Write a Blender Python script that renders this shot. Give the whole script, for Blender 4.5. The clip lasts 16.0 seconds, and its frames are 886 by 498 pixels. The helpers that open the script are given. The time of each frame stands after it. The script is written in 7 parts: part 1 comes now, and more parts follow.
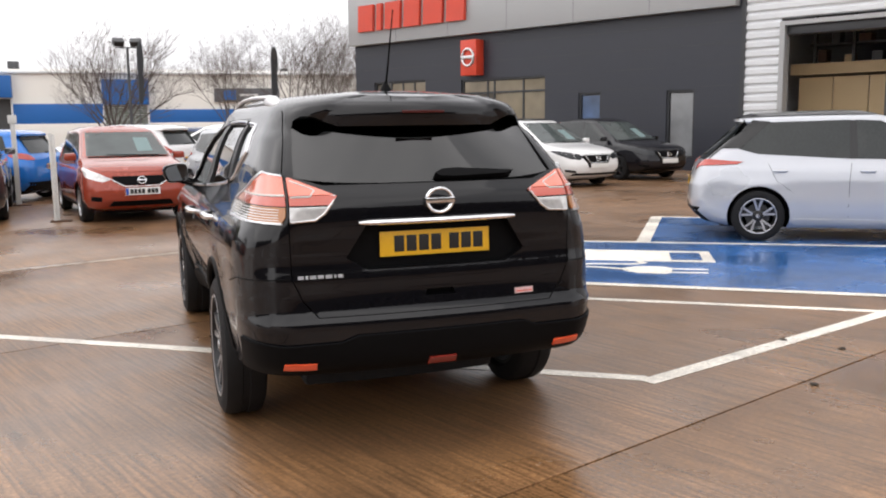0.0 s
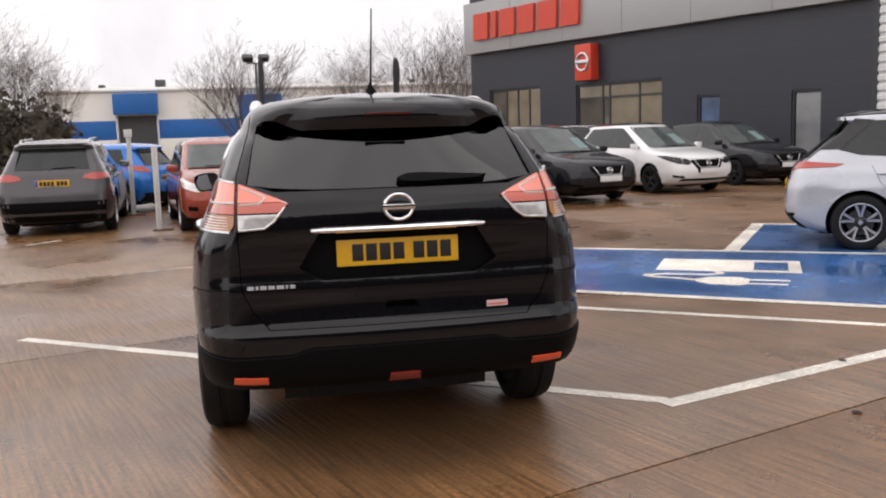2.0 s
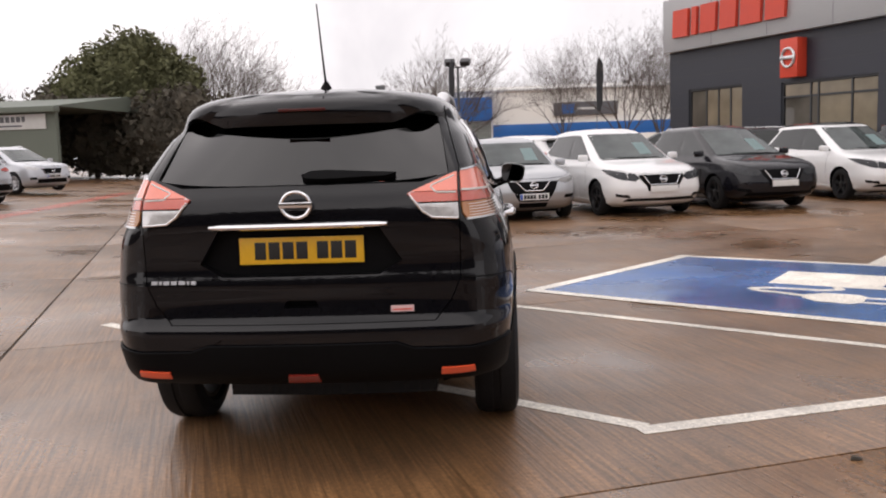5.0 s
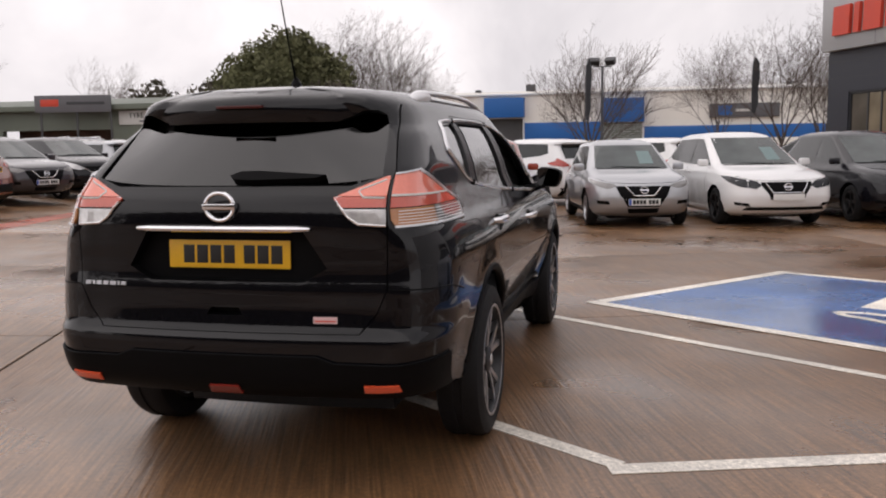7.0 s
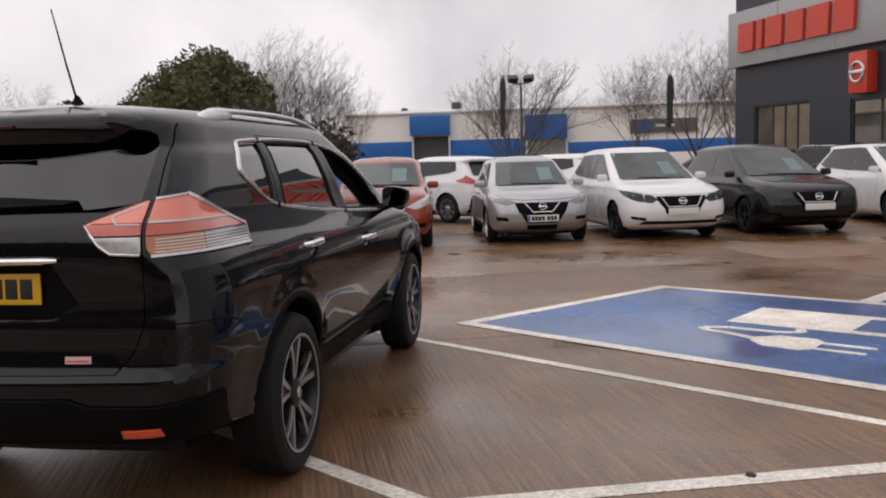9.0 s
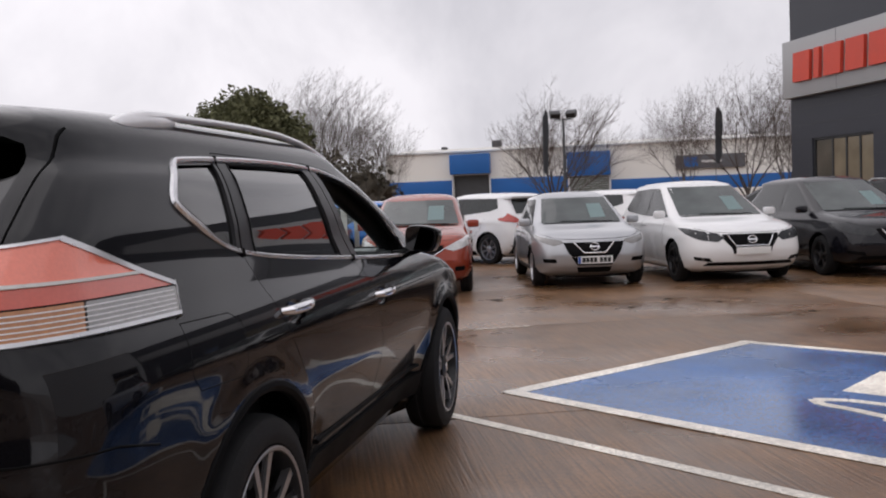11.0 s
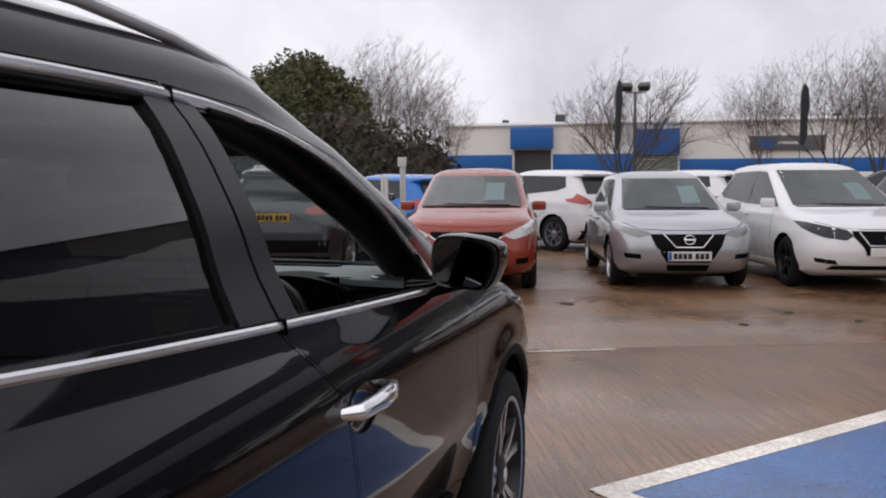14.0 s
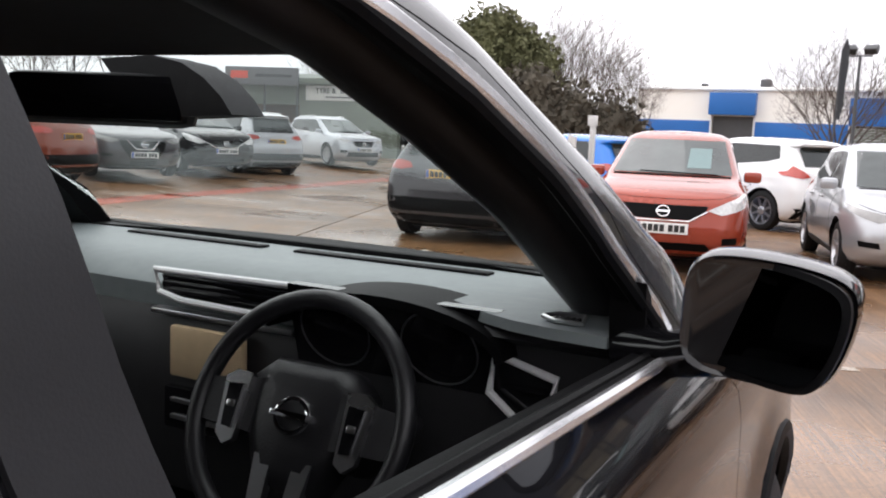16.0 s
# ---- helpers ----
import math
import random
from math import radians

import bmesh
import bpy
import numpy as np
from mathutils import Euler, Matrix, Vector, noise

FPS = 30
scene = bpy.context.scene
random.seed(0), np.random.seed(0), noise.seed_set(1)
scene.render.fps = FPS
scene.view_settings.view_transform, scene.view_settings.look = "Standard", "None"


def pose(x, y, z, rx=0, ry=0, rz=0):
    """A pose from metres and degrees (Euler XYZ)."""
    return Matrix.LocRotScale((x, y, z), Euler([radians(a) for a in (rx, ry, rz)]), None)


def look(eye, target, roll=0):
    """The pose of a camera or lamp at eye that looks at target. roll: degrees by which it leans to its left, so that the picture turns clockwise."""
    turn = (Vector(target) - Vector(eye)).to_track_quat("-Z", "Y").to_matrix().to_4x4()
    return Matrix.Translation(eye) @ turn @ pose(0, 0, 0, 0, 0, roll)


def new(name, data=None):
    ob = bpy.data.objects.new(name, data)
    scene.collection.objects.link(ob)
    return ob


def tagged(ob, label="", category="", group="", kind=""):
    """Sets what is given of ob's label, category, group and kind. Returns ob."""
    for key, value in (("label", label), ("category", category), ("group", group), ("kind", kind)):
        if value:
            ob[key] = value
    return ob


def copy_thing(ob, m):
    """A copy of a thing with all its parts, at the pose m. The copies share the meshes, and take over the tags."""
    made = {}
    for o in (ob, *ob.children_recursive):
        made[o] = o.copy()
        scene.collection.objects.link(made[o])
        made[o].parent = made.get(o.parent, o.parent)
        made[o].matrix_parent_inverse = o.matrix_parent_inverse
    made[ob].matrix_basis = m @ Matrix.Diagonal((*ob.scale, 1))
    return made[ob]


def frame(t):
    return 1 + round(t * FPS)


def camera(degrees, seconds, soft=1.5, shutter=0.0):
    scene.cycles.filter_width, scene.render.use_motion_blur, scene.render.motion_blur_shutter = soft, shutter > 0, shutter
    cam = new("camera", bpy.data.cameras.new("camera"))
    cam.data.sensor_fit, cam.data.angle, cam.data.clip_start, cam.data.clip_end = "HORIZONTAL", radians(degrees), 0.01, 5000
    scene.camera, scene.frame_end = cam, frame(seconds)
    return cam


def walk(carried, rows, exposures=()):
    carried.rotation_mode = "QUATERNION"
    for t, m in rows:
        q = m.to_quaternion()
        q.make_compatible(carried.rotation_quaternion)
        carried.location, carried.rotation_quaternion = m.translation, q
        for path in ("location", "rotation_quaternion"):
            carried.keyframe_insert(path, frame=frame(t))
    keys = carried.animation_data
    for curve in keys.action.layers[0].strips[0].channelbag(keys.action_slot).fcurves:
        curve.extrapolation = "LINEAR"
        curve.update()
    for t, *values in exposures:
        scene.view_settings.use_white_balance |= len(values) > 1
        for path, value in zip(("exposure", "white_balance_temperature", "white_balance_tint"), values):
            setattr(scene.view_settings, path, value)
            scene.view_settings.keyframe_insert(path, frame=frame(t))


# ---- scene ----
cam = camera(53.9, 16.0, soft=2.0)
PATH = [
    (0, (-1.3, -3.566, 1.488), (-0.621, -1.706, 1.204), -0.7),
    (0.5, (-1.155, -3.496, 1.492), (-0.533, -1.613, 1.23), -0.3),
    (1, (-0.941, -3.542, 1.478), (-0.396, -1.633, 1.239), -1.2),
    (1.5, (-0.693, -3.598, 1.484), (-0.241, -1.664, 1.244), -1.6),
    (2, (-0.528, -3.535, 1.445), (-0.141, -1.59, 1.186), -1.8),
    (2.5, (-0.288, -3.39, 1.44), (0.048, -1.435, 1.187), -1.2),
    (3, (-0.104, -3.353, 1.422), (0.167, -1.387, 1.175), -1.7),
    (3.5, (0.196, -3.462, 1.428), (0.383, -1.487, 1.179), -0.8),
    (4, (0.395, -3.464, 1.407), (0.49, -1.481, 1.161), -0.8),
    (4.2, (0.45, -3.487, 1.402), (0.508, -1.502, 1.161), -1.0),
    (6.3, (1.402, -3.206, 1.346), (1.058, -1.249, 1.115), -2.2),
    (6.5, (1.462, -3.154, 1.35), (1.098, -1.2, 1.123), -1.9),
    (7, (1.612, -3.038, 1.371), (1.153, -1.105, 1.141), -0.8),
    (7.5, (1.787, -2.916, 1.361), (1.224, -1.009, 1.138), -0.6),
    (8, (2.005, -2.858, 1.378), (1.29, -1.005, 1.144), -1.1),
    (8.5, (2.157, -2.78, 1.377), (1.705, -0.843, 1.166), -1.3),
    (9, (2.149, -2.704, 1.367), (1.836, -0.738, 1.174), -1.6),
    (9.2, (2.136, -2.652, 1.358), (1.809, -0.687, 1.182), -1.6),
    (11.3, (1.866, -1.07, 1.331), (1.45, 0.884, 1.23), -1.8),
    (11.5, (1.81, -0.857, 1.349), (1.39, 1.095, 1.238), -1.4),
    (12, (1.736, -0.529, 1.359), (1.309, 1.42, 1.226), -1.3),
    (12.5, (1.702, -0.098, 1.36), (1.175, 1.825, 1.208), -1.5),
    (13, (1.645, 0.196, 1.363), (1.068, 2.102, 1.182), -0.4),
    (13.5, (1.524, 0.566, 1.373), (0.972, 2.482, 1.208), 0.4),
    (14, (1.454, 0.849, 1.366), (0.924, 2.771, 1.208), -0.2),
    (14.5, (1.386, 1.22, 1.378), (0.713, 3.099, 1.254), -0.1),
    (15, (1.311, 1.434, 1.366), (0.508, 3.262, 1.248), 0.3),
    (15.5, (1.131, 1.79, 1.357), (0.314, 3.604, 1.15), 2.5),
    (16, (1.054, 1.956, 1.34), (0.147, 3.72, 1.083), 2.5),
]
EXPOSURES = [(0.0, 0.98, 6550, 12), (1.5, 0.66, 6650, 14), (4.0, 0.66, 6700, 16), (6.5, 0.42, 6720, 17), (9.0, 0.18, 6650, 17),
             (12.5, 0.22, 6330, 16), (14.6, 0.20, 6330, 16), (15.5, 0.58, 6400, 15), (16.0, 1.30, 6450, 14)]
walk(cam, [(t, look(eye, target, roll)) for t, eye, target, roll in PATH], EXPOSURES)

# ---- world and sun ----
world = bpy.data.worlds.new("overcast")
scene.world = world
world.use_nodes = True
wn, wl = world.node_tree.nodes, world.node_tree.links
wn.clear()
w_out = wn.new("ShaderNodeOutputWorld")
w_bg = wn.new("ShaderNodeBackground")
w_sky = wn.new("ShaderNodeTexSky")
w_sky.sky_type, w_sky.sun_disc = "NISHITA", False
w_sky.sun_elevation, w_sky.sun_rotation = radians(38), radians(-40)
w_sky.air_density, w_sky.dust_density, w_sky.ozone_density = 1.0, 6.0, 1.0
w_grey = wn.new("ShaderNodeHueSaturation")
w_grey.inputs["Saturation"].default_value = 0.10
w_grey.inputs["Value"].default_value = 0.05
w_cloud = wn.new("ShaderNodeTexNoise")
w_cloud.inputs["Scale"].default_value = 3.2
w_cloud.inputs["Detail"].default_value = 6.0
w_cloud.inputs["Roughness"].default_value = 0.55
w_cloud.inputs["Distortion"].default_value = 0.4
w_ramp = wn.new("ShaderNodeValToRGB")
w_ramp.color_ramp.elements[0].position, w_ramp.color_ramp.elements[0].color = 0.30, (0.60, 0.61, 0.64, 1)
w_ramp.color_ramp.elements[1].position, w_ramp.color_ramp.elements[1].color = 0.62, (0.99, 0.99, 1.0, 1)
w_mix = wn.new("ShaderNodeMix")
w_mix.data_type = "RGBA"
w_mix.inputs["Factor"].default_value = 0.86
wl.new(w_sky.outputs["Color"], w_grey.inputs["Color"])
wl.new(w_cloud.outputs["Fac"], w_ramp.inputs["Fac"])
wl.new(w_grey.outputs["Color"], w_mix.inputs["A"])
wl.new(w_ramp.outputs["Color"], w_mix.inputs["B"])
wl.new(w_mix.outputs["Result"], w_bg.inputs["Color"])
w_bg.inputs["Strength"].default_value = 0.87
wl.new(w_bg.outputs["Background"], w_out.inputs["Surface"])

sun_data = bpy.data.lights.new("sun", "SUN")
sun_data.energy, sun_data.angle, sun_data.color = 0.80, radians(120), (1.0, 0.97, 0.93)
sun = new("sun", sun_data)
sun.matrix_basis = look((-20, -12, 30), (0, 0, 0))


# ---- materials ----
def paint_nodes(name):
    m = bpy.data.materials.new(name)
    m.use_nodes = True
    nt = m.node_tree
    return m, nt, nt.nodes["Principled BSDF"]


def mat(name, colour, rough=0.5, metal=0.0, vary=0.12, grain=40.0, blotch=2.5, bump=0.0, bump_scale=120.0,
        coat=0.0, spec=0.5, rough_vary=0.1, island=0.0):
    """A surface with fine grain and large blotches in colour and gloss, and a fine relief."""
    m, nt, p = paint_nodes(name)
    tex = nt.nodes.new("ShaderNodeTexCoord")
    fine, big = nt.nodes.new("ShaderNodeTexNoise"), nt.nodes.new("ShaderNodeTexNoise")
    fine.inputs["Scale"].default_value, big.inputs["Scale"].default_value = grain, blotch
    fine.inputs["Detail"].default_value, big.inputs["Detail"].default_value = 4, 5
    for n in (fine, big):
        nt.links.new(tex.outputs["Object"], n.inputs["Vector"])
    add = nt.nodes.new("ShaderNodeMath")
    add.operation = "ADD"
    nt.links.new(fine.outputs["Fac"], add.inputs[0])
    nt.links.new(big.outputs["Fac"], add.inputs[1])
    ramp = nt.nodes.new("ShaderNodeMapRange")
    ramp.inputs["From Min"].default_value, ramp.inputs["From Max"].default_value = 0.6, 1.4
    ramp.inputs["To Min"].default_value, ramp.inputs["To Max"].default_value = 1 - vary, 1 + vary
    nt.links.new(add.outputs[0], ramp.inputs["Value"])
    scale = nt.nodes.new("ShaderNodeVectorMath")
    scale.operation = "SCALE"
    scale.inputs[0].default_value = colour[:3]
    nt.links.new(ramp.outputs["Result"], scale.inputs["Scale"])
    nt.links.new(scale.outputs["Vector"], p.inputs["Base Color"])
    rr = nt.nodes.new("ShaderNodeMapRange")
    rr.inputs["From Min"].default_value, rr.inputs["From Max"].default_value = 0.3, 0.7
    rr.inputs["To Min"].default_value, rr.inputs["To Max"].default_value = max(0.01, rough * (1 - rough_vary)), min(1, rough * (1 + rough_vary))
    nt.links.new(big.outputs["Fac"], rr.inputs["Value"])
    nt.links.new(rr.outputs["Result"], p.inputs["Roughness"])
    p.inputs["Metallic"].default_value, p.inputs["Coat Weight"].default_value = metal, coat
    p.inputs["Coat Roughness"].default_value, p.inputs["Specular IOR Level"].default_value = 0.03, spec
    if bump:
        rel, b = nt.nodes.new("ShaderNodeTexNoise"), nt.nodes.new("ShaderNodeBump")
        rel.inputs["Scale"].default_value, rel.inputs["Detail"].default_value = bump_scale, 3
        nt.links.new(tex.outputs["Object"], rel.inputs["Vector"])
        b.inputs["Strength"].default_value, b.inputs["Distance"].default_value = bump, 0.01
        nt.links.new(rel.outputs["Fac"], b.inputs["Height"])
        nt.links.new(b.outputs["Normal"], p.inputs["Normal"])
    return m


def glass(name, tint, gloss=1.0, drops=0.0, head_on=0.032):
    """Thin tinted glass: clear to look through, glossy at a slant."""
    m = bpy.data.materials.new(name)
    m.use_nodes = True
    nt = m.node_tree
    nt.nodes.clear()
    out, mix = nt.nodes.new("ShaderNodeOutputMaterial"), nt.nodes.new("ShaderNodeMixShader")
    clear, shine, slant = nt.nodes.new("ShaderNodeBsdfTransparent"), nt.nodes.new("ShaderNodeBsdfGlossy"), nt.nodes.new("ShaderNodeLayerWeight")
    curve, lift = nt.nodes.new("ShaderNodeMath"), nt.nodes.new("ShaderNodeMath")
    curve.operation, curve.inputs[1].default_value = "POWER", 3.3
    lift.operation, lift.inputs[1].default_value, lift.inputs[2].default_value = "MULTIPLY_ADD", 0.9, head_on
    slant.inputs["Blend"].default_value = 0.5
    clear.inputs["Color"].default_value = (*tint, 1)
    shine.inputs["Roughness"].default_value = 0.02
    shine.inputs["Color"].default_value = (gloss, gloss, gloss, 1)
    nt.links.new(slant.outputs["Facing"], curve.inputs[0])
    nt.links.new(curve.outputs[0], lift.inputs[0])
    nt.links.new(lift.outputs[0], mix.inputs[0])
    nt.links.new(clear.outputs[0], mix.inputs[1])
    nt.links.new(shine.outputs[0], mix.inputs[2])
    nt.links.new(mix.outputs[0], out.inputs["Surface"])
    if drops:
        tex, vor, b = nt.nodes.new("ShaderNodeTexCoord"), nt.nodes.new("ShaderNodeTexNoise"), nt.nodes.new("ShaderNodeBump")
        vor.inputs["Scale"].default_value = 90
        b.inputs["Strength"].default_value, b.inputs["Distance"].default_value = drops, 0.004
        nt.links.new(tex.outputs["Object"], vor.inputs["Vector"])
        nt.links.new(vor.outputs["Fac"], b.inputs["Height"])
        nt.links.new(b.outputs["Normal"], shine.inputs["Normal"])
    return m


def car_paint(name, colour, metal=0.0, rough=0.25):
    return mat(name, colour, rough, metal, vary=0.05, grain=300, blotch=1.2, coat=1.0, spec=0.12, rough_vary=0.15)


BLACK_PAINT = mat("black_paint", (0.0035, 0.0035, 0.0050), 0.2, vary=0.05, grain=300, blotch=1.2, coat=0.72, spec=0.04)
DARK_PAINT = mat("dark_grey_paint", (0.007, 0.007, 0.010), 0.25, vary=0.05, grain=300, blotch=1.2, coat=0.7, spec=0.1)
WHITE_PAINT = car_paint("white_paint", (0.80, 0.80, 0.80))
SILVER_PAINT = car_paint("silver_paint", (0.42, 0.43, 0.45), 0.55, 0.32)
PALE_PAINT = car_paint("pale_silver_paint", (0.50, 0.515, 0.55), 0.35, 0.3)
RED_PAINT = car_paint("red_paint", (0.30, 0.045, 0.022), 0.2)
ORANGE_PAINT = car_paint("rust_red_paint", (0.22, 0.045, 0.02), 0.2)
BLUE_PAINT = car_paint("blue_paint", (0.015, 0.16, 0.55), 0.15)
GREY_PAINT = car_paint("grey_paint", (0.06, 0.057, 0.063), 0.4, 0.3)
NAVY_PAINT = car_paint("navy_paint", (0.012, 0.03, 0.09), 0.2)
PLASTIC = mat("black_plastic", (0.004, 0.004, 0.0045), 0.5, vary=0.2, bump=0.08, bump_scale=400, spec=0.07)
SILVER_TRIM = mat("silver_trim", (0.76, 0.76, 0.77), 0.3, 0.2, vary=0.06)
BRIGHT_TRIM = mat("bright_trim", (0.74, 0.74, 0.76), 0.2, 0.75, vary=0.05)
PILLAR = mat("pillar_plastic", (0.009, 0.009, 0.011), 0.36, vary=0.12, bump=0.05, bump_scale=500, spec=0.42)
GLOSSY = mat("gloss_black", (0.006, 0.006, 0.007), 0.08, vary=0.1)
RUBBER = mat("tyre_rubber", (0.009, 0.009, 0.010), 0.65, vary=0.25, bump=0.15, bump_scale=150, spec=0.25)
CHROME = mat("chrome", (0.82, 0.82, 0.84), 0.07, 1.0, vary=0.04)
SATIN = mat("satin_silver", (0.62, 0.62, 0.63), 0.28, 1.0, vary=0.06)
ALLOY = mat("alloy", (0.50, 0.50, 0.52), 0.3, 0.9, vary=0.1, grain=60)
DARK_ALLOY = mat("dark_alloy", (0.02, 0.02, 0.022), 0.35, 0.3, vary=0.15)
TINT = glass("privacy_glass", (0.030, 0.032, 0.033), head_on=0.058)
CLEAR = glass("clear_glass", (0.80, 0.85, 0.83))
SCREEN_GLASS = glass("windscreen_glass", (0.74, 0.80, 0.78), drops=0.05)
CAR_GLASS = mat("dark_car_glass", (0.018, 0.022, 0.022), 0.03, vary=0.35, blotch=1.5, spec=0.45)
PALE_GLASS = mat("pale_windscreen", (0.050, 0.060, 0.058), 0.03, vary=0.5, grain=2.5, blotch=1.2, spec=0.6)
PAPER = mat("price_card", (0.17, 0.245, 0.245), 0.6, vary=0.1, blotch=6)
LAMP_RED = mat("red_lamp", (0.42, 0.03, 0.015), 0.08, vary=0.15, grain=90, coat=1.0)
LAMP_PINK = mat("pale_red_lamp", (0.80, 0.215, 0.145), 0.06, vary=0.10, grain=120, coat=1.0)
LAMP_DEEP = mat("deep_red_lamp", (0.56, 0.10, 0.065), 0.06, vary=0.12, grain=120, coat=1.0)
LAMP_AMBER = mat("amber_lamp", (0.42, 0.17, 0.055), 0.08, vary=0.25, grain=60, coat=1.0)
LAMP_CLEAR = mat("clear_lamp", (0.66, 0.66, 0.66), 0.10, 0.3, vary=0.45, grain=26, blotch=9, coat=0.6)
LAMP_REFLEX = mat("orange_red_reflector", (0.78, 0.10, 0.035), 0.2, vary=0.1, grain=90, coat=0.6)
LAMP_FOG = mat("dull_red_lamp", (0.22, 0.022, 0.014), 0.15, vary=0.2, grain=90, coat=0.5)
BRAKE_DARK = mat("unlit_brake_lamp", (0.06, 0.008, 0.007), 0.15, vary=0.2)
LAMP_SMOKE = mat("smoked_clear_lamp", (0.24, 0.235, 0.23), 0.10, 0.3, vary=0.12, grain=40, blotch=9, coat=0.8)
LAMP_DARK = mat("dark_lamp", (0.020, 0.022, 0.025), 0.12, vary=0.5, grain=30, spec=0.4)
PLATE_YELLOW = mat("yellow_plate", (0.75, 0.42, 0.02), 0.35, vary=0.06)
PLATE_WHITE = mat("white_plate", (0.72, 0.72, 0.70), 0.35, vary=0.06)
PLATE_BLUE = mat("blue_plate_end", (0.02, 0.08, 0.40), 0.35)
INK = mat("plate_ink", (0.012, 0.012, 0.012), 0.5)
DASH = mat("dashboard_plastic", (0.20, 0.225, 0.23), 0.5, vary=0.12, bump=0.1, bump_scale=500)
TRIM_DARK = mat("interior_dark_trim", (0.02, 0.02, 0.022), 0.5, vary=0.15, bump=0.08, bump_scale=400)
LEATHER = mat("steering_leather", (0.015, 0.015, 0.017), 0.36, vary=0.2, bump=0.12, bump_scale=350)
CLOTH = mat("seat_cloth", (0.025, 0.025, 0.028), 0.85, vary=0.25, bump=0.2, bump_scale=600)
DISPLAY = mat("navigation_display", (0.62, 0.47, 0.30), 0.12, vary=0.1)
MIRROR = mat("mirror_glass", (0.30, 0.31, 0.33), 0.02, 1.0, vary=0.02)
STICKER = mat("pale_sticker", (0.62, 0.42, 0.42), 0.5)
SIGN_RED = mat("sign_red", (0.60, 0.055, 0.025), 0.4, vary=0.08)
CLAD_DARK = mat("dark_cladding", (0.024, 0.027, 0.038), 0.42, vary=0.12, blotch=0.6)
CLAD_GREY = mat("silver_fascia", (0.36, 0.365, 0.37), 0.42, 0.2, vary=0.08, blotch=0.4)
CLAD_WHITE = mat("white_cladding", (0.66, 0.68, 0.70), 0.45, vary=0.06, blotch=0.7)
CREAM_WALL = mat("cream_wall", (0.82, 0.80, 0.75), 0.7, vary=0.10, blotch=0.25)
BLUE_WALL = mat("blue_cladding", (0.008, 0.115, 0.39), 0.5, vary=0.12, blotch=0.3)
ROOF_SHEET = mat("roof_sheet", (0.68, 0.66, 0.62), 0.7, vary=0.2, blotch=0.15)
FRAME_DARK = mat("window_frame_metal", (0.03, 0.032, 0.036), 0.4, vary=0.1)
PANE = mat("shop_pane", (0.10, 0.09, 0.075), 0.04, vary=0.6, grain=0.9, blotch=0.5, spec=0.7)
PANE_WARM = mat("shop_pane_blind", (0.22, 0.185, 0.13), 0.12, vary=0.25, grain=1.2, blotch=0.6, spec=0.6)
PANE_GREY = mat("shop_pane_grey", (0.20, 0.21, 0.22), 0.08, vary=0.5, grain=0.9, blotch=0.7, spec=0.6)
PANE_BLUE = mat("shop_pane_poster", (0.06, 0.10, 0.19), 0.1, vary=0.5, grain=2.5, blotch=1.0, spec=0.6)
TAN = mat("tan_panel", (0.50, 0.37, 0.21), 0.6, vary=0.1, blotch=0.5)
STEEL = mat("painted_steel", (0.06, 0.062, 0.066), 0.5, vary=0.2)
POST_WHITE = mat("white_post", (0.60, 0.60, 0.58), 0.5, vary=0.12, blotch=8)
BROWN = mat("rusty_base", (0.10, 0.055, 0.035), 0.8, vary=0.3)
GREEN_SHEET = mat("green_grey_sheet", (0.13, 0.15, 0.12), 0.6, vary=0.15, blotch=0.3)
SIGN_GREY = mat("grey_sign", (0.11, 0.11, 0.12), 0.5)
SIGN_WHITE = mat("white_sign", (0.6, 0.6, 0.58), 0.5)
BARK = mat("bark", (0.085, 0.070, 0.060), 0.9, vary=0.3, grain=14, bump=0.5, bump_scale=30)
# twigs of the farthest trees: distance haze mixed into the colour
TWIG_HAZE = mat("haze_paled_twigs", (0.22, 0.18, 0.17), 0.9, vary=0.2)
TWIG = mat("twigs", (0.095, 0.074, 0.064), 0.9, vary=0.25)
LEAF_DARK = mat("evergreen_leaf", (0.120, 0.122, 0.062), 0.75, vary=0.5, grain=3, blotch=0.5, spec=0.2)
BRUSH = mat("brushwood", (0.075, 0.064, 0.046), 0.85, vary=0.4, grain=3, blotch=0.5)
FLAG = mat("black_flag", (0.03, 0.032, 0.036), 0.7, vary=0.2)
LEAF_LITTER = mat("litter", (0.05, 0.04, 0.03), 0.8, vary=0.3)


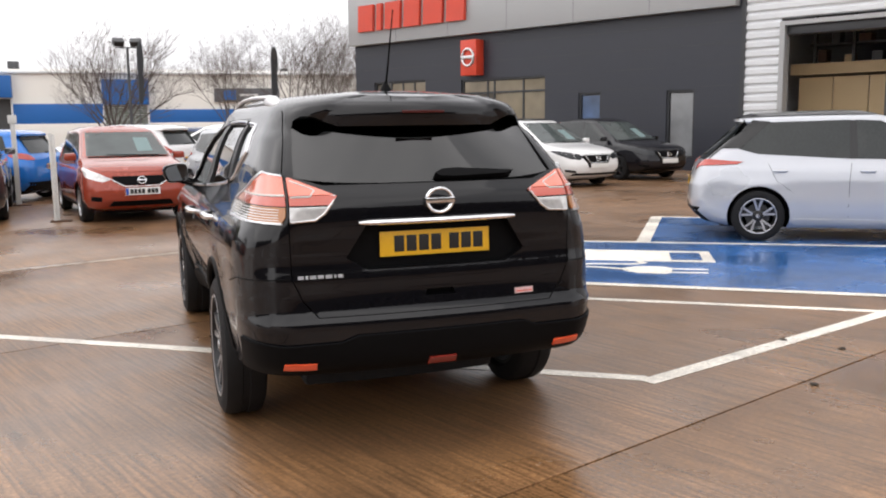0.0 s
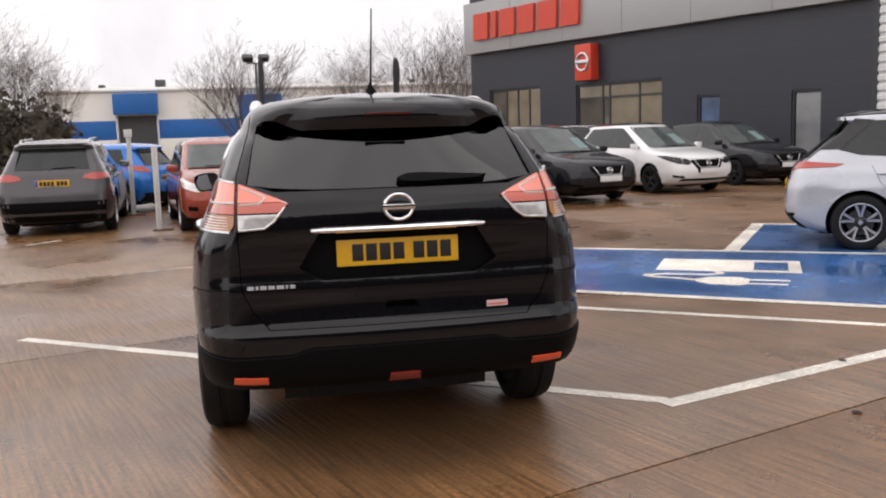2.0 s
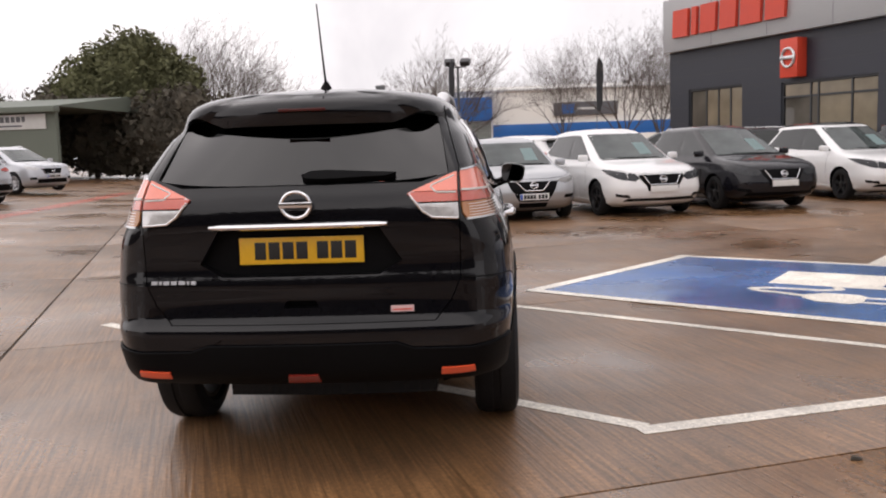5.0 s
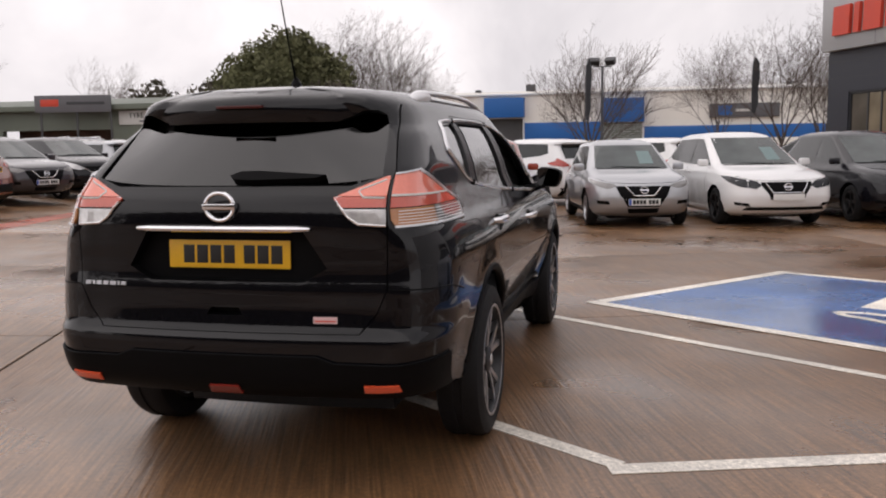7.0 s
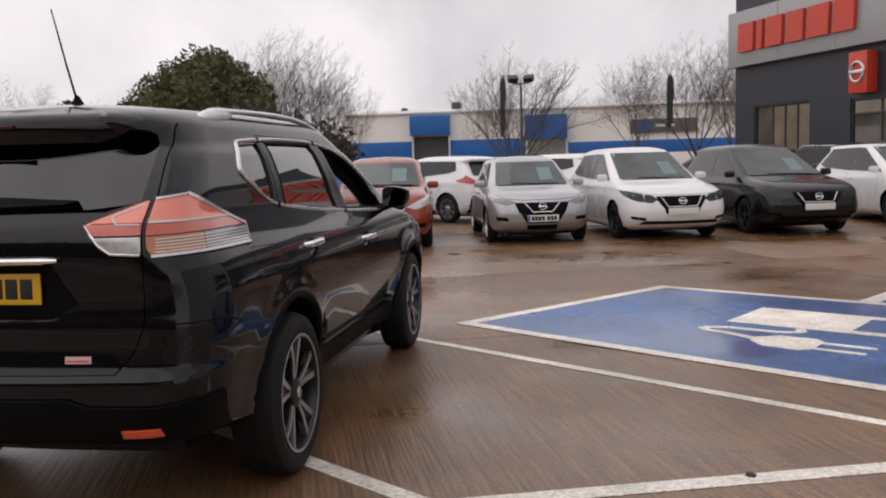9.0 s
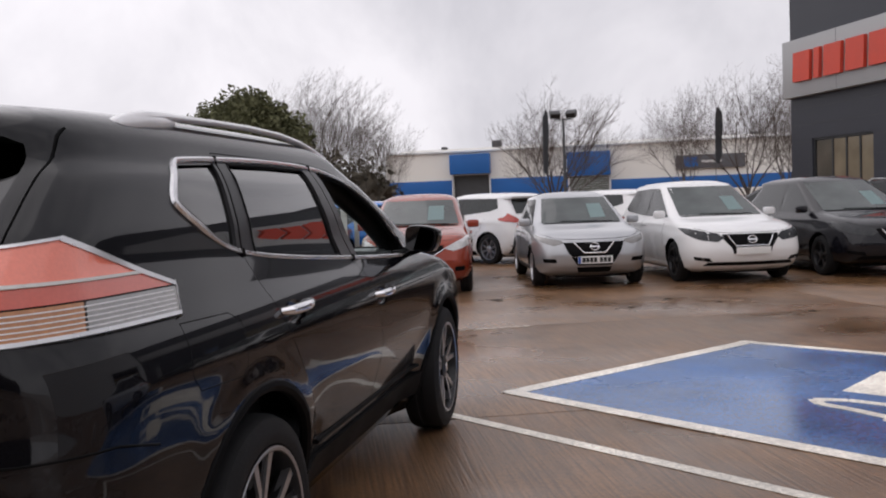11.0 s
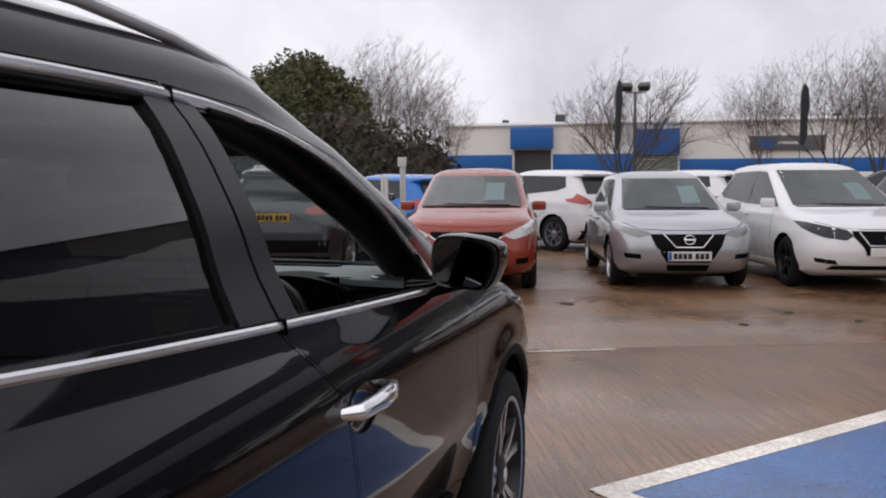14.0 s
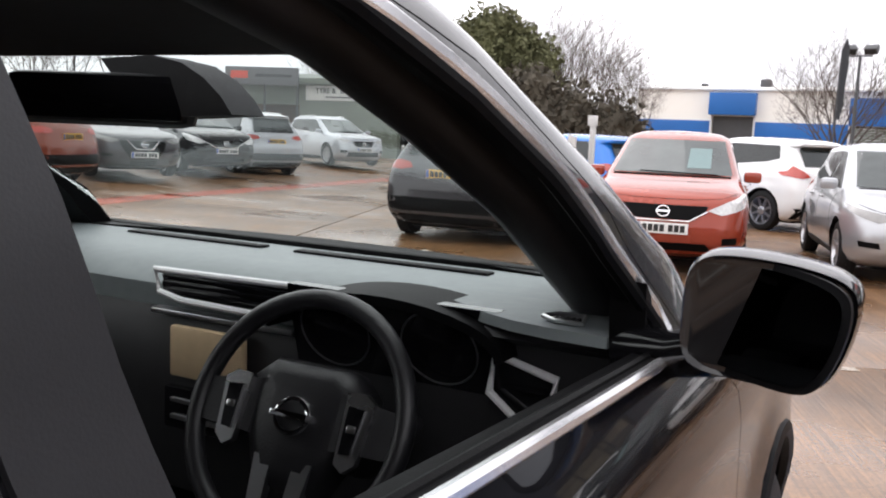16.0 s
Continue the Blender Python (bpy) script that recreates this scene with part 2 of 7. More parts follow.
def wet(name, colour, worn=None, brushed=False, dry=0.42, damp=0.10, cut=0.5, worn_amount=0.0, gloss_level=0.66):
    """Rained-on ground: damp patches, puddle gloss, stains, aggregate speckle and, on concrete, drawn brush lines."""
    m, nt, p = paint_nodes(name)
    n, l = nt.nodes, nt.links
    geo = n.new("ShaderNodeNewGeometry")
    place = n.new("ShaderNodeMapping")
    place.inputs["Rotation"].default_value = (0, 0, radians(-19.2))
    l.new(geo.outputs["Position"], place.inputs["Vector"])

    def noise_tex(scale, detail=5.0, rough=0.55, vec=None):
        t = n.new("ShaderNodeTexNoise")
        t.inputs["Scale"].default_value, t.inputs["Detail"].default_value, t.inputs["Roughness"].default_value = scale, detail, rough
        l.new(vec or place.outputs["Vector"], t.inputs["Vector"])
        return t

    def remap(sock, a, b, c, d):
        r = n.new("ShaderNodeMapRange")
        for k, v in zip(("From Min", "From Max", "To Min", "To Max"), (a, b, c, d)):
            r.inputs[k].default_value = v
        l.new(sock, r.inputs["Value"])
        return r.outputs["Result"]

    def maths(op, a, b):
        q = n.new("ShaderNodeMath")
        q.operation = op
        for s, v in zip(q.inputs, (a, b)):
            if hasattr(v, "is_linked"):
                l.new(v, s)
            else:
                s.default_value = v
        return q.outputs[0]

    big, mid, speck, grit = noise_tex(0.22, 6), noise_tex(1.3, 8, 0.65), noise_tex(38, 4, 0.75), noise_tex(150, 2)
    tone = maths("MULTIPLY", remap(big.outputs["Fac"], 0.3, 0.7, 0.72, 1.25), remap(mid.outputs["Fac"], 0.3, 0.7, 0.66, 1.34))
    tone = maths("MULTIPLY", tone, remap(speck.outputs["Fac"], 0.3, 0.7, 0.60, 1.42))
    tone = maths("MULTIPLY", tone, remap(grit.outputs["Fac"], 0.35, 0.72, 0.88, 1.35))
    height = speck.outputs["Fac"]
    if brushed:
        stretch = n.new("ShaderNodeMapping")
        stretch.inputs["Scale"].default_value = (1.0, 0.035, 1.0)
        l.new(place.outputs["Vector"], stretch.inputs["Vector"])
        lines = noise_tex(48, 2, 0.5, stretch.outputs["Vector"])
        tone = maths("MULTIPLY", tone, remap(lines.outputs["Fac"], 0.35, 0.65, 0.64, 1.28))
        height = maths("ADD", maths("MULTIPLY", lines.outputs["Fac"], 2.0), maths("MULTIPLY", height, 0.5))
    col = n.new("ShaderNodeVectorMath")
    col.operation = "SCALE"
    col.inputs[0].default_value = colour
    l.new(tone, col.inputs["Scale"])
    base = col.outputs["Vector"]
    if worn:
        mix = n.new("ShaderNodeMix")
        mix.data_type = "RGBA"
        chips = noise_tex(9, 8, 0.75)
        l.new(remap(chips.outputs["Fac"], 0.62 - worn_amount, 0.70 - worn_amount, 0, 1), mix.inputs["Factor"])
        l.new(base, mix.inputs["A"])
        mix.inputs["B"].default_value = (*worn, 1)
        base = mix.outputs["Result"]
    l.new(base, p.inputs["Base Color"])
    pools = noise_tex(0.55, 4, 0.5)
    gloss = remap(pools.outputs["Fac"], cut - 0.12, cut + 0.12, dry, damp)
    l.new(maths("ADD", gloss, remap(mid.outputs["Fac"], 0.3, 0.7, -0.05, 0.05)), p.inputs["Roughness"])
    b = n.new("ShaderNodeBump")
    b.inputs["Distance"].default_value = 0.006
    l.new(remap(pools.outputs["Fac"], cut - 0.12, cut + 0.12, 0.42, 0.09), b.inputs["Strength"])
    l.new(height, b.inputs["Height"])
    l.new(b.outputs["Normal"], p.inputs["Normal"])
    p.inputs["Specular IOR Level"].default_value = gloss_level
    return m


CONCRETE = wet("wet_concrete", (0.168, 0.087, 0.038), brushed=True, dry=0.44, damp=0.21, cut=0.53, gloss_level=1.0)
ASPHALT = wet("wet_yard", (0.205, 0.125, 0.070))
JOINT = mat("joint_filler", (0.06, 0.045, 0.034), 0.7, vary=0.3)
BAY_BLUE = wet("blue_bay_paint", (0.032, 0.108, 0.29), worn=(0.055, 0.085, 0.15), dry=0.35, damp=0.10, worn_amount=0.02)
LINE_WHITE = wet("white_line_paint", (0.74, 0.69, 0.61), worn=(0.26, 0.20, 0.15), dry=0.5, damp=0.25, worn_amount=-0.02)
LINE_FAINT = wet("faded_line_paint", (0.34, 0.28, 0.22), worn=(0.20, 0.15, 0.11), dry=0.45, damp=0.2, worn_amount=0.12)
LINE_RED = wet("red_line_paint", (0.38, 0.07, 0.03), worn=(0.20, 0.14, 0.10), dry=0.45, damp=0.2, worn_amount=0.06)


# ---- building blocks ----
def join(*pieces):
    """Several (points, faces) as one."""
    pts, faces = [], []
    for p, f in pieces:
        k = len(pts)
        pts += [tuple(v) for v in p]
        faces += [tuple(i + k for i in q) for q in f]
    return pts, faces


def moved(piece, m):
    return [tuple(m @ Vector(v)) for v in piece[0]], piece[1]


def mirrored(piece):
    return [(-x, y, z) for x, y, z in piece[0]], [tuple(reversed(f)) for f in piece[1]]


def box(x0, x1, y0, y1, z0, z1, bevel=0.0):
    """A box between two corners, with rounded edges."""
    bm = bmesh.new()
    bmesh.ops.create_cube(bm, size=1.0)
    for v in bm.verts:
        v.co = ((x0 + x1) / 2 + v.co.x * (x1 - x0), (y0 + y1) / 2 + v.co.y * (y1 - y0), (z0 + z1) / 2 + v.co.z * (z1 - z0))
    if bevel:
        bmesh.ops.bevel(bm, geom=bm.edges[:], offset=bevel, segments=2, profile=0.6, affect="EDGES", clamp_overlap=True)
    bm.verts.index_update()
    out = [tuple(v.co) for v in bm.verts], [tuple(v.index for v in f.verts) for f in bm.faces]
    bm.free()
    return out


def tube(points, radius, n=8, closed=False, flat=1.0):
    """A round bar along points; radius may be one for each point."""
    pts = [Vector(p) for p in points]
    radii = radius if isinstance(radius, (list, tuple)) else [radius] * len(pts)
    verts, faces, m = [], [], len(pts)
    side = None
    for i, p in enumerate(pts):
        a, b = (pts[i - 1], pts[(i + 1) % m]) if closed else (pts[max(i - 1, 0)], pts[min(i + 1, m - 1)])
        d = (b - a).normalized()
        ref = side if side is not None else (Vector((0, 0, 1)) if abs(d.z) < 0.9 else Vector((1, 0, 0)))
        u = (ref - d * ref.dot(d)).normalized()
        side = u
        v = d.cross(u)
        for k in range(n):
            c, s = math.cos(2 * math.pi * k / n), math.sin(2 * math.pi * k / n)
            verts.append(tuple(p + radii[i] * (c * u + s * flat * v)))
    for i in range(m if closed else m - 1):
        j = (i + 1) % m
        for k in range(n):
            q = (k + 1) % n
            faces.append((i * n + k, i * n + q, j * n + q, j * n + k))
    if not closed:
        faces += [tuple(reversed(range(n))), tuple((m - 1) * n + k for k in range(n))]
    return verts, faces


def lathe(profile, n=40, axis="x", closed=False):
    """A turned body: profile of (along, radius)."""
    verts, faces, m = [], [], len(profile)
    for a, r in profile:
        for k in range(n):
            c, s = r * math.cos(2 * math.pi * k / n), r * math.sin(2 * math.pi * k / n)
            verts.append({"x": (a, c, s), "y": (c, a, s), "z": (c, s, a)}[axis])
    for i in range(m if closed else m - 1):
        j = (i + 1) % m
        for k in range(n):
            q = (k + 1) % n
            faces.append((i * n + k, j * n + k, j * n + q, i * n + q))
    if not closed:
        faces += [tuple(range(n)), tuple((m - 1) * n + k for k in reversed(range(n)))]
    return verts, faces


def prism(poly, axis, a, b):
    """A flat outline drawn out from a to b: axis x takes (y, z), y takes (x, z), z takes (x, y)."""
    put = {"x": lambda p, d: (d, p[0], p[1]), "y": lambda p, d: (p[0], d, p[1]), "z": lambda p, d: (p[0], p[1], d)}[axis]
    n = len(poly)
    verts = [put(p, a) for p in poly] + [put(p, b) for p in poly]
    faces = [tuple(reversed(range(n))), tuple(range(n, 2 * n))] + [(i, (i + 1) % n, n + (i + 1) % n, n + i) for i in range(n)]
    return verts, faces


def mesh_of(piece, mats, sharp=38.0, fix=True):
    me = bpy.data.meshes.new("mesh")
    me.from_pydata([tuple(v) for v in piece[0]], [], [tuple(f) for f in piece[1]])
    if fix:
        bm = bmesh.new()
        bm.from_mesh(me)
        bmesh.ops.recalc_face_normals(bm, faces=bm.faces[:])
        bm.to_mesh(me)
        bm.free()
    for m in mats if isinstance(mats, (list, tuple)) else [mats]:
        me.materials.append(m)
    if sharp:
        me.shade_smooth()
        me.set_sharp_from_angle(angle=radians(sharp))
    return me


def part(name, piece, material, parent, label="", sharp=38.0, fix=True):
    """One mesh under a thing or a part."""
    ob = new(name, piece if isinstance(piece, bpy.types.Mesh) else mesh_of(piece, material, sharp, fix))
    ob.parent = parent
    return tagged(ob, label)


def thing(name, label, category, m=None, group="", kind=""):
    """An empty at a thing's base, which carries its parts."""
    ob = new(name)
    ob.empty_display_size = 0.2
    if m is not None:
        ob.matrix_basis = m
    return tagged(ob, label, category, group, kind)


def solid(name, piece, material, label, category, m=None, group="", kind="", sharp=38.0):
    """A thing that is one mesh."""
    ob = new(name, mesh_of(piece, material, sharp))
    if m is not None:
        ob.matrix_basis = m
    return tagged(ob, label, category, group, kind)


def carve(me, cutters, operation="DIFFERENCE"):
    """The mesh less the cutters (or what they share), as a new mesh."""
    ob = new("carved", me)
    tools = []
    for c in cutters:
        t = new("cutter", c)
        tools.append(t)
        mod = ob.modifiers.new("cut", "BOOLEAN")
        mod.object, mod.operation, mod.solver, mod.material_mode = t, operation, "EXACT", "TRANSFER"
    bpy.context.view_layer.update()
    out = bpy.data.meshes.new_from_object(ob.evaluated_get(bpy.context.evaluated_depsgraph_get()))
    for o in (ob, *tools):
        bpy.data.objects.remove(o)
    out.shade_smooth()
    out.set_sharp_from_angle(angle=radians(32))
    return out


def rise(x, y):
    """The height of the yard: level, but climbing gently past the first joint on the far left."""
    return 0.04 * max(0.0, -1.74 - (0.945 * x + 0.330 * y))


def heading(x, y, hx, hy):
    """A pose on the ground with the thing's own +y turned to (hx, hy)."""
    return pose(x, y, rise(x, y), 0, 0, math.degrees(math.atan2(-hx, hy)))


class Shell:
    """A car body as a stack of plan outlines. Rows: z, rear y, front y, half width, rear corner (x, y), front corner (x, y), rear bow, front bow."""

    def __init__(self, rows, top, crown=0.03, drop=0.03, mid=2.0, reach=1.6, belt=1.05, ends=(0.0, 0.0), fine=(8, 8, 44), flare=(), step=0.025, scoop=None):
        self.rows = np.array(rows, float)
        self.top, self.crown, self.drop, self.mid, self.reach, self.belt = top, crown, drop, mid, reach, belt
        self.ends, self.fine, self.flare, self.step, self.scoop = ends, fine, flare, step, scoop
        self.base = self.rows[0, 0] - 0.05
        stack = [self.outline(z) for z in np.arange(self.base, self.rows[-1, 0] + 0.05, 0.004)]
        self.table = np.array([(x, y, np.concatenate([[0], np.cumsum(np.hypot(np.diff(x), np.diff(y)))])) for x, y in stack])

    def ring(self, z):
        """The outline at z from the stored stack: x, y and the way along it from the tail."""
        k = min(max((z - self.base) / 0.004, 0), len(self.table) - 1.001)
        i = int(k)
        return self.table[i] * (1 - k + i) + self.table[i + 1] * (k - i)

    def row(self, z):
        k = 0.012
        a = [np.interp(z + d, self.rows[:, 0], c) for c in self.rows.T[1:] for d in (-k, 0, k)]
        return np.array(a).reshape(-1, 3) @ (0.25, 0.5, 0.25)

    def outline(self, z, inset=0.0, rear_in=None, front_in=None):
        yr, yf, w, rx, ry, fx, fy, br, bf = self.row(z)
        yr, yf, w = yr + (inset if rear_in is None else rear_in), yf - (inset if front_in is None else front_in), w - inset
        ne, nc, ns = self.fine
        e = np.linspace(0, 1, ne, endpoint=False)
        c = np.linspace(0, math.pi / 2, nc, endpoint=False)
        s = np.linspace(0, 1, ns, endpoint=False)
        pw = 0.8
        x = np.concatenate([e * (w - rx), w - rx + rx * np.sin(c) ** pw, np.full(ns, w), w - fx + fx * np.cos(c) ** pw, (w - fx) * (1 - e), [0.0]])
        y0, y1 = yr + br + ry, yf - bf - fy
        y = np.concatenate([yr + br * (e * (w - rx) / w) ** 2 * 1.2, 0 * c, y0 + s * (y1 - y0), 0 * c, 0 * e, [yf]])
        ry0 = yr + br * ((w - rx) / w) ** 2 * 1.2
        y[ne:ne + nc] = ry0 + (y0 - ry0) * (1 - np.cos(c) ** pw)
        fy0 = yf - bf * ((w - fx) / w) ** 2 * 1.2
        y[ne + nc + ns:ne + 2 * nc + ns] = y1 + (fy0 - y1) * np.sin(c) ** pw
        y[ne + 2 * nc + ns:-1] = yf - bf * ((w - fx) * (1 - e) / w) ** 2 * 1.2
        a, b = self.ends
        x = x * (1 - a * np.clip((1.2 - y) / 1.2, 0, 1) ** 2 - b * np.clip((y - (yf - 1.3)) / 1.3, 0, 1) ** 2)
        for cy, cz, r, out in self.flare:
            d = np.hypot(y - cy, z - cz)
            x = x + np.where(x > w * 0.8, out * np.exp(-((d - r) / 0.055) ** 2), 0)
        if self.scoop:
            s0, s1, z0, z1, deep = self.scoop
            along = np.clip((y - s0) / 0.35, 0, 1) * np.clip((s1 - y) / 0.35, 0, 1)
            x = x - np.where(x > w * 0.8, deep * along * min(max((z1 - z) / (z1 - z0), 0), 1), 0)
        return x, y

    def warp(self, y, z):
        g = min(max((z - self.belt) / (self.top - self.belt), 0), 1)
        return -self.drop * g * np.minimum(((y - self.mid) / self.reach) ** 2, 2.2)

    def flat(self, y, z):
        """The height of the outline that comes to lie at z."""
        q = z
        for _ in range(4):
            q = z - self.warp(y, q)
        return q

    def body(self, z0, z1, inset=0.0, crown=None, **more):
        crown = self.crown if crown is None else crown
        zs = np.arange(z0, z1 - 1e-6, self.step).tolist() + [z1]
        rings = []
        for z in zs:
            x, y = self.outline(z, inset, **{k: (v(z) if callable(v) else v) for k, v in more.items()})
            zz = z + self.warp(y, z)
            right = np.stack([x, y, zz], 1)
            left = right[-2:0:-1] * (-1, 1, 1)
            rings.append(np.concatenate([right, left]))
        n, k = len(rings[0]), len(x)
        verts = np.concatenate(rings).tolist()
        faces = [(i * n + j, i * n + (j + 1) % n, (i + 1) * n + (j + 1) % n, (i + 1) * n + j) for i in range(len(zs) - 1) for j in range(n)]
        for ring, up in ((0, False), (len(zs) - 1, True)):
            r, m, cols = rings[ring], 7, {}
            half = max(abs(r[:, 0]).max(), 1e-3)
            for i in range(k):
                if i in (0, k - 1):
                    cols[i] = [ring * n + i] * (m + 1)
                    continue
                li, ids = n - i, []
                for j in range(m + 1):
                    if j in (0, m):
                        ids.append(ring * n + (i if j == 0 else li))
                        continue
                    p = r[i] + (r[li] - r[i]) * j / m
                    yr, yf = r[:k, 1].min(), r[:k, 1].max()
                    edge = min(1, (p[1] - yr) / 0.3, (yf - p[1]) / 0.3)
                    lift = (crown if up else 0) * max(0, 1 - (p[0] / half) ** 2) * max(0, edge) ** 0.6
                    ids.append(len(verts))
                    verts.append([p[0], p[1], p[2] + lift])
                cols[i] = ids
            for i in range(k - 1):
                for j in range(m):
                    f = [cols[i][j], cols[i + 1][j], cols[i + 1][j + 1], cols[i][j + 1]]
                    f = [v for q, v in enumerate(f) if v not in f[:q]]
                    if len(f) > 2:
                        faces.append(tuple(f if up else reversed(f)))
        return verts, faces

    def side(self, y, z):
        ox, oy, _ = self.ring(self.flat(y, z))
        ne = self.fine[0]
        return Vector((float(np.interp(y, oy[ne:-ne], ox[ne:-ne])), y, z))

    def rear(self, u, z):
        q = z
        for _ in range(3):
            ox, oy, s = self.ring(q)
            y = float(np.interp(abs(u), s, oy))
            q = self.flat(y, z)
        return Vector((math.copysign(float(np.interp(abs(u), s, ox)), u), y, z))

    def front(self, u, z):
        q = z
        for _ in range(3):
            ox, oy, s = self.ring(q)
            s = (s[-1] - s)[::-1]
            y = float(np.interp(abs(u), s, oy[::-1]))
            q = self.flat(y, z)
        return Vector((math.copysign(float(np.interp(abs(u), s, ox[::-1])), u), y, z))

    def patch(self, poly, where, off=0.004, depth=0.012, cols=18, rows=8, quad=False):
        """A skin piece over the body inside an outline, standing off from it, with rims that run into it."""
        fn = {"side": self.side, "rear": self.rear, "front": self.front}[where]
        a0, a1 = min(p[0] for p in poly), max(p[0] for p in poly)
        knots = sorted(set([a0 + 1e-4 * (a1 - a0), a1 - 1e-4 * (a1 - a0)] + [p[0] for p in poly if a0 < p[0] < a1] + np.linspace(a0, a1, cols)[1:-1].tolist()))
        verts, low, n, columns = [], [], len(poly), []
        for a in knots:
            hits = []
            for i in range(n):
                p, q = poly[i], poly[(i + 1) % n]
                if min(p[0], q[0]) <= a <= max(p[0], q[0]) and abs(p[0] - q[0]) > 1e-9:
                    hits.append(p[1] + (q[1] - p[1]) * (a - p[0]) / (q[0] - p[0]))
            columns.append([(a, min(hits) + (max(hits) - min(hits)) * j / rows) for j in range(rows + 1)])
        if quad:
            tl, tr, br, bl = [Vector(p) for p in poly]
            columns = [[tuple(bl.lerp(br, i / cols).lerp(tl.lerp(tr, i / cols), j / rows)) for j in range(rows + 1)] for i in range(cols + 1)]
        for column in columns:
            for a, b in column:
                p = fn(a, b)
                da, db = fn(a + 0.012, b) - fn(a - 0.012, b), fn(a, b + 0.012) - fn(a, b - 0.012)
                nrm = da.cross(db)
                nrm = nrm.normalized() if nrm.length > 1e-9 else Vector((0, 0, 1))
                out = p - Vector((0, self.mid, 0.7))
                if where == "rear" and abs(p.x) < 0.5:
                    out = Vector((0, -1, 0.2))
                if where == "front" and abs(p.x) < 0.5:
                    out = Vector((0, 1, 0.2))
                if nrm.dot(out) < 0:
                    nrm = -nrm
                verts.append(tuple(p + nrm * off))
                low.append(tuple(p - nrm * depth))
        m, w = len(columns), rows + 1
        faces = [(i * w + j, (i + 1) * w + j, (i + 1) * w + j + 1, i * w + j + 1) for i in range(m - 1) for j in range(rows)]
        rim = [i * w for i in range(m)] + [(m - 1) * w + j for j in range(1, w)] + [i * w + rows for i in range(m - 2, -1, -1)] + [j for j in range(rows - 1, 0, -1)]
        k = len(verts)
        verts += [low[i] for i in rim]
        r = len(rim)
        faces += [(rim[i], rim[(i + 1) % r], k + (i + 1) % r, k + i) for i in range(r)]
        return verts, faces

    def strip(self, line, where, radius, off=0.0, per=5, n=8, closed=False):
        """A round trim bar that follows the body along a line of points."""
        fn = {"side": self.side, "rear": self.rear, "front": self.front}[where]
        pts = []
        ends = list(zip(line, line[1:] + line[:1])) if closed else list(zip(line, line[1:]))
        for p, q in ends:
            for i in range(per):
                pts.append((p[0] + (q[0] - p[0]) * i / per, p[1] + (q[1] - p[1]) * i / per))
        if not closed:
            pts.append(line[-1])
        out = []
        for a, b in pts:
            v = fn(a, b)
            d = {"side": Vector((1, 0, 0.15)), "rear": Vector((0, -1, 0)), "front": Vector((0, 1, 0))}[where]
            out.append(v + off * d)
        return tube(out, radius, n, closed)


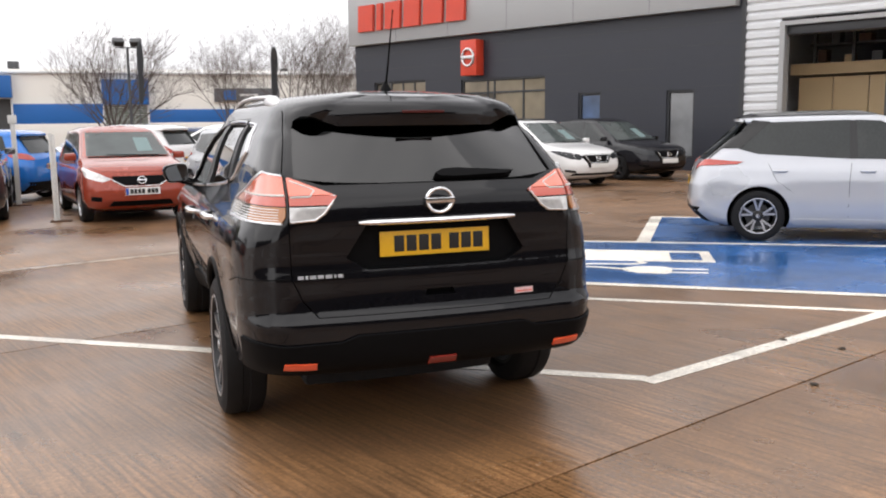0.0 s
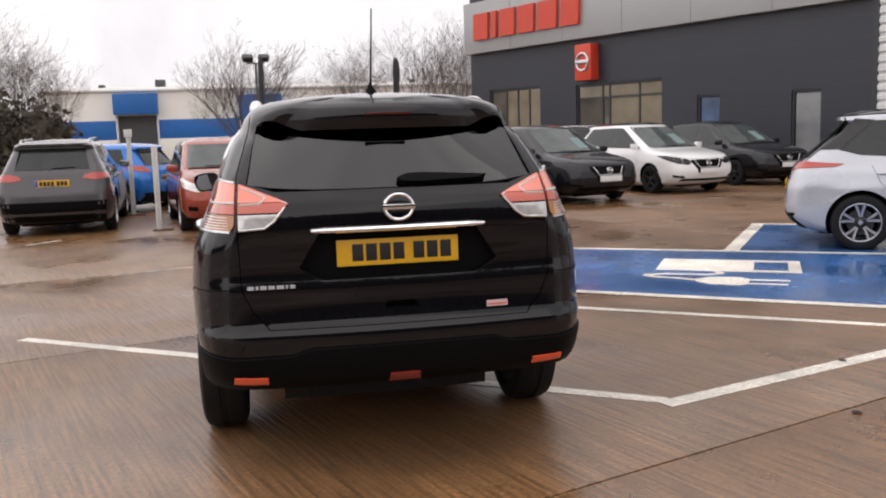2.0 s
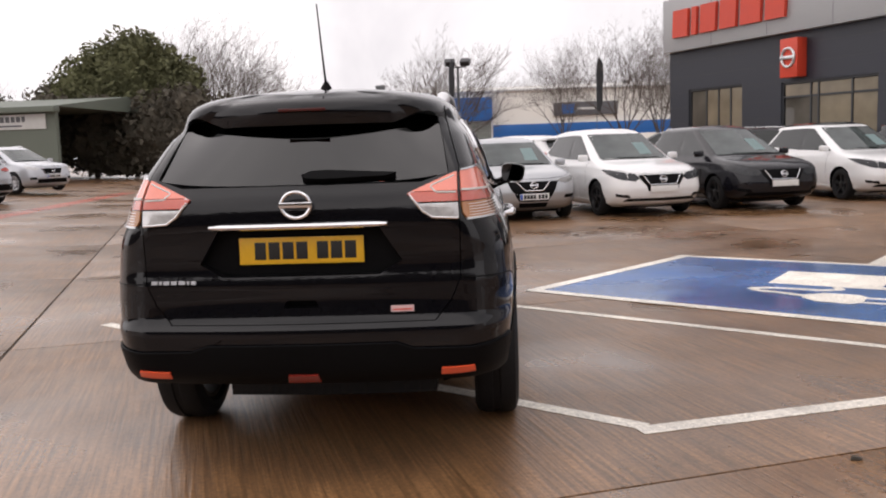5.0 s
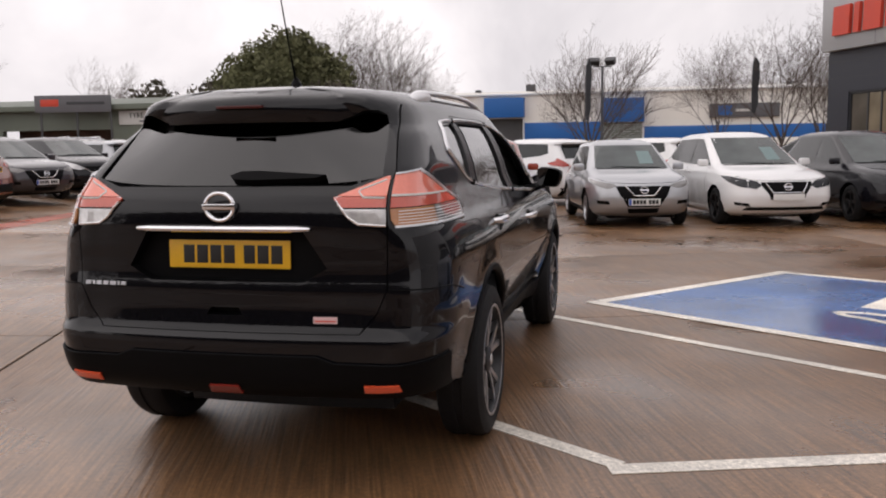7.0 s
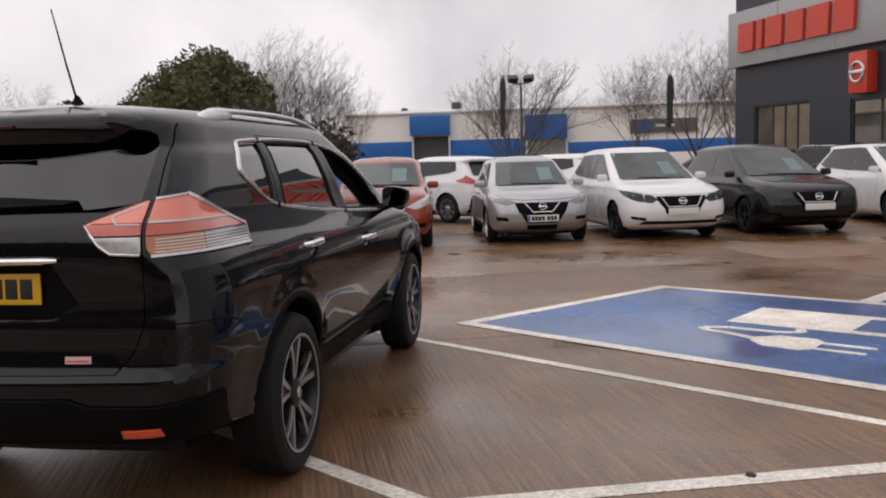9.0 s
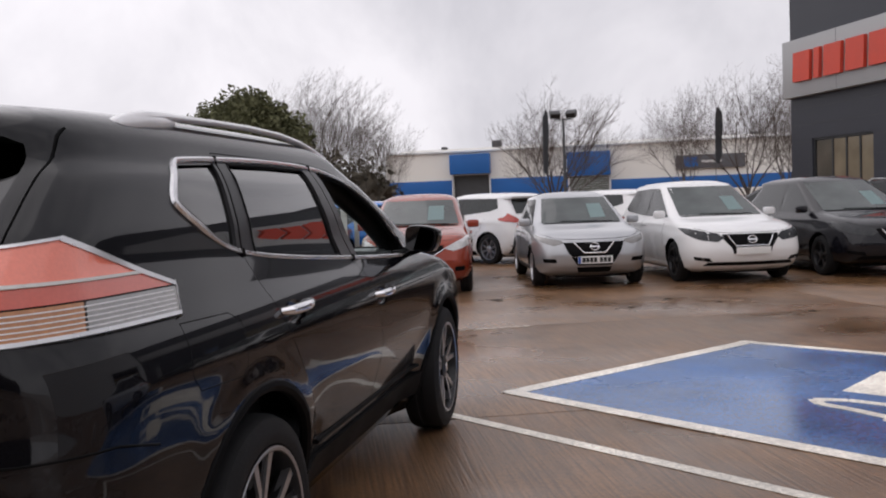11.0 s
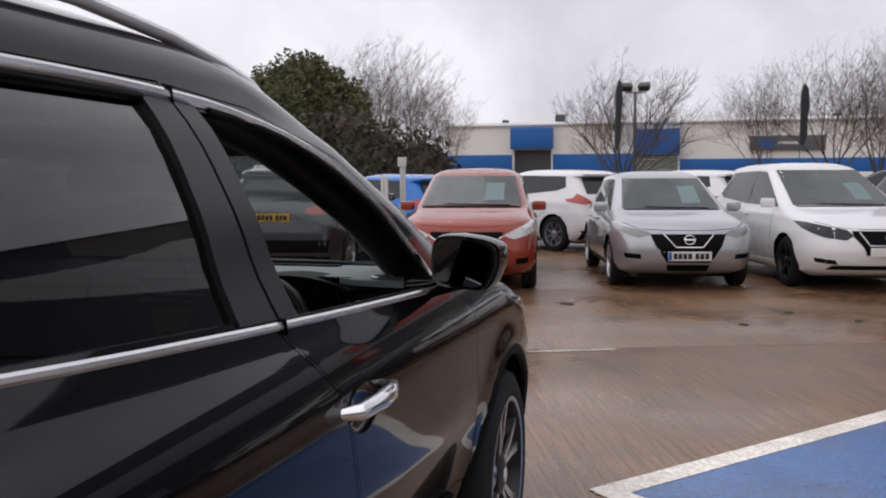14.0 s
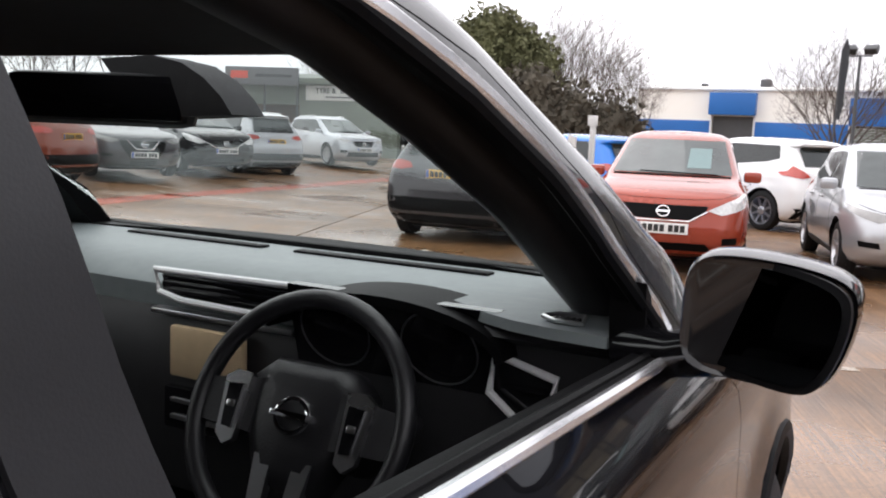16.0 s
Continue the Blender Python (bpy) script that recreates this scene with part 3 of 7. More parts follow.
def wheel_parts(owner, cx, cy, r, rim, width, side, style, name="wheel"):
    """A wheel under a car: tyre, rim, spokes, hub cap and brake disc. side: +1 right, -1 left."""
    w = new(name)
    w.empty_display_size = 0.1
    w.parent = owner
    w.matrix_basis = pose(cx, cy, r, 0, 0, 0 if side > 0 else 180)
    h = width / 2
    tyre = lathe([(-h * 0.8, rim), (-h, rim + 0.02), (-h, r - 0.045), (-h * 0.86, r - 0.012), (-h * 0.6, r), (-0.02, r + 0.001), (-0.016, r - 0.006), (0.016, r - 0.006), (0.02, r + 0.001),
                  (h * 0.6, r), (h * 0.86, r - 0.012), (h, r - 0.045), (h * 1.02, rim + 0.035), (h * 0.97, rim + 0.012), (h * 0.8, rim)], 48, closed=True)
    part("tyre", tyre, RUBBER, w)
    barrel = lathe([(h * 0.98, rim + 0.006), (h * 0.95, rim - 0.012), (h * 0.4, rim - 0.03), (-h * 0.8, rim - 0.02), (-h * 0.8, rim + 0.004), (h * 0.8, rim + 0.004)], 48, closed=True)
    part("rim", barrel, DARK_ALLOY if style in ("twin", "black") else ALLOY, w)
    n = {"twin": 5, "five": 5, "black": 5, "ten": 8}[style]
    face, dark, hub = [], [], 0.055
    x1 = h * 0.80

    def spoke(a, w0, w1, xo, thick, r0, r1, fan=0.0):
        """One spoke: a tapered bar from the hub to the rim, dished outward."""
        pts = []
        for rr, ww, xx in ((r0, w0, xo - 0.012), ((r0 + r1) / 2, (w0 + w1) / 2, xo), (r1, w1, xo + 0.006)):
            for t, d in ((-ww, 0), (ww, 0), (ww * 0.8, -thick), (-ww * 0.8, -thick)):
                b = a + fan * (rr - r0) / (r1 - r0)
                c, s = math.cos(b), math.sin(b)
                pts.append((xx + d, rr * c - t * s, rr * s + t * c))
        f = [(i * 4 + k, i * 4 + (k + 1) % 4, i * 4 + 4 + (k + 1) % 4, i * 4 + 4 + k) for i in range(2) for k in range(4)]
        return pts, f + [(3, 2, 1, 0), (8, 9, 10, 11)]

    for i in range(n):
        a = 2 * math.pi * i / n + 0.35
        if style == "twin":
            for lean in (-1, 1):
                face.append(spoke(a + lean * 0.09, 0.009, 0.0155, x1, 0.03, hub * 0.7, rim - 0.004, lean * 0.15))
                dark.append(spoke(a + lean * 0.05, 0.014, 0.026, x1 - 0.010, 0.03, hub * 0.7, rim - 0.01, lean * 0.13))
        elif style == "ten":
            face.append(spoke(a, 0.02, 0.018, x1, 0.03, hub * 0.6, rim - 0.004))
        else:
            face += [spoke(a, 0.022, 0.030, x1, 0.035, hub * 0.6, rim - 0.004)]
    spoke_mat = DARK_ALLOY if style == "black" else ALLOY
    for s in face:
        part("spoke", s, spoke_mat, w)
    for s in dark:
        part("spoke_web", s, DARK_ALLOY, w)
    part("hub_cap", lathe([(x1 - 0.03, 0.07), (x1 - 0.004, 0.066), (x1 + 0.006, 0.04), (x1 + 0.008, 0.001)], 24), DARK_ALLOY if style == "twin" else spoke_mat, w)
    if style == "twin":
        part("rim_lip", lathe([(h * 0.98, rim + 0.004), (h * 1.0, rim - 0.001), (h * 0.97, rim - 0.009), (h * 0.93, rim - 0.006)], 48, closed=True), ALLOY, w)
        part("hub_badge", lathe([(x1 + 0.008, 0.026), (x1 + 0.011, 0.024), (x1 + 0.0115, 0.001)], 20), SATIN, w)
    part("brake_disc", lathe([(-0.02, 0.001), (-0.02, rim * 0.68), (0.0, rim * 0.68), (0.0, 0.001)], 32), STEEL, w)
    return w


def plate_parts(owner, cx, y, cz, face, front, tilt=0.0, w=0.52, h=0.111, bars=True, band=True):
    """A number plate with plain bars for its characters."""
    m = pose(cx, y, cz, tilt, 0, 180 if front else 0)
    plate = new("number_plate", mesh_of(moved(box(-w / 2, w / 2, -0.004, 0.004, -h / 2, h / 2, 0.003), m), face))
    plate.parent = owner
    if bars:
        x = -w / 2 + 0.065
        for i in range(7):
            part("character_bar", moved(box(x, x + 0.047, -0.006, -0.003, -0.036, 0.036, 0.001), m), INK, plate)
            x += 0.058 + (0.028 if i == 3 else 0)
    if band:
        part("plate_band", moved(box(-w / 2 + 0.004, -w / 2 + 0.045, -0.0055, -0.003, -h / 2 + 0.006, h / 2 - 0.006, 0.001), m), PLATE_BLUE, plate)
    return plate


def ring_badge(owner, centre, r, front, tilt=0.0, material=None):
    """A round badge: a ring with a bar across."""
    m = pose(*centre, tilt, 0, 180 if front else 0)
    ring = [(r * math.cos(a) * 1.06, 0, r * math.sin(a) * 0.94) for a in np.linspace(0, 2 * math.pi, 32, endpoint=False)]
    b = new("badge", mesh_of(moved(tube(ring, r * 0.15, 8, True), m), material or CHROME))
    b.parent = owner
    part("badge_bar", moved(box(-r * 1.22, r * 1.22, -0.012, 0.004, -r * 0.2, r * 0.2, r * 0.06), m), material or CHROME, b)
    return b


# ---- the black car ----
HUB_R, HUB_F = 1.0, 3.705
ROWS_X = [
    # z, rear y, front y, half width, rear corner x y, front corner x y, rear bow, front bow
    (0.20, 0.62, 4.20, 0.74, 0.26, 0.30, 0.40, 0.40, 0.05, 0.20),
    (0.27, 0.60, 4.40, 0.80, 0.26, 0.30, 0.40, 0.40, 0.06, 0.18),
    (0.34, 0.57, 4.52, 0.834, 0.26, 0.32, 0.40, 0.40, 0.06, 0.16),
    (0.375, 0.52, 4.56, 0.842, 0.26, 0.33, 0.40, 0.40, 0.06, 0.16),
    (0.400, 0.115, 4.58, 0.846, 0.26, 0.33, 0.40, 0.40, 0.06, 0.16),
    (0.435, 0.045, 4.60, 0.850, 0.26, 0.34, 0.40, 0.42, 0.06, 0.16),
    (0.48, 0.010, 4.61, 0.858, 0.26, 0.34, 0.40, 0.42, 0.06, 0.16),
    (0.56, -0.008, 4.63, 0.871, 0.26, 0.34, 0.40, 0.42, 0.06, 0.16),
    (0.65, -0.012, 4.63, 0.882, 0.26, 0.34, 0.40, 0.42, 0.06, 0.16),
    (0.675, 0.022, 4.62, 0.884, 0.26, 0.34, 0.40, 0.44, 0.06, 0.16),
    (0.76, 0.036, 4.60, 0.888, 0.26, 0.34, 0.38, 0.44, 0.05, 0.16),
    (0.84, 0.037, 4.53, 0.885, 0.26, 0.36, 0.34, 0.44, 0.05, 0.16),
    (0.88, 0.046, 4.49, 0.884, 0.26, 0.36, 0.33, 0.43, 0.05, 0.16),
    (0.94, 0.048, 4.36, 0.882, 0.26, 0.38, 0.30, 0.40, 0.05, 0.16),
    (1.00, 0.044, 4.12, 0.870, 0.25, 0.38, 0.24, 0.34, 0.05, 0.14),
    (1.04, 0.042, 3.88, 0.853, 0.24, 0.38, 0.20, 0.30, 0.05, 0.12),
    (1.07, 0.040, 3.64, 0.836, 0.23, 0.38, 0.20, 0.28, 0.05, 0.12),
    (1.09, 0.040, 3.54, 0.822, 0.22, 0.38, 0.22, 0.26, 0.05, 0.14),
    (1.15, 0.045, 3.49, 0.795, 0.2, 0.36, 0.18, 0.2, 0.05, 0.15),
    (1.19, 0.06, 3.46, 0.778, 0.18, 0.34, 0.18, 0.2, 0.05, 0.15),
    (1.22, 0.09, 3.4, 0.766, 0.16, 0.32, 0.18, 0.2, 0.05, 0.15),
    (1.3, 0.15, 3.24, 0.747, 0.14, 0.3, 0.18, 0.2, 0.07, 0.15),
    (1.4, 0.225, 3.04, 0.707, 0.14, 0.28, 0.16, 0.2, 0.12, 0.15),
    (1.455, 0.268, 2.945, 0.680, 0.14, 0.26, 0.16, 0.2, 0.15, 0.15),
    (1.476, 0.276, 2.905, 0.66, 0.15, 0.28, 0.16, 0.2, 0.17, 0.15),
    (1.498, 0.252, 2.87, 0.646, 0.18, 0.30, 0.16, 0.2, 0.22, 0.15),
    (1.565, 0.236, 2.715, 0.618, 0.20, 0.32, 0.16, 0.22, 0.22, 0.15),
    (1.600, 0.246, 2.59, 0.59, 0.22, 0.34, 0.16, 0.24, 0.22, 0.15),
    (1.625, 0.285, 2.49, 0.55, 0.22, 0.34, 0.18, 0.26, 0.22, 0.15),
    (1.635, 0.36, 2.35, 0.5, 0.22, 0.34, 0.18, 0.26, 0.20, 0.15),
]
xs = Shell(ROWS_X, 1.62, crown=0.035, drop=0.030, mid=1.75, reach=1.6, belt=1.15, ends=(0.035, 0.0), fine=(10, 16, 54), step=0.018,
           flare=((HUB_R, 0.36, 0.465, 0.010), (HUB_F, 0.36, 0.445, 0.016)), scoop=(1.30, 3.45, 0.34, 0.72, 0.075))


def hero_car():
    car = thing("parked_suv", "black family SUV, wet glossy paint, driver's window open, on wet concrete", "car")
    skin = mesh_of(xs.body(0.20, 1.635), BLACK_PAINT, 0)
    hollow = mesh_of(xs.body(0.42, 1.59, 0.034, 0.02, rear_in=0.11, front_in=lambda z: max(0.06, xs.row(z)[1] - 3.56) if z < 1.10 else 0.06), TRIM_DARK, 0)
    # openings: wheel wells, side glass, both screens, plate recess
    quarter = [(0.985, 1.478), (1.222, 1.489), (1.125, 1.226), (1.02, 1.258), (0.868, 1.378)]
    rear_glass = [(1.318, 1.491), (2.04, 1.492), (2.056, 1.146), (1.238, 1.197)]
    front_glass = [(2.172, 1.486), (2.345, 1.472), (2.51, 1.438), (2.66, 1.377), (2.79, 1.309), (2.905, 1.235), (2.97, 1.178), (3.02, 1.115), (3.045, 1.086), (2.6, 1.106), (2.24, 1.124)]
    screen_f = [(-0.60, 1.105), (0.60, 1.105), (0.585, 1.20), (0.50, 1.535), (-0.50, 1.535), (-0.585, 1.20)]
    screen_r = [(-0.615, 1.268), (-0.5, 1.232), (0.5, 1.232), (0.615, 1.268), (0.588, 1.40), (0.560, 1.512), (0.530, 1.530), (0.480, 1.528), (0.430, 1.505), (0.375, 1.484),
                (-0.375, 1.484), (-0.430, 1.505), (-0.480, 1.528), (-0.530, 1.530), (-0.560, 1.512), (-0.588, 1.40)]
    holes = []
    for cy in (HUB_R, HUB_F):
        arch = 0.442 if cy == HUB_R else 0.425
        well = lathe([(0.50, 0.0005), (0.50, arch), (1.2, arch), (1.2, 0.0005)], 40)
        holes += [moved(well, pose(0, cy, 0.365))]
    holes += [prism(p, "x", 0.45, 1.2) for p in (quarter, rear_glass, front_glass)]
    holes += [mirrored(h) for h in holes]
    holes.append(prism(screen_f, "y", 2.2, 3.9))
    holes.append(prism(screen_r, "y", -0.5, 0.75))
    recess = [(-0.42, 0.92), (-0.325, 0.865), (0.325, 0.865), (0.42, 0.92), (0.33, 1.062), (-0.33, 1.062)]
    holes.append(prism(recess, "y", -0.4, 0.105))
    holes.append(prism([(-0.075, 0.735), (0.075, 0.735), (0.06, 0.765), (-0.06, 0.765)], "y", -0.4, 0.085))
    cups = []
    for y0, z0 in ((1.335, 1.000), (2.365, 0.943)):
        dish = [(math.sin(a), math.cos(a) + 1e-4) for a in np.linspace(-math.pi / 2, math.pi / 2, 13)]
        cups.append(moved(lathe(dish, 28), pose(xs.side(y0, z0).x + 0.004, y0, z0) @ Matrix.Diagonal((0.026, 0.088, 0.050, 1.0))))
    cups += [mirrored(c) for c in cups]
    shell = carve(skin, [hollow, mesh_of(join(*holes), PLASTIC, 0), mesh_of(join(*cups), BLACK_PAINT, 0)])
    # doors, tailgate and bonnet, with their shut lines
    f_door = [(2.345, 0.43), (3.27, 0.43), (3.30, 0.98), (3.15, 1.07), (2.965, 1.26), (2.70, 1.412), (2.38, 1.505), (2.105, 1.525), (2.175, 1.10), (2.285, 0.98), (2.325, 0.8)]
    r_door = [(1.58, 0.43), (2.335, 0.43), (2.315, 0.8), (2.275, 0.98), (2.165, 1.10), (2.095, 1.527), (1.245, 1.530), (1.146, 1.21), (1.215, 1.0), (1.40, 0.72)]
    gate = [(-0.55, 0.670), (0.55, 0.670), (0.615, 0.745), (0.657, 0.84), (0.66, 1.07), (0.645, 1.20), (0.66, 1.285), (0.60, 1.49), (0.56, 1.75), (-0.56, 1.75), (-0.60, 1.49), (-0.66, 1.285), (-0.645, 1.20), (-0.66, 1.07), (-0.657, 0.84), (-0.615, 0.745)]
    hood = [(-0.60, 3.57), (0.60, 3.57), (0.70, 3.9), (0.68, 4.2), (0.45, 4.45), (-0.45, 4.45), (-0.68, 4.2), (-0.70, 3.9)]

    def panels(k):
        def shrink(p):
            cx, cy = sum(q[0] for q in p) / len(p), sum(q[1] for q in p) / len(p)
            return [(cx + (q[0] - cx) * k, cy + (q[1] - cy) * k) for q in p]
        out = [prism(shrink(p), "x", 0.42, 1.2) for p in (f_door, r_door)]
        return mesh_of(join(*out, *[mirrored(o) for o in out], prism(shrink(gate), "y", -0.3, 0.56), prism(shrink(hood), "z", 0.90, 1.25)), PLASTIC, 0)

    loose = carve(shell.copy(), [panels(0.9935)], "INTERSECT")
    part("body", carve(shell, [panels(1.0)]), None, car)
    bm = bmesh.new()
    bm.from_mesh(loose)
    bm.faces.ensure_lookup_table()
    left, groups = set(bm.faces), {}
    while left:
        stack, isle = [left.pop()], []
        while stack:
            f = stack.pop()
            isle.append(f)
            for e in f.edges:
                for g in e.link_faces:
                    if g in left:
                        left.discard(g)
                        stack.append(g)
        c = sum((f.calc_center_median() for f in isle), Vector()) / len(isle)
        if abs(c.x) < 0.25:
            key = "tailgate" if c.y < 2 else "bonnet"
        else:
            key = ("front_door", "rear_door")[c.y < 2.15] + ("" if c.x > 0 else "_far")
        groups.setdefault(key, []).extend(f.index for f in isle)
    bm.free()
    made = {}
    for key, ids in groups.items():
        b = bmesh.new()
        b.from_mesh(loose)
        b.faces.ensure_lookup_table()
        keep = set(ids)
        bmesh.ops.delete(b, geom=[f for f in b.faces if f.index not in keep], context="FACES")
        me = bpy.data.meshes.new(key)
        b.to_mesh(me)
        b.free()
        for m in loose.materials:
            me.materials.append(m)
        me.shade_smooth()
        me.set_sharp_from_angle(angle=radians(32))
        made[key] = part(key.replace("_far", ""), me, None, car)
    tail = made.get("tailgate", car)

    # glass
    def pane(name, poly, where, material, grow, parent, label=""):
        cx, cy = sum(q[0] for q in poly) / len(poly), sum(q[1] for q in poly) / len(poly)
        p = [(q[0] + math.copysign(grow, q[0] - cx), q[1] + math.copysign(grow, q[1] - cy)) for q in poly]
        ob = part(name, xs.patch(p, where, -0.006, 0.010), material, parent, label)
        ob.visible_shadow = False
        return ob
    for sgn, suffix in ((1, ""), (-1, "_far")):
        for name, poly, material, owner in (("quarter_window", quarter, TINT, car), ("rear_door_window", rear_glass, TINT, made.get("rear_door" + suffix, car)), ("front_door_window", front_glass, CLEAR, made.get("front_door" + suffix, car))):
            if sgn > 0 and name == "front_door_window":
                continue
            piece = xs.patch(list(poly), "side", -0.008, 0.012, 18, 8, len(poly) == 4)
            ob = part(name, piece if sgn > 0 else mirrored(piece), material, owner)
            ob.visible_shadow = False
    pane("windscreen", screen_f, "front", SCREEN_GLASS, 0.012, car)
    # the rear window: straight from sill to spoiler, curved across
    cols, lift, sheet = 22, 9, []
    for back in (0.0, 0.008):
        for i in range(cols + 1):
            u = -1 + 2 * i / cols
            low, high = xs.rear(0.655 * u, 1.236 + 0.036 * u ** 4), xs.rear(0.612 * u, 1.405)
            for k in range(lift + 1):
                p = low + (high - low) * (1.78 * k / lift)
                sheet.append((p.x, p.y + 0.008 + back, p.z))
    w, half = lift + 1, (cols + 1) * (lift + 1)
    flat = [(i * w + k, (i + 1) * w + k, (i + 1) * w + k + 1, i * w + k + 1) for i in range(cols) for k in range(lift)]
    part("rear_window", (sheet, flat + [tuple(half + q for q in reversed(f)) for f in flat]), TINT, tail, "dark privacy glass").visible_shadow = False

    # chrome round the side glass, pillar covers, gutters
    dlo = [(3.095, 1.080), (2.935, 1.243), (2.672, 1.395), (2.345, 1.491), (2.0, 1.512), (1.6, 1.514), (1.25, 1.506), (1.0, 1.495), (0.962, 1.485), (0.838, 1.378), (0.852, 1.348), (1.01, 1.243), (1.20, 1.197), (1.6, 1.160), (2.1, 1.127), (2.4, 1.110), (2.6, 1.100), (2.85, 1.088)]
    for _ in range(2):
        dlo = [q for a, b in zip(dlo, dlo[1:] + dlo[:1]) for q in ((a[0] * 0.75 + b[0] * 0.25, a[1] * 0.75 + b[1] * 0.25), (a[0] * 0.25 + b[0] * 0.75, a[1] * 0.25 + b[1] * 0.75))]
    frame_in = [(3.05, 1.095), (2.97, 1.178), (2.905, 1.236), (2.79, 1.310), (2.66, 1.378), (2.51, 1.437), (2.345, 1.476), (2.22, 1.488)]
    for sgn in (1, -1):
        flip = (lambda p: p) if sgn > 0 else mirrored
        thick = [0.0130 if y < 0.96 else 0.0078 + 0.0026 * min(max((z - 1.25) / 0.15, 0), 1) for y, z in dlo]
        part("window_chrome", flip(xs.strip(dlo, "side", thick, 0.001, 1, 8, True)), BRIGHT_TRIM, car, "bright chrome window surround")
        part("pillar_cover", flip(xs.patch([(2.026, 1.496), (2.100, 1.496), (2.160, 1.133), (2.040, 1.140)], "side", 0.004, 0.012, 5, 10, True)), PILLAR, car)
        part("pillar_cover", flip(xs.patch([(2.108, 1.496), (2.170, 1.489), (2.238, 1.126), (2.170, 1.132)], "side", 0.004, 0.012, 5, 10, True)), PILLAR, car)
        part("pillar_cover", flip(xs.patch([(1.222, 1.492), (1.240, 1.492), (1.146, 1.216), (1.123, 1.224)], "side", 0.003, 0.012, 3, 8, True)), PILLAR, car)
        part("pillar_cover", flip(xs.patch([(1.250, 1.492), (1.322, 1.494), (1.242, 1.196), (1.158, 1.214)], "side", 0.003, 0.012, 5, 8, True)), PILLAR, car)
        part("glass_run", flip(xs.strip([(1.320, 1.490), (1.30, 1.42), (1.24, 1.20)], "side", 0.006, 0.001, 6)), PLASTIC, car)
        part("glass_run", flip(xs.strip([(1.33, 1.494), (1.7, 1.498), (2.03, 1.495)], "side", 0.005, 0.001, 6)), PLASTIC, car)
        for y, z in ((1.243, 1.505), (1.15, 1.207), (2.168, 1.123), (2.105, 1.506)):
            p = xs.side(y, z)
            part("trim_joint", flip(moved(box(-0.016, 0.013, -0.0015, 0.0015, -0.014, 0.014), pose(p.x, p.y, p.z, 14 if z > 1.3 else 20))), PLASTIC, car)
        part("door_seal", flip(xs.strip(frame_in, "side", 0.010, -0.004, 5)), PLASTIC, car)
        part("waist_seal", flip(xs.strip([(2.24, 1.122), (2.6, 1.106), (3.04, 1.086)], "side", 0.007, -0.014, 6)), PLASTIC, car)
        part("arch_trim", flip(join(*[xs.strip([(cy + 0.450 * math.cos(a), 0.365 + 0.450 * math.sin(a)) for a in np.linspace(a0, a1, 20)], "side", 0.022, -0.012, 1)
                                      for cy, a0, a1 in ((HUB_R, -0.2, math.pi + 0.15),)])), PLASTIC, car, "black plastic wheel-arch lip")
        part("arch_trim", flip(xs.strip([(HUB_F + 0.433 * math.cos(a), 0.365 + 0.433 * math.sin(a)) for a in np.linspace(0.1, math.pi + 0.2, 20)], "side", 0.022, -0.012, 1)), PLASTIC, car, "black plastic wheel-arch lip")
        part("sill_trim", flip(xs.patch([(1.45, 0.30), (1.45, 0.42), (3.25, 0.42), (3.25, 0.30)], "side", 0.012, 0.02, 10, 4)), PLASTIC, car, "black plastic sill")
        part("door_strip", flip(xs.strip([(1.62, 0.475), (2.3, 0.47), (3.2, 0.465)], "side", 0.010, 0.002, 6)), PLASTIC, car)
        # roof rail
        rail = [(0.560 + dx, y, z) for y, z, dx in ((0.80, 1.585, 0), (0.87, 1.610, 0), (0.95, 1.624, 0), (1.06, 1.632, 0), (1.14, 1.636, 0), (1.4, 1.643, 0.004), (1.7, 1.647, 0.006), (2.0, 1.642, 0.004), (2.24, 1.624, 0),
                                                    (2.42, 1.596, -0.004), (2.54, 1.570, -0.008), (2.66, 1.530, -0.012))]
        part("roof_rail", flip(tube(rail, [0.010, 0.016, 0.018, 0.016, 0.0125, 0.0115, 0.0115, 0.0115, 0.012, 0.014, 0.016, 0.008], 12, False, 1.5)), SILVER_TRIM, car, "satin silver roof rail")
        foot = [(0.562, y, z) for y, z in ((0.76, 1.575), (0.84, 1.590), (0.95, 1.605), (1.06, 1.612), (1.15, 1.618))]
        part("rail_foot", flip(tube(foot, [0.010, 0.030, 0.032, 0.028, 0.008], 10)), SILVER_TRIM, car)
        foot = [(0.555, y, z) for y, z in ((2.30, 1.605), (2.42, 1.580), (2.54, 1.556), (2.68, 1.516))]
        part("rail_foot", flip(tube(foot, [0.008, 0.024, 0.026, 0.012], 10)), SILVER_TRIM, car)
        # door handles in their scoops
        for y0, z0, owner in ((1.335, 1.012, "rear_door"), (2.365, 0.955, "front_door")):
            own = made.get(owner + ("" if sgn > 0 else "_far"), car)
            s = xs.side(y0, z0).x
            grip = [(s - 0.012, y0 - 0.105, z0 - 0.004), (s + 0.026, y0 - 0.085, z0 - 0.002), (s + 0.036, y0 - 0.02, z0), (s + 0.036, y0 + 0.04, z0 + 0.002), (s + 0.024, y0 + 0.092, z0 + 0.004), (s - 0.012, y0 + 0.11, z0 + 0.004)]
            part("door_handle", flip(tube(grip, [0.010, 0.016, 0.018, 0.018, 0.016, 0.010], 10, False, 1.1)), CHROME, own, "chrome door handle")
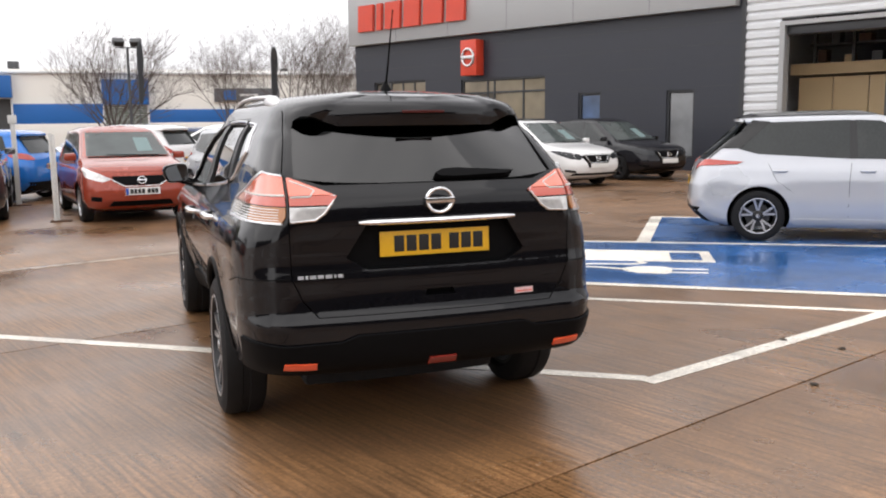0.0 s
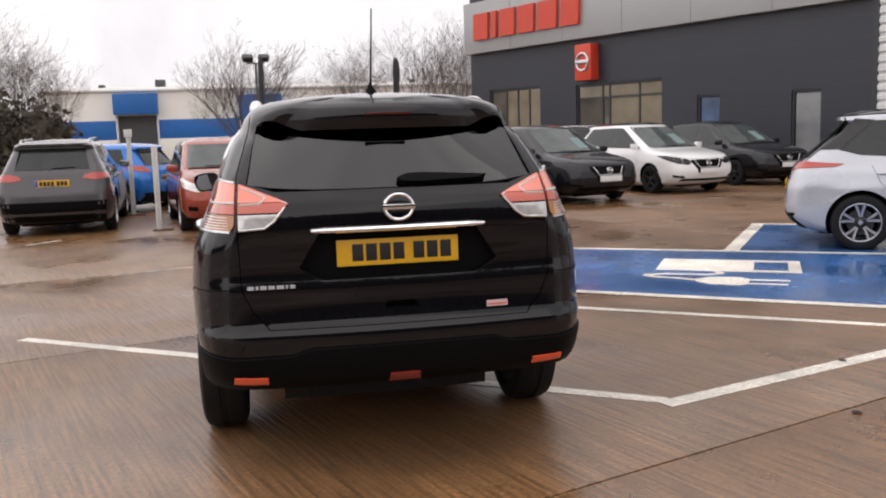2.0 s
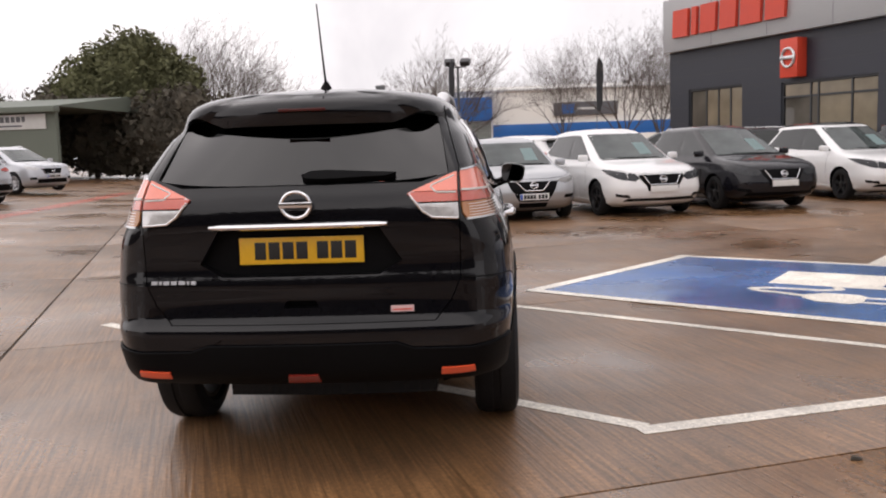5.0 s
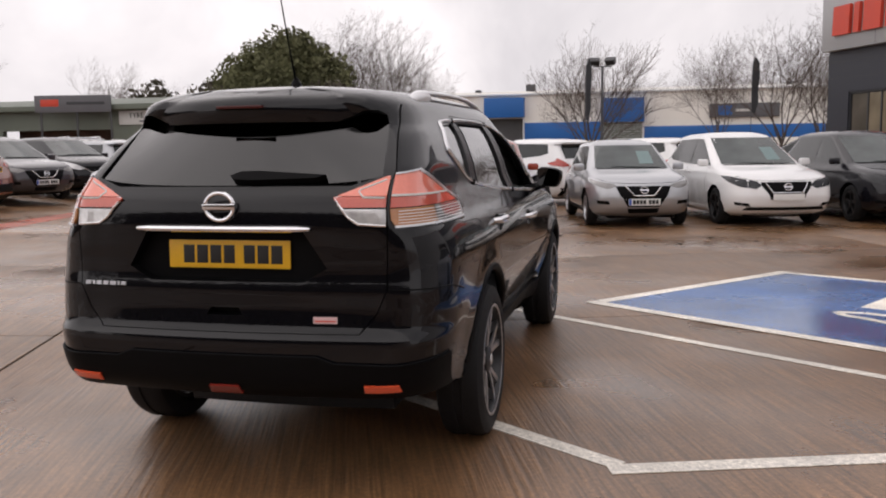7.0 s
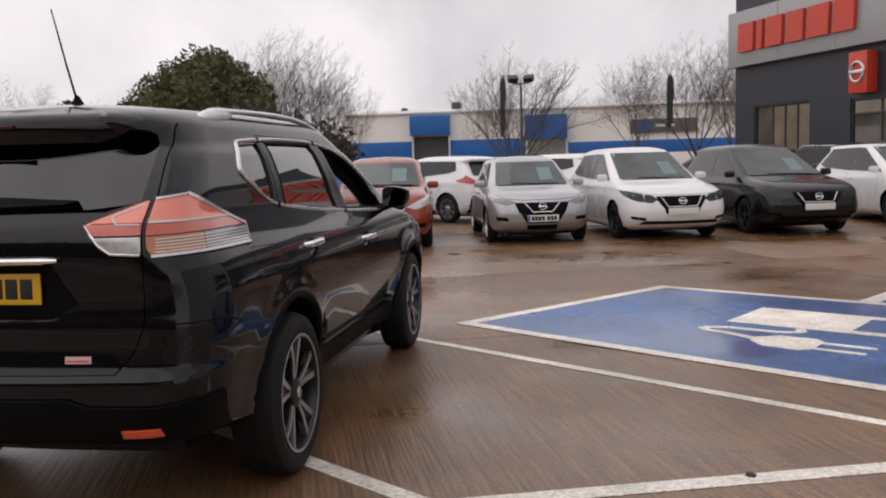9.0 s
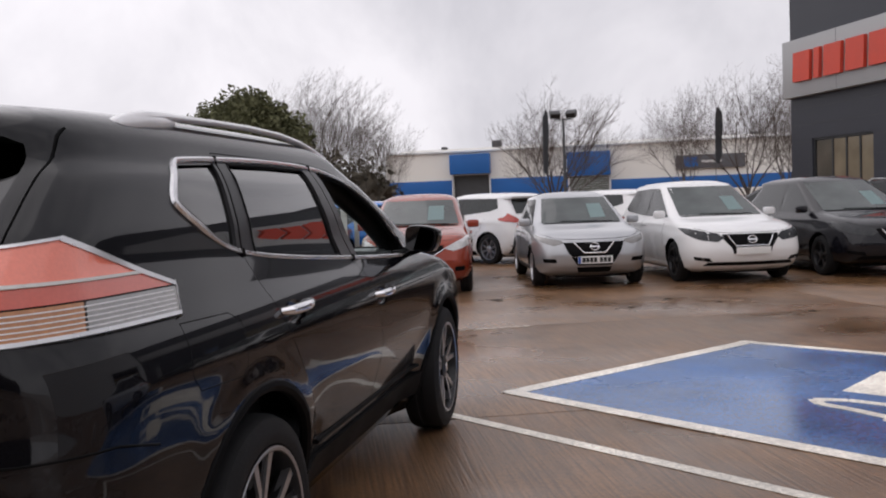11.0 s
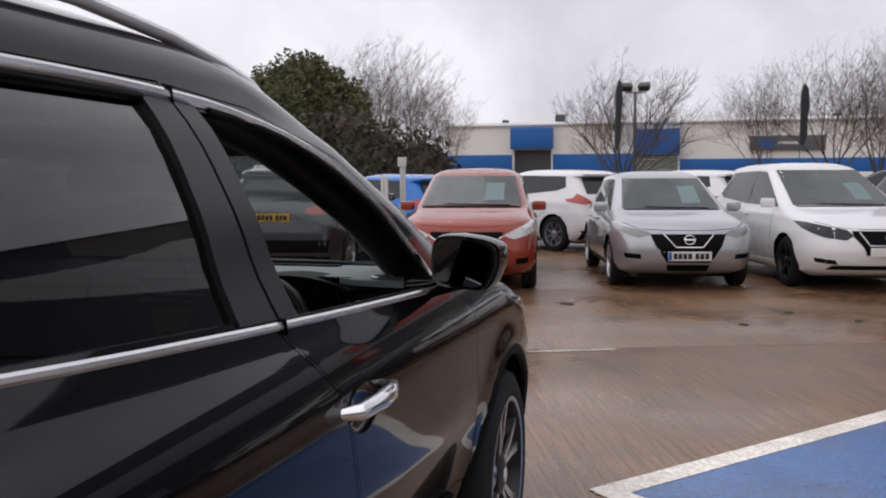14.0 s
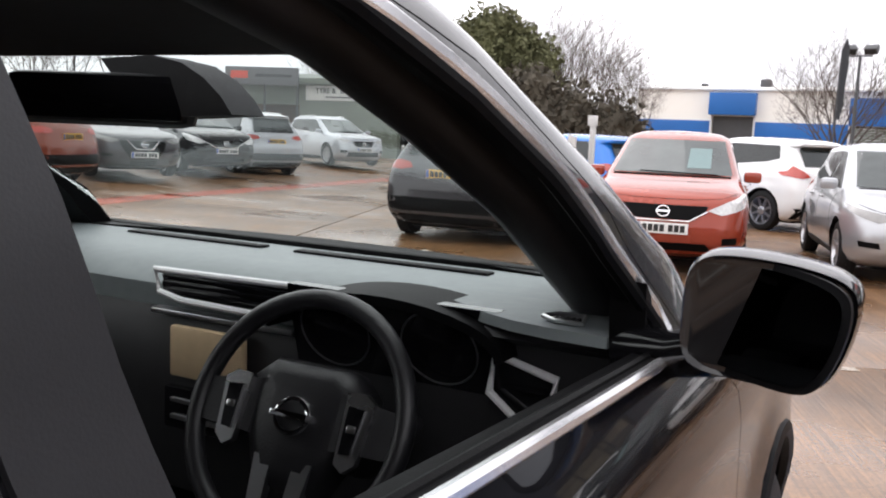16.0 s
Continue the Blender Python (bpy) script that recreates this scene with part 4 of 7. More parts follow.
        # door mirror
        ring = [(0.805, 1.130), (0.808, 1.180), (0.828, 1.205), (0.88, 1.207), (0.95, 1.198), (1.0, 1.182), (1.014, 1.155), (1.006, 1.10), (0.985, 1.050), (0.955, 1.036), (0.87, 1.046), (0.825, 1.054), (0.806, 1.075)]
        for _ in range(2):
            ring = [q for a, b in zip(ring, ring[1:] + ring[:1]) for q in ((a[0] * 0.75 + b[0] * 0.25, a[1] * 0.75 + b[1] * 0.25), (a[0] * 0.25 + b[0] * 0.75, a[1] * 0.25 + b[1] * 0.75))]
        cx, cz = 0.91, 1.122
        verts, faces = [], []
        levels = ((3.075, 0.93), (3.07, 0.99), (3.085, 1.03), (3.13, 1.04), (3.18, 0.96), (3.215, 0.78), (3.235, 0.45))
        for yy, k in levels:
            verts += [(cx + (x - cx) * k, yy + (x - cx) * 0.15, cz + (z - cz) * k) for x, z in ring]
        n = len(ring)
        for i in range(len(levels) - 1):
            faces += [(i * n + j, i * n + (j + 1) % n, (i + 1) * n + (j + 1) % n, (i + 1) * n + j) for j in range(n)]
        faces += [tuple(range(n)), tuple((len(levels) - 1) * n + j for j in reversed(range(n)))]
        fit = pose(0.953, 2.875, 1.166) @ Matrix.Diagonal((0.80, 1.0, 0.80, 1.0)) @ pose(-cx, -3.07, -cz)
        mir = part("door_mirror", flip(moved((verts, faces), fit)), GLOSSY, car, "gloss black door mirror")
        turn = fit @ pose(cx, 3.068, cz, 0, 0, 0) @ pose(0, 0, 0, -7, 0, -12) @ pose(-cx, -3.068, -cz)
        part("mirror_frame", flip(moved(prism([(cx + (x - cx) * 0.95, cz + (z - cz) * 0.95) for x, z in ring], "y", 3.066, 3.076), turn)), PLASTIC, mir)
        part("mirror_glass", flip(moved(prism([(cx + (x - cx) * 0.86, cz + (z - cz) * 0.84) for x, z in ring], "y", 3.0615, 3.068), turn)), MIRROR, mir)
        part("mirror_arm", flip(tube([(0.77, 3.02, 1.082), (0.84, 2.985, 1.095), (0.92, 2.935, 1.125)], [0.040, 0.028, 0.032], 10, False, 0.7)), GLOSSY, mir)
        part("mirror_sail", flip(prism([(3.00, 1.095), (3.12, 1.078), (2.99, 1.175)], "x", 0.755, 0.800)), PLASTIC, car)
        # tail lamps
        def around(y, z):
            ox, oy, s = xs.ring(z)
            ne = xs.fine[0]
            return float(np.interp(y, oy[ne:-ne], s[ne:-ne]))
        fold = (lambda p: p) if sgn > 0 else mirrored
        for owner, pieces in ((tail, (
                ("lamp_lens", LAMP_PINK, [(0.462, 1.190), (0.640, 1.262), (0.648, 1.262), (0.651, 1.190)]),
                ("brake_lens", LAMP_DEEP, [(0.448, 1.184), (0.456, 1.187), (0.651, 1.187), (0.652, 1.151), (0.487, 1.151)]),
                ("reversing_lens", LAMP_CLEAR, [(0.487, 1.145), (0.652, 1.145), (0.654, 1.085), (0.550, 1.091), (0.51, 1.118)]))),
                (car, (
                ("lamp_lens", LAMP_PINK, [(0.664, 1.266), (around(0.30, 1.27), 1.283), (around(0.552, 1.19), 1.192), (0.667, 1.192)]),
                ("brake_lens", LAMP_DEEP, [(0.667, 1.188), (around(0.562, 1.19), 1.188), (around(0.612, 1.16), 1.170), (around(0.672, 1.15), 1.149), (0.668, 1.149)]),
                ("indicator_lens", LAMP_AMBER, [(0.668, 1.145), (around(0.29, 1.1), 1.145), (around(0.28, 1.08), 1.080), (0.690, 1.080), (0.672, 1.105)]),
                ("clear_lens", LAMP_SMOKE, [(around(0.297, 1.1), 1.145), (around(0.668, 1.1), 1.145), (around(0.635, 1.08), 1.080), (around(0.287, 1.08), 1.080)])))):
            unit = new("tail_lamp")
            unit.empty_display_size, unit.parent = 0.05, owner
            for name, material, poly in pieces:
                part(name, fold(xs.patch(poly, "rear", 0.010, 0.014, 14, 6)), material, unit)
            if owner is tail:
                part("light_guide", fold(xs.strip([(0.640, 1.254), (0.548, 1.218), (0.543, 1.211), (0.566, 1.190), (0.648, 1.188)], "rear", 0.0045, 0.012, 4, 6)), SIGN_WHITE, unit)
                part("chrome_edge", fold(xs.strip([(0.648, 1.260), (0.455, 1.186), (0.51, 1.118), (0.550, 1.091), (0.654, 1.085)], "rear", 0.006, 0.006, 4, 6)), CHROME, unit)
            else:
                def bar(name, p, q, w, material, off=0.0135):
                    part(name, fold(xs.patch([(p[0], p[1] + w), (q[0], q[1] + w), (q[0], q[1] - w), (p[0], p[1] - w)], "rear", off, 0.004, 16, 1, True)), material, unit)

                bar("light_guide", (0.668, 1.190), (around(0.555, 1.19), 1.190), 0.0035, SIGN_WHITE)
                for zz in (1.091, 1.102, 1.113, 1.124, 1.135):
                    bar("reflector_rib", (0.70, zz), (around(0.64, 1.1), zz), 0.0013, SILVER_TRIM, 0.0115)
                tip = (around(0.678, 1.15), 1.150)
                bar("chrome_edge", (0.688, 1.078), (around(0.640, 1.08), 1.078), 0.0045, SATIN)
                bar("chrome_edge", (around(0.640, 1.08), 1.079), tip, 0.010, SATIN)
                bar("chrome_edge", (around(0.30, 1.27), 1.284), tip, 0.0055, SATIN)
                bar("chrome_edge", (0.664, 1.268), (around(0.30, 1.27), 1.285), 0.0035, SATIN)
        part("lamp_seam", fold(xs.strip([(0.656, 1.250), (0.660, 1.15), (0.664, 1.085)], "rear", 0.007, -0.002, 6, 6)), GLOSSY, car)
        # bumper reflectors, and headlamp at the nose
        part("reflector", fold(xs.patch([(0.565, 0.456), (0.705, 0.462), (0.70, 0.486), (0.567, 0.482)], "rear", 0.020, 0.01, 8, 3)), LAMP_REFLEX, car, "orange-red bumper reflector")
        part("headlamp", fold(xs.patch([(0.45, 0.80), (0.95, 0.82), (1.15, 0.93), (0.80, 0.90), (0.50, 0.86)], "front", 0.008, 0.02, 12, 5)), LAMP_CLEAR, car)
        part("front_fog_lamp", fold(xs.patch([(0.60, 0.46), (0.80, 0.46), (0.82, 0.54), (0.62, 0.54)], "front", 0.006, 0.01, 6, 3)), LAMP_CLEAR, car)
        for cy in (HUB_R, HUB_F):
            wheel_parts(car, sgn * 0.79, cy, 0.362, 0.262, 0.215, sgn, "twin")
    # tail details
    part("chrome_bar", join(tube([xs.rear(u, 1.073) + Vector((0, -0.012, 0)) for u in np.linspace(-0.365, 0.365, 15)], [0.008] + [0.0135] * 13 + [0.008], 8)), CHROME, tail, "chrome strip over the number plate")
    plate_parts(tail, 0.0, 0.094, 0.967, PLATE_YELLOW, False, -2, band=False)
    ring_badge(tail, (0, 0.030, 1.158), 0.056, False)
    x = -0.632
    for w in (0.026, 0.012, 0.026, 0.026, 0.030, 0.010, 0.022):
        part("name_bar", xs.patch([(x, 0.854), (x + w, 0.854), (x + w, 0.839), (x, 0.839)], "rear", 0.006, 0.004, 3, 2, True), ALLOY, tail)
        x += w + 0.007
    part("sticker", xs.patch([(0.368, 0.736), (0.462, 0.736), (0.462, 0.710), (0.368, 0.710)], "rear", 0.003, 0.004, 4, 2, True), STICKER, tail)
    part("sticker_bar", xs.patch([(0.374, 0.722), (0.456, 0.722), (0.456, 0.717), (0.374, 0.717)], "rear", 0.0042, 0.003, 4, 2, True), SIGN_RED, tail)
    part("fog_lamp", xs.patch([(-0.068, 0.440), (0.068, 0.440), (0.062, 0.470), (-0.062, 0.470)], "rear", 0.022, 0.02, 6, 3), LAMP_FOG, car, "red fog lamp in the bumper")
    part("lower_bumper", xs.patch([(-0.98, 0.43), (-0.98, 0.575), (-0.70, 0.556), (-0.46, 0.560), (-0.39, 0.586), (0.39, 0.586), (0.46, 0.560), (0.70, 0.556), (0.98, 0.575), (0.98, 0.43), (0.4, 0.42), (-0.4, 0.42)], "rear", 0.013, 0.012, 40, 6), PLASTIC, car, "matt black lower bumper")
    part("bumper_crease", xs.strip([(-0.98, 0.577), (-0.70, 0.558), (-0.46, 0.562), (-0.39, 0.588), (0.39, 0.588), (0.46, 0.562), (0.70, 0.558), (0.98, 0.577)], "rear", 0.005, 0.009, 8, 8), PLASTIC, car)
    for sgn in (-1, 1):
        part("bumper_seam", xs.strip([(sgn * 0.66, 0.842), (sgn * 0.80, 0.838), (sgn * 0.98, 0.832), (sgn * 1.12, 0.80)], "rear", 0.0035, -0.0015, 6, 6), PLASTIC, car)
    part("high_brake_lamp", box(-0.10, 0.10, 0.226, 0.27, 1.540, 1.553, 0.003), BRAKE_DARK, tail, "dark red brake lamp in the roof spoiler")
    wiper = [(0.01, 1.262), (0.05, 1.278), (0.12, 1.280), (0.40, 1.262), (0.36, 1.250), (0.10, 1.244), (0.03, 1.248)]
    part("rear_wiper", xs.patch(wiper, "rear", 0.022, 0.016, 10, 3), PLASTIC, tail, "black rear wiper")
    part("shark_base", lathe([(0.0, 0.034), (0.02, 0.026), (0.045, 0.012), (0.055, 0.004)], 16, "z"), PLASTIC, car).matrix_basis = pose(0, 0.83, 1.655)
    part("aerial", tube([(0, 0.82, 1.70), (0, 0.765, 1.83), (0, 0.68, 2.05)], [0.006, 0.0045, 0.003], 6), PLASTIC, car, "thin black roof aerial")
    part("fuel_flap", xs.strip([(0.62, 1.055), (0.88, 1.050), (0.93, 1.02), (0.92, 0.90), (0.88, 0.87), (0.64, 0.88), (0.61, 0.92)], "side", 0.0022, -0.0012, 5, 6, True), PLASTIC, car)
    part("exhaust", tube([(-0.45, 0.46, 0.345), (-0.45, 0.9, 0.345)], 0.026, 12), PLASTIC, car)
    part("underbody", box(-0.60, 0.60, 1.3, 4.2, 0.20, 0.32, 0.03), PLASTIC, car)
    for y0, y1 in ((0.75, 1.5), (3.15, 4.2)):
        part("wheel_liner", box(-0.52, 0.52, y0, y1, 0.36, 0.74, 0.05), PLASTIC, car)
    part("grille", xs.patch([(-0.40, 0.70), (0.40, 0.70), (0.45, 0.86), (-0.45, 0.86)], "front", 0.008, 0.02, 12, 5), GLOSSY, car)
    part("front_intake", xs.patch([(-0.50, 0.36), (0.50, 0.36), (0.45, 0.55), (-0.45, 0.55)], "front", 0.006, 0.02, 12, 5), PLASTIC, car)
    # inside
    part("cabin_floor", box(-0.78, 0.78, 0.4, 3.5, 0.40, 0.46, 0.01), TRIM_DARK, car)
    dash_line = [(3.60, 1.075), (3.45, 1.090), (3.28, 1.088), (3.20, 1.076), (3.165, 1.045), (3.175, 0.93), (3.21, 0.72), (3.26, 0.50), (3.60, 0.50)]
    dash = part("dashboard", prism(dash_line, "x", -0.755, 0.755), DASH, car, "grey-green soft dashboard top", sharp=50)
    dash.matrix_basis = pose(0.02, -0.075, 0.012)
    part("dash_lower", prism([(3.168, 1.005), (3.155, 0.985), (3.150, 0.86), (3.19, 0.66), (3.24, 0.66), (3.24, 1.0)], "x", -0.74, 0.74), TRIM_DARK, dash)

    def slot(points, y, thick, material, name="vent_frame"):
        return part(name, tube([(px, y + (pz - 1.0) * 0.25, pz) for px, pz in points], thick, 8, True), material, dash)

    slot([(-0.115, 1.073), (0.06, 1.075), (0.25, 1.078), (0.215, 1.052), (0.13, 1.024), (-0.04, 1.027), (-0.095, 1.037)], 3.136, 0.006, SILVER_TRIM)
    part("vent_grille", join(*[box(-0.09, 0.19, 3.146, 3.16, z, z + 0.006, 0.001) for z in (1.038, 1.050, 1.062)], box(-0.10, 0.22, 3.156, 3.175, 1.028, 1.074, 0.004)), GLOSSY, dash)
    part("centre_strip", box(-0.11, 0.20, 3.138, 3.165, 0.998, 1.008, 0.003), SATIN, dash)
    slot([(0.560, 1.030), (0.655, 1.008), (0.652, 0.975), (0.605, 0.948), (0.560, 0.978)], 3.118, 0.0065, SILVER_TRIM)
    part("side_vent", join(prism([(0.563, 1.025), (0.65, 1.004), (0.648, 0.977), (0.605, 0.953), (0.563, 0.98)], "y", 3.125, 3.16), box(0.575, 0.64, 3.115, 3.13, 0.985, 0.991, 0.001)), GLOSSY, dash)
    dv = [(0.632, 3.115, 1.0950), (0.645, 3.135, 1.0965), (0.685, 3.135, 1.0965), (0.692, 3.10, 1.0940), (0.655, 3.10, 1.0940)]
    part("demister_vent", tube(dv, 0.0035, 6, True), SATIN, dash)
    part("demister_grille", join(*[box(0.645 + i * 0.008, 0.649 + i * 0.008, 3.105, 3.13, 1.0915, 1.0955) for i in range(5)]), TRIM_DARK, dash)
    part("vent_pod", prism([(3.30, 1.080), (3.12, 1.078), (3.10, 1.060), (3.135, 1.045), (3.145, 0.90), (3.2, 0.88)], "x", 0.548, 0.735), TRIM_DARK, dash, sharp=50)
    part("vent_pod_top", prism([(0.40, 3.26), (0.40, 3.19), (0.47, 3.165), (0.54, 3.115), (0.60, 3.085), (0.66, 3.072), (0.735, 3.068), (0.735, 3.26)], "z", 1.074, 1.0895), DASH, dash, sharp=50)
    arch = [(0.385 + 0.205 * math.cos(a), 1.030 + 0.066 * math.sin(a)) for a in np.linspace(0, math.pi, 18)]
    under = [(0.385 + 0.192 * math.cos(a), 1.024 + 0.058 * math.sin(a)) for a in np.linspace(math.pi, 0, 18)]
    part("binnacle", prism(arch + under, "y", 3.085, 3.215), PLASTIC, dash, "black instrument hood", sharp=50)
    part("instrument_face", prism([(3.115, 1.09), (3.15, 0.96), (3.18, 0.96), (3.14, 1.09)], "x", 0.205, 0.565), GLOSSY, dash)
    for cx in (0.295, 0.475):
        part("dial_ring", tube([(cx + 0.062 * math.cos(a), 3.118 - 0.018 * math.sin(a), 1.025 + 0.056 * math.sin(a)) for a in np.linspace(0, 2 * math.pi, 28, endpoint=False)], 0.0016, 6, True), STEEL, dash)
    part("navigation_display", box(-0.055, 0.105, 3.128, 3.145, 0.895, 0.985, 0.006), DISPLAY, dash, "tan-lit navigation display")
    part("heater_panel", box(-0.07, 0.08, 3.13, 3.15, 0.80, 0.875, 0.006), GLOSSY, dash)
    for z in (0.82, 0.85):
        part("button_row", box(-0.05, 0.06, 3.124, 3.132, z, z + 0.008, 0.002), SATIN, dash)
    part("glass_line", box(-0.70, 0.70, 3.50, 3.54, 1.078, 1.096, 0.006), PLASTIC, dash)
    part("defrost_slot", join(box(-0.45, -0.08, 3.40, 3.43, 1.085, 1.0945, 0.003), box(0.0, 0.42, 3.40, 3.43, 1.085, 1.0945, 0.003)), PLASTIC, dash)
    tilt = pose(0.348, 2.905, 0.945, -25, 0, 0) @ Matrix.Scale(0.97, 4)
    wheel = new("steering_wheel")
    wheel.parent, wheel.empty_display_size = car, 0.1
    wheel.matrix_basis = tilt
    rim = [(0.177 * math.cos(a), 0.0, 0.176 * math.sin(a)) for a in np.linspace(0, 2 * math.pi, 48, endpoint=False)]
    part("rim", tube(rim, 0.0150, 12, True), LEATHER, wheel)
    hub_line = [(-0.100, 0.050), (-0.066, 0.080), (0.066, 0.080), (0.100, 0.050), (0.086, -0.03), (0.050, -0.105), (-0.050, -0.105), (-0.086, -0.03)]
    verts, faces = [], []
    for yy, k in ((0.06, 1.0), (0.018, 1.02), (0.004, 0.93), (-0.004, 0.7), (-0.006, 0.3)):
        verts += [(x * k, yy, z * k) for x, z in hub_line]
    for i in range(4):
        faces += [(i * 8 + j, i * 8 + (j + 1) % 8, i * 8 + 8 + (j + 1) % 8, i * 8 + 8 + j) for j in range(8)]
    faces += [tuple(range(8)), tuple(32 + j for j in reversed(range(8)))]
    part("hub", (verts, faces), LEATHER, wheel, sharp=60)
    for sx in (-1, 1):
        part("spoke", prism([(sx * 0.07, 0.045), (sx * 0.185, 0.03), (sx * 0.185, -0.03), (sx * 0.07, -0.035)], "y", -0.006, 0.012), TRIM_DARK, wheel)
        part("spoke_trim", prism([(sx * 0.084, 0.048), (sx * 0.112, 0.050), (sx * 0.130, 0.038), (sx * 0.121, -0.046), (sx * 0.104, -0.060), (sx * 0.088, -0.050)], "y", -0.014, -0.002), SATIN, wheel, "satin silver spoke trim")
        part("switch_pad", prism([(sx * 0.092, 0.030), (sx * 0.119, 0.028), (sx * 0.112, -0.034), (sx * 0.094, -0.036)], "y", -0.018, -0.012), GLOSSY, wheel)
        part("switch", box(sx * 0.105 - 0.007, sx * 0.105 + 0.007, -0.021, -0.016, -0.006, 0.004, 0.002), SATIN, wheel)
    part("lower_spoke", join(prism([(-0.05, -0.06), (-0.035, -0.18), (-0.015, -0.18), (-0.02, -0.06)], "y", -0.004, 0.012), prism([(0.02, -0.06), (0.015, -0.18), (0.035, -0.18), (0.05, -0.06)], "y", -0.004, 0.012)), SATIN, wheel)
    ring_badge(wheel, (0, -0.010, 0.000), 0.026, False)
    part("column", tube([(0, 0.03, 0), (0, 0.22, -0.02)], 0.045, 14), TRIM_DARK, wheel)
    for sx in (-1, 1):
        part("stalk", tube([(0, 0.07, 0.0), (sx * 0.10, 0.06, 0.02), (sx * 0.17, 0.05, 0.03)], [0.008, 0.007, 0.010], 8), TRIM_DARK, wheel)
    inner = part("inner_mirror", moved(box(-0.15, 0.15, -0.018, 0.018, -0.038, 0.038, 0.02), pose(0.035, 2.85, 1.372, -6, 0, 14)), TRIM_DARK, car, "dark interior mirror")
    part("mirror_face", moved(box(-0.14, 0.14, -0.0205, -0.016, -0.031, 0.031, 0.002), pose(0.035, 2.85, 1.372, -6, 0, 14)), GLOSSY, inner)
    part("sensor_pod", prism([(0.02, 1.430), (0.12, 1.434), (0.175, 1.424), (0.215, 1.404), (0.245, 1.380), (0.265, 1.356), (0.10, 1.346)], "y", 2.862, 2.93), CLOTH, inner)
    part("headlining", box(-0.48, 0.48, 0.65, 2.2, 1.572, 1.584, 0.004), CLOTH, car)
    part("front_headlining", prism([(2.10, 1.560), (2.50, 1.488), (2.79, 1.426), (2.815, 1.443), (2.70, 1.520), (2.3, 1.582)], "x", -0.49, 0.49), CLOTH, car, "dark front headlining")
    for sx in (-1, 1):
        part("pillar_trim", tube([(sx * 0.70, 3.17, 1.12), (sx * 0.63, 2.98, 1.275), (sx * 0.565, 2.85, 1.372), (sx * 0.52, 2.70, 1.455), (sx * 0.50, 2.40, 1.525)], [0.052, 0.045, 0.045, 0.05, 0.05], 10), TRIM_DARK, car)
    for sx in (-0.37, 0.37):
        seat = new("front_seat")
        seat.parent, seat.empty_display_size = car, 0.1
        part("cushion", box(sx - 0.25, sx + 0.25, 2.02, 2.55, 0.50, 0.66, 0.06), CLOTH, seat)
        part("backrest", moved(box(-0.24, 0.24, -0.07, 0.07, 0.0, 0.62, 0.06), pose(sx, 2.02, 0.60, 16)), CLOTH, seat)
        part("headrest", moved(box(-0.13, 0.13, -0.05, 0.05, 0.66, 0.83, 0.045), pose(sx, 2.02, 0.60, 16)), CLOTH, seat)
    bench = new("rear_bench")
    bench.parent, bench.empty_display_size = car, 0.1
    part("cushion", box(-0.62, 0.62, 1.12, 1.62, 0.50, 0.66, 0.06), CLOTH, bench)
    part("backrest", moved(box(-0.62, 0.62, -0.07, 0.07, 0.0, 0.60, 0.06), pose(0, 1.12, 0.60, 18)), CLOTH, bench)
    for sx in (-0.40, 0, 0.40):
        part("headrest", moved(box(-0.12, 0.12, -0.045, 0.045, 0.60, 0.74, 0.04), pose(sx, 1.12, 0.60, 18)), CLOTH, bench)
    return car


hero_car()


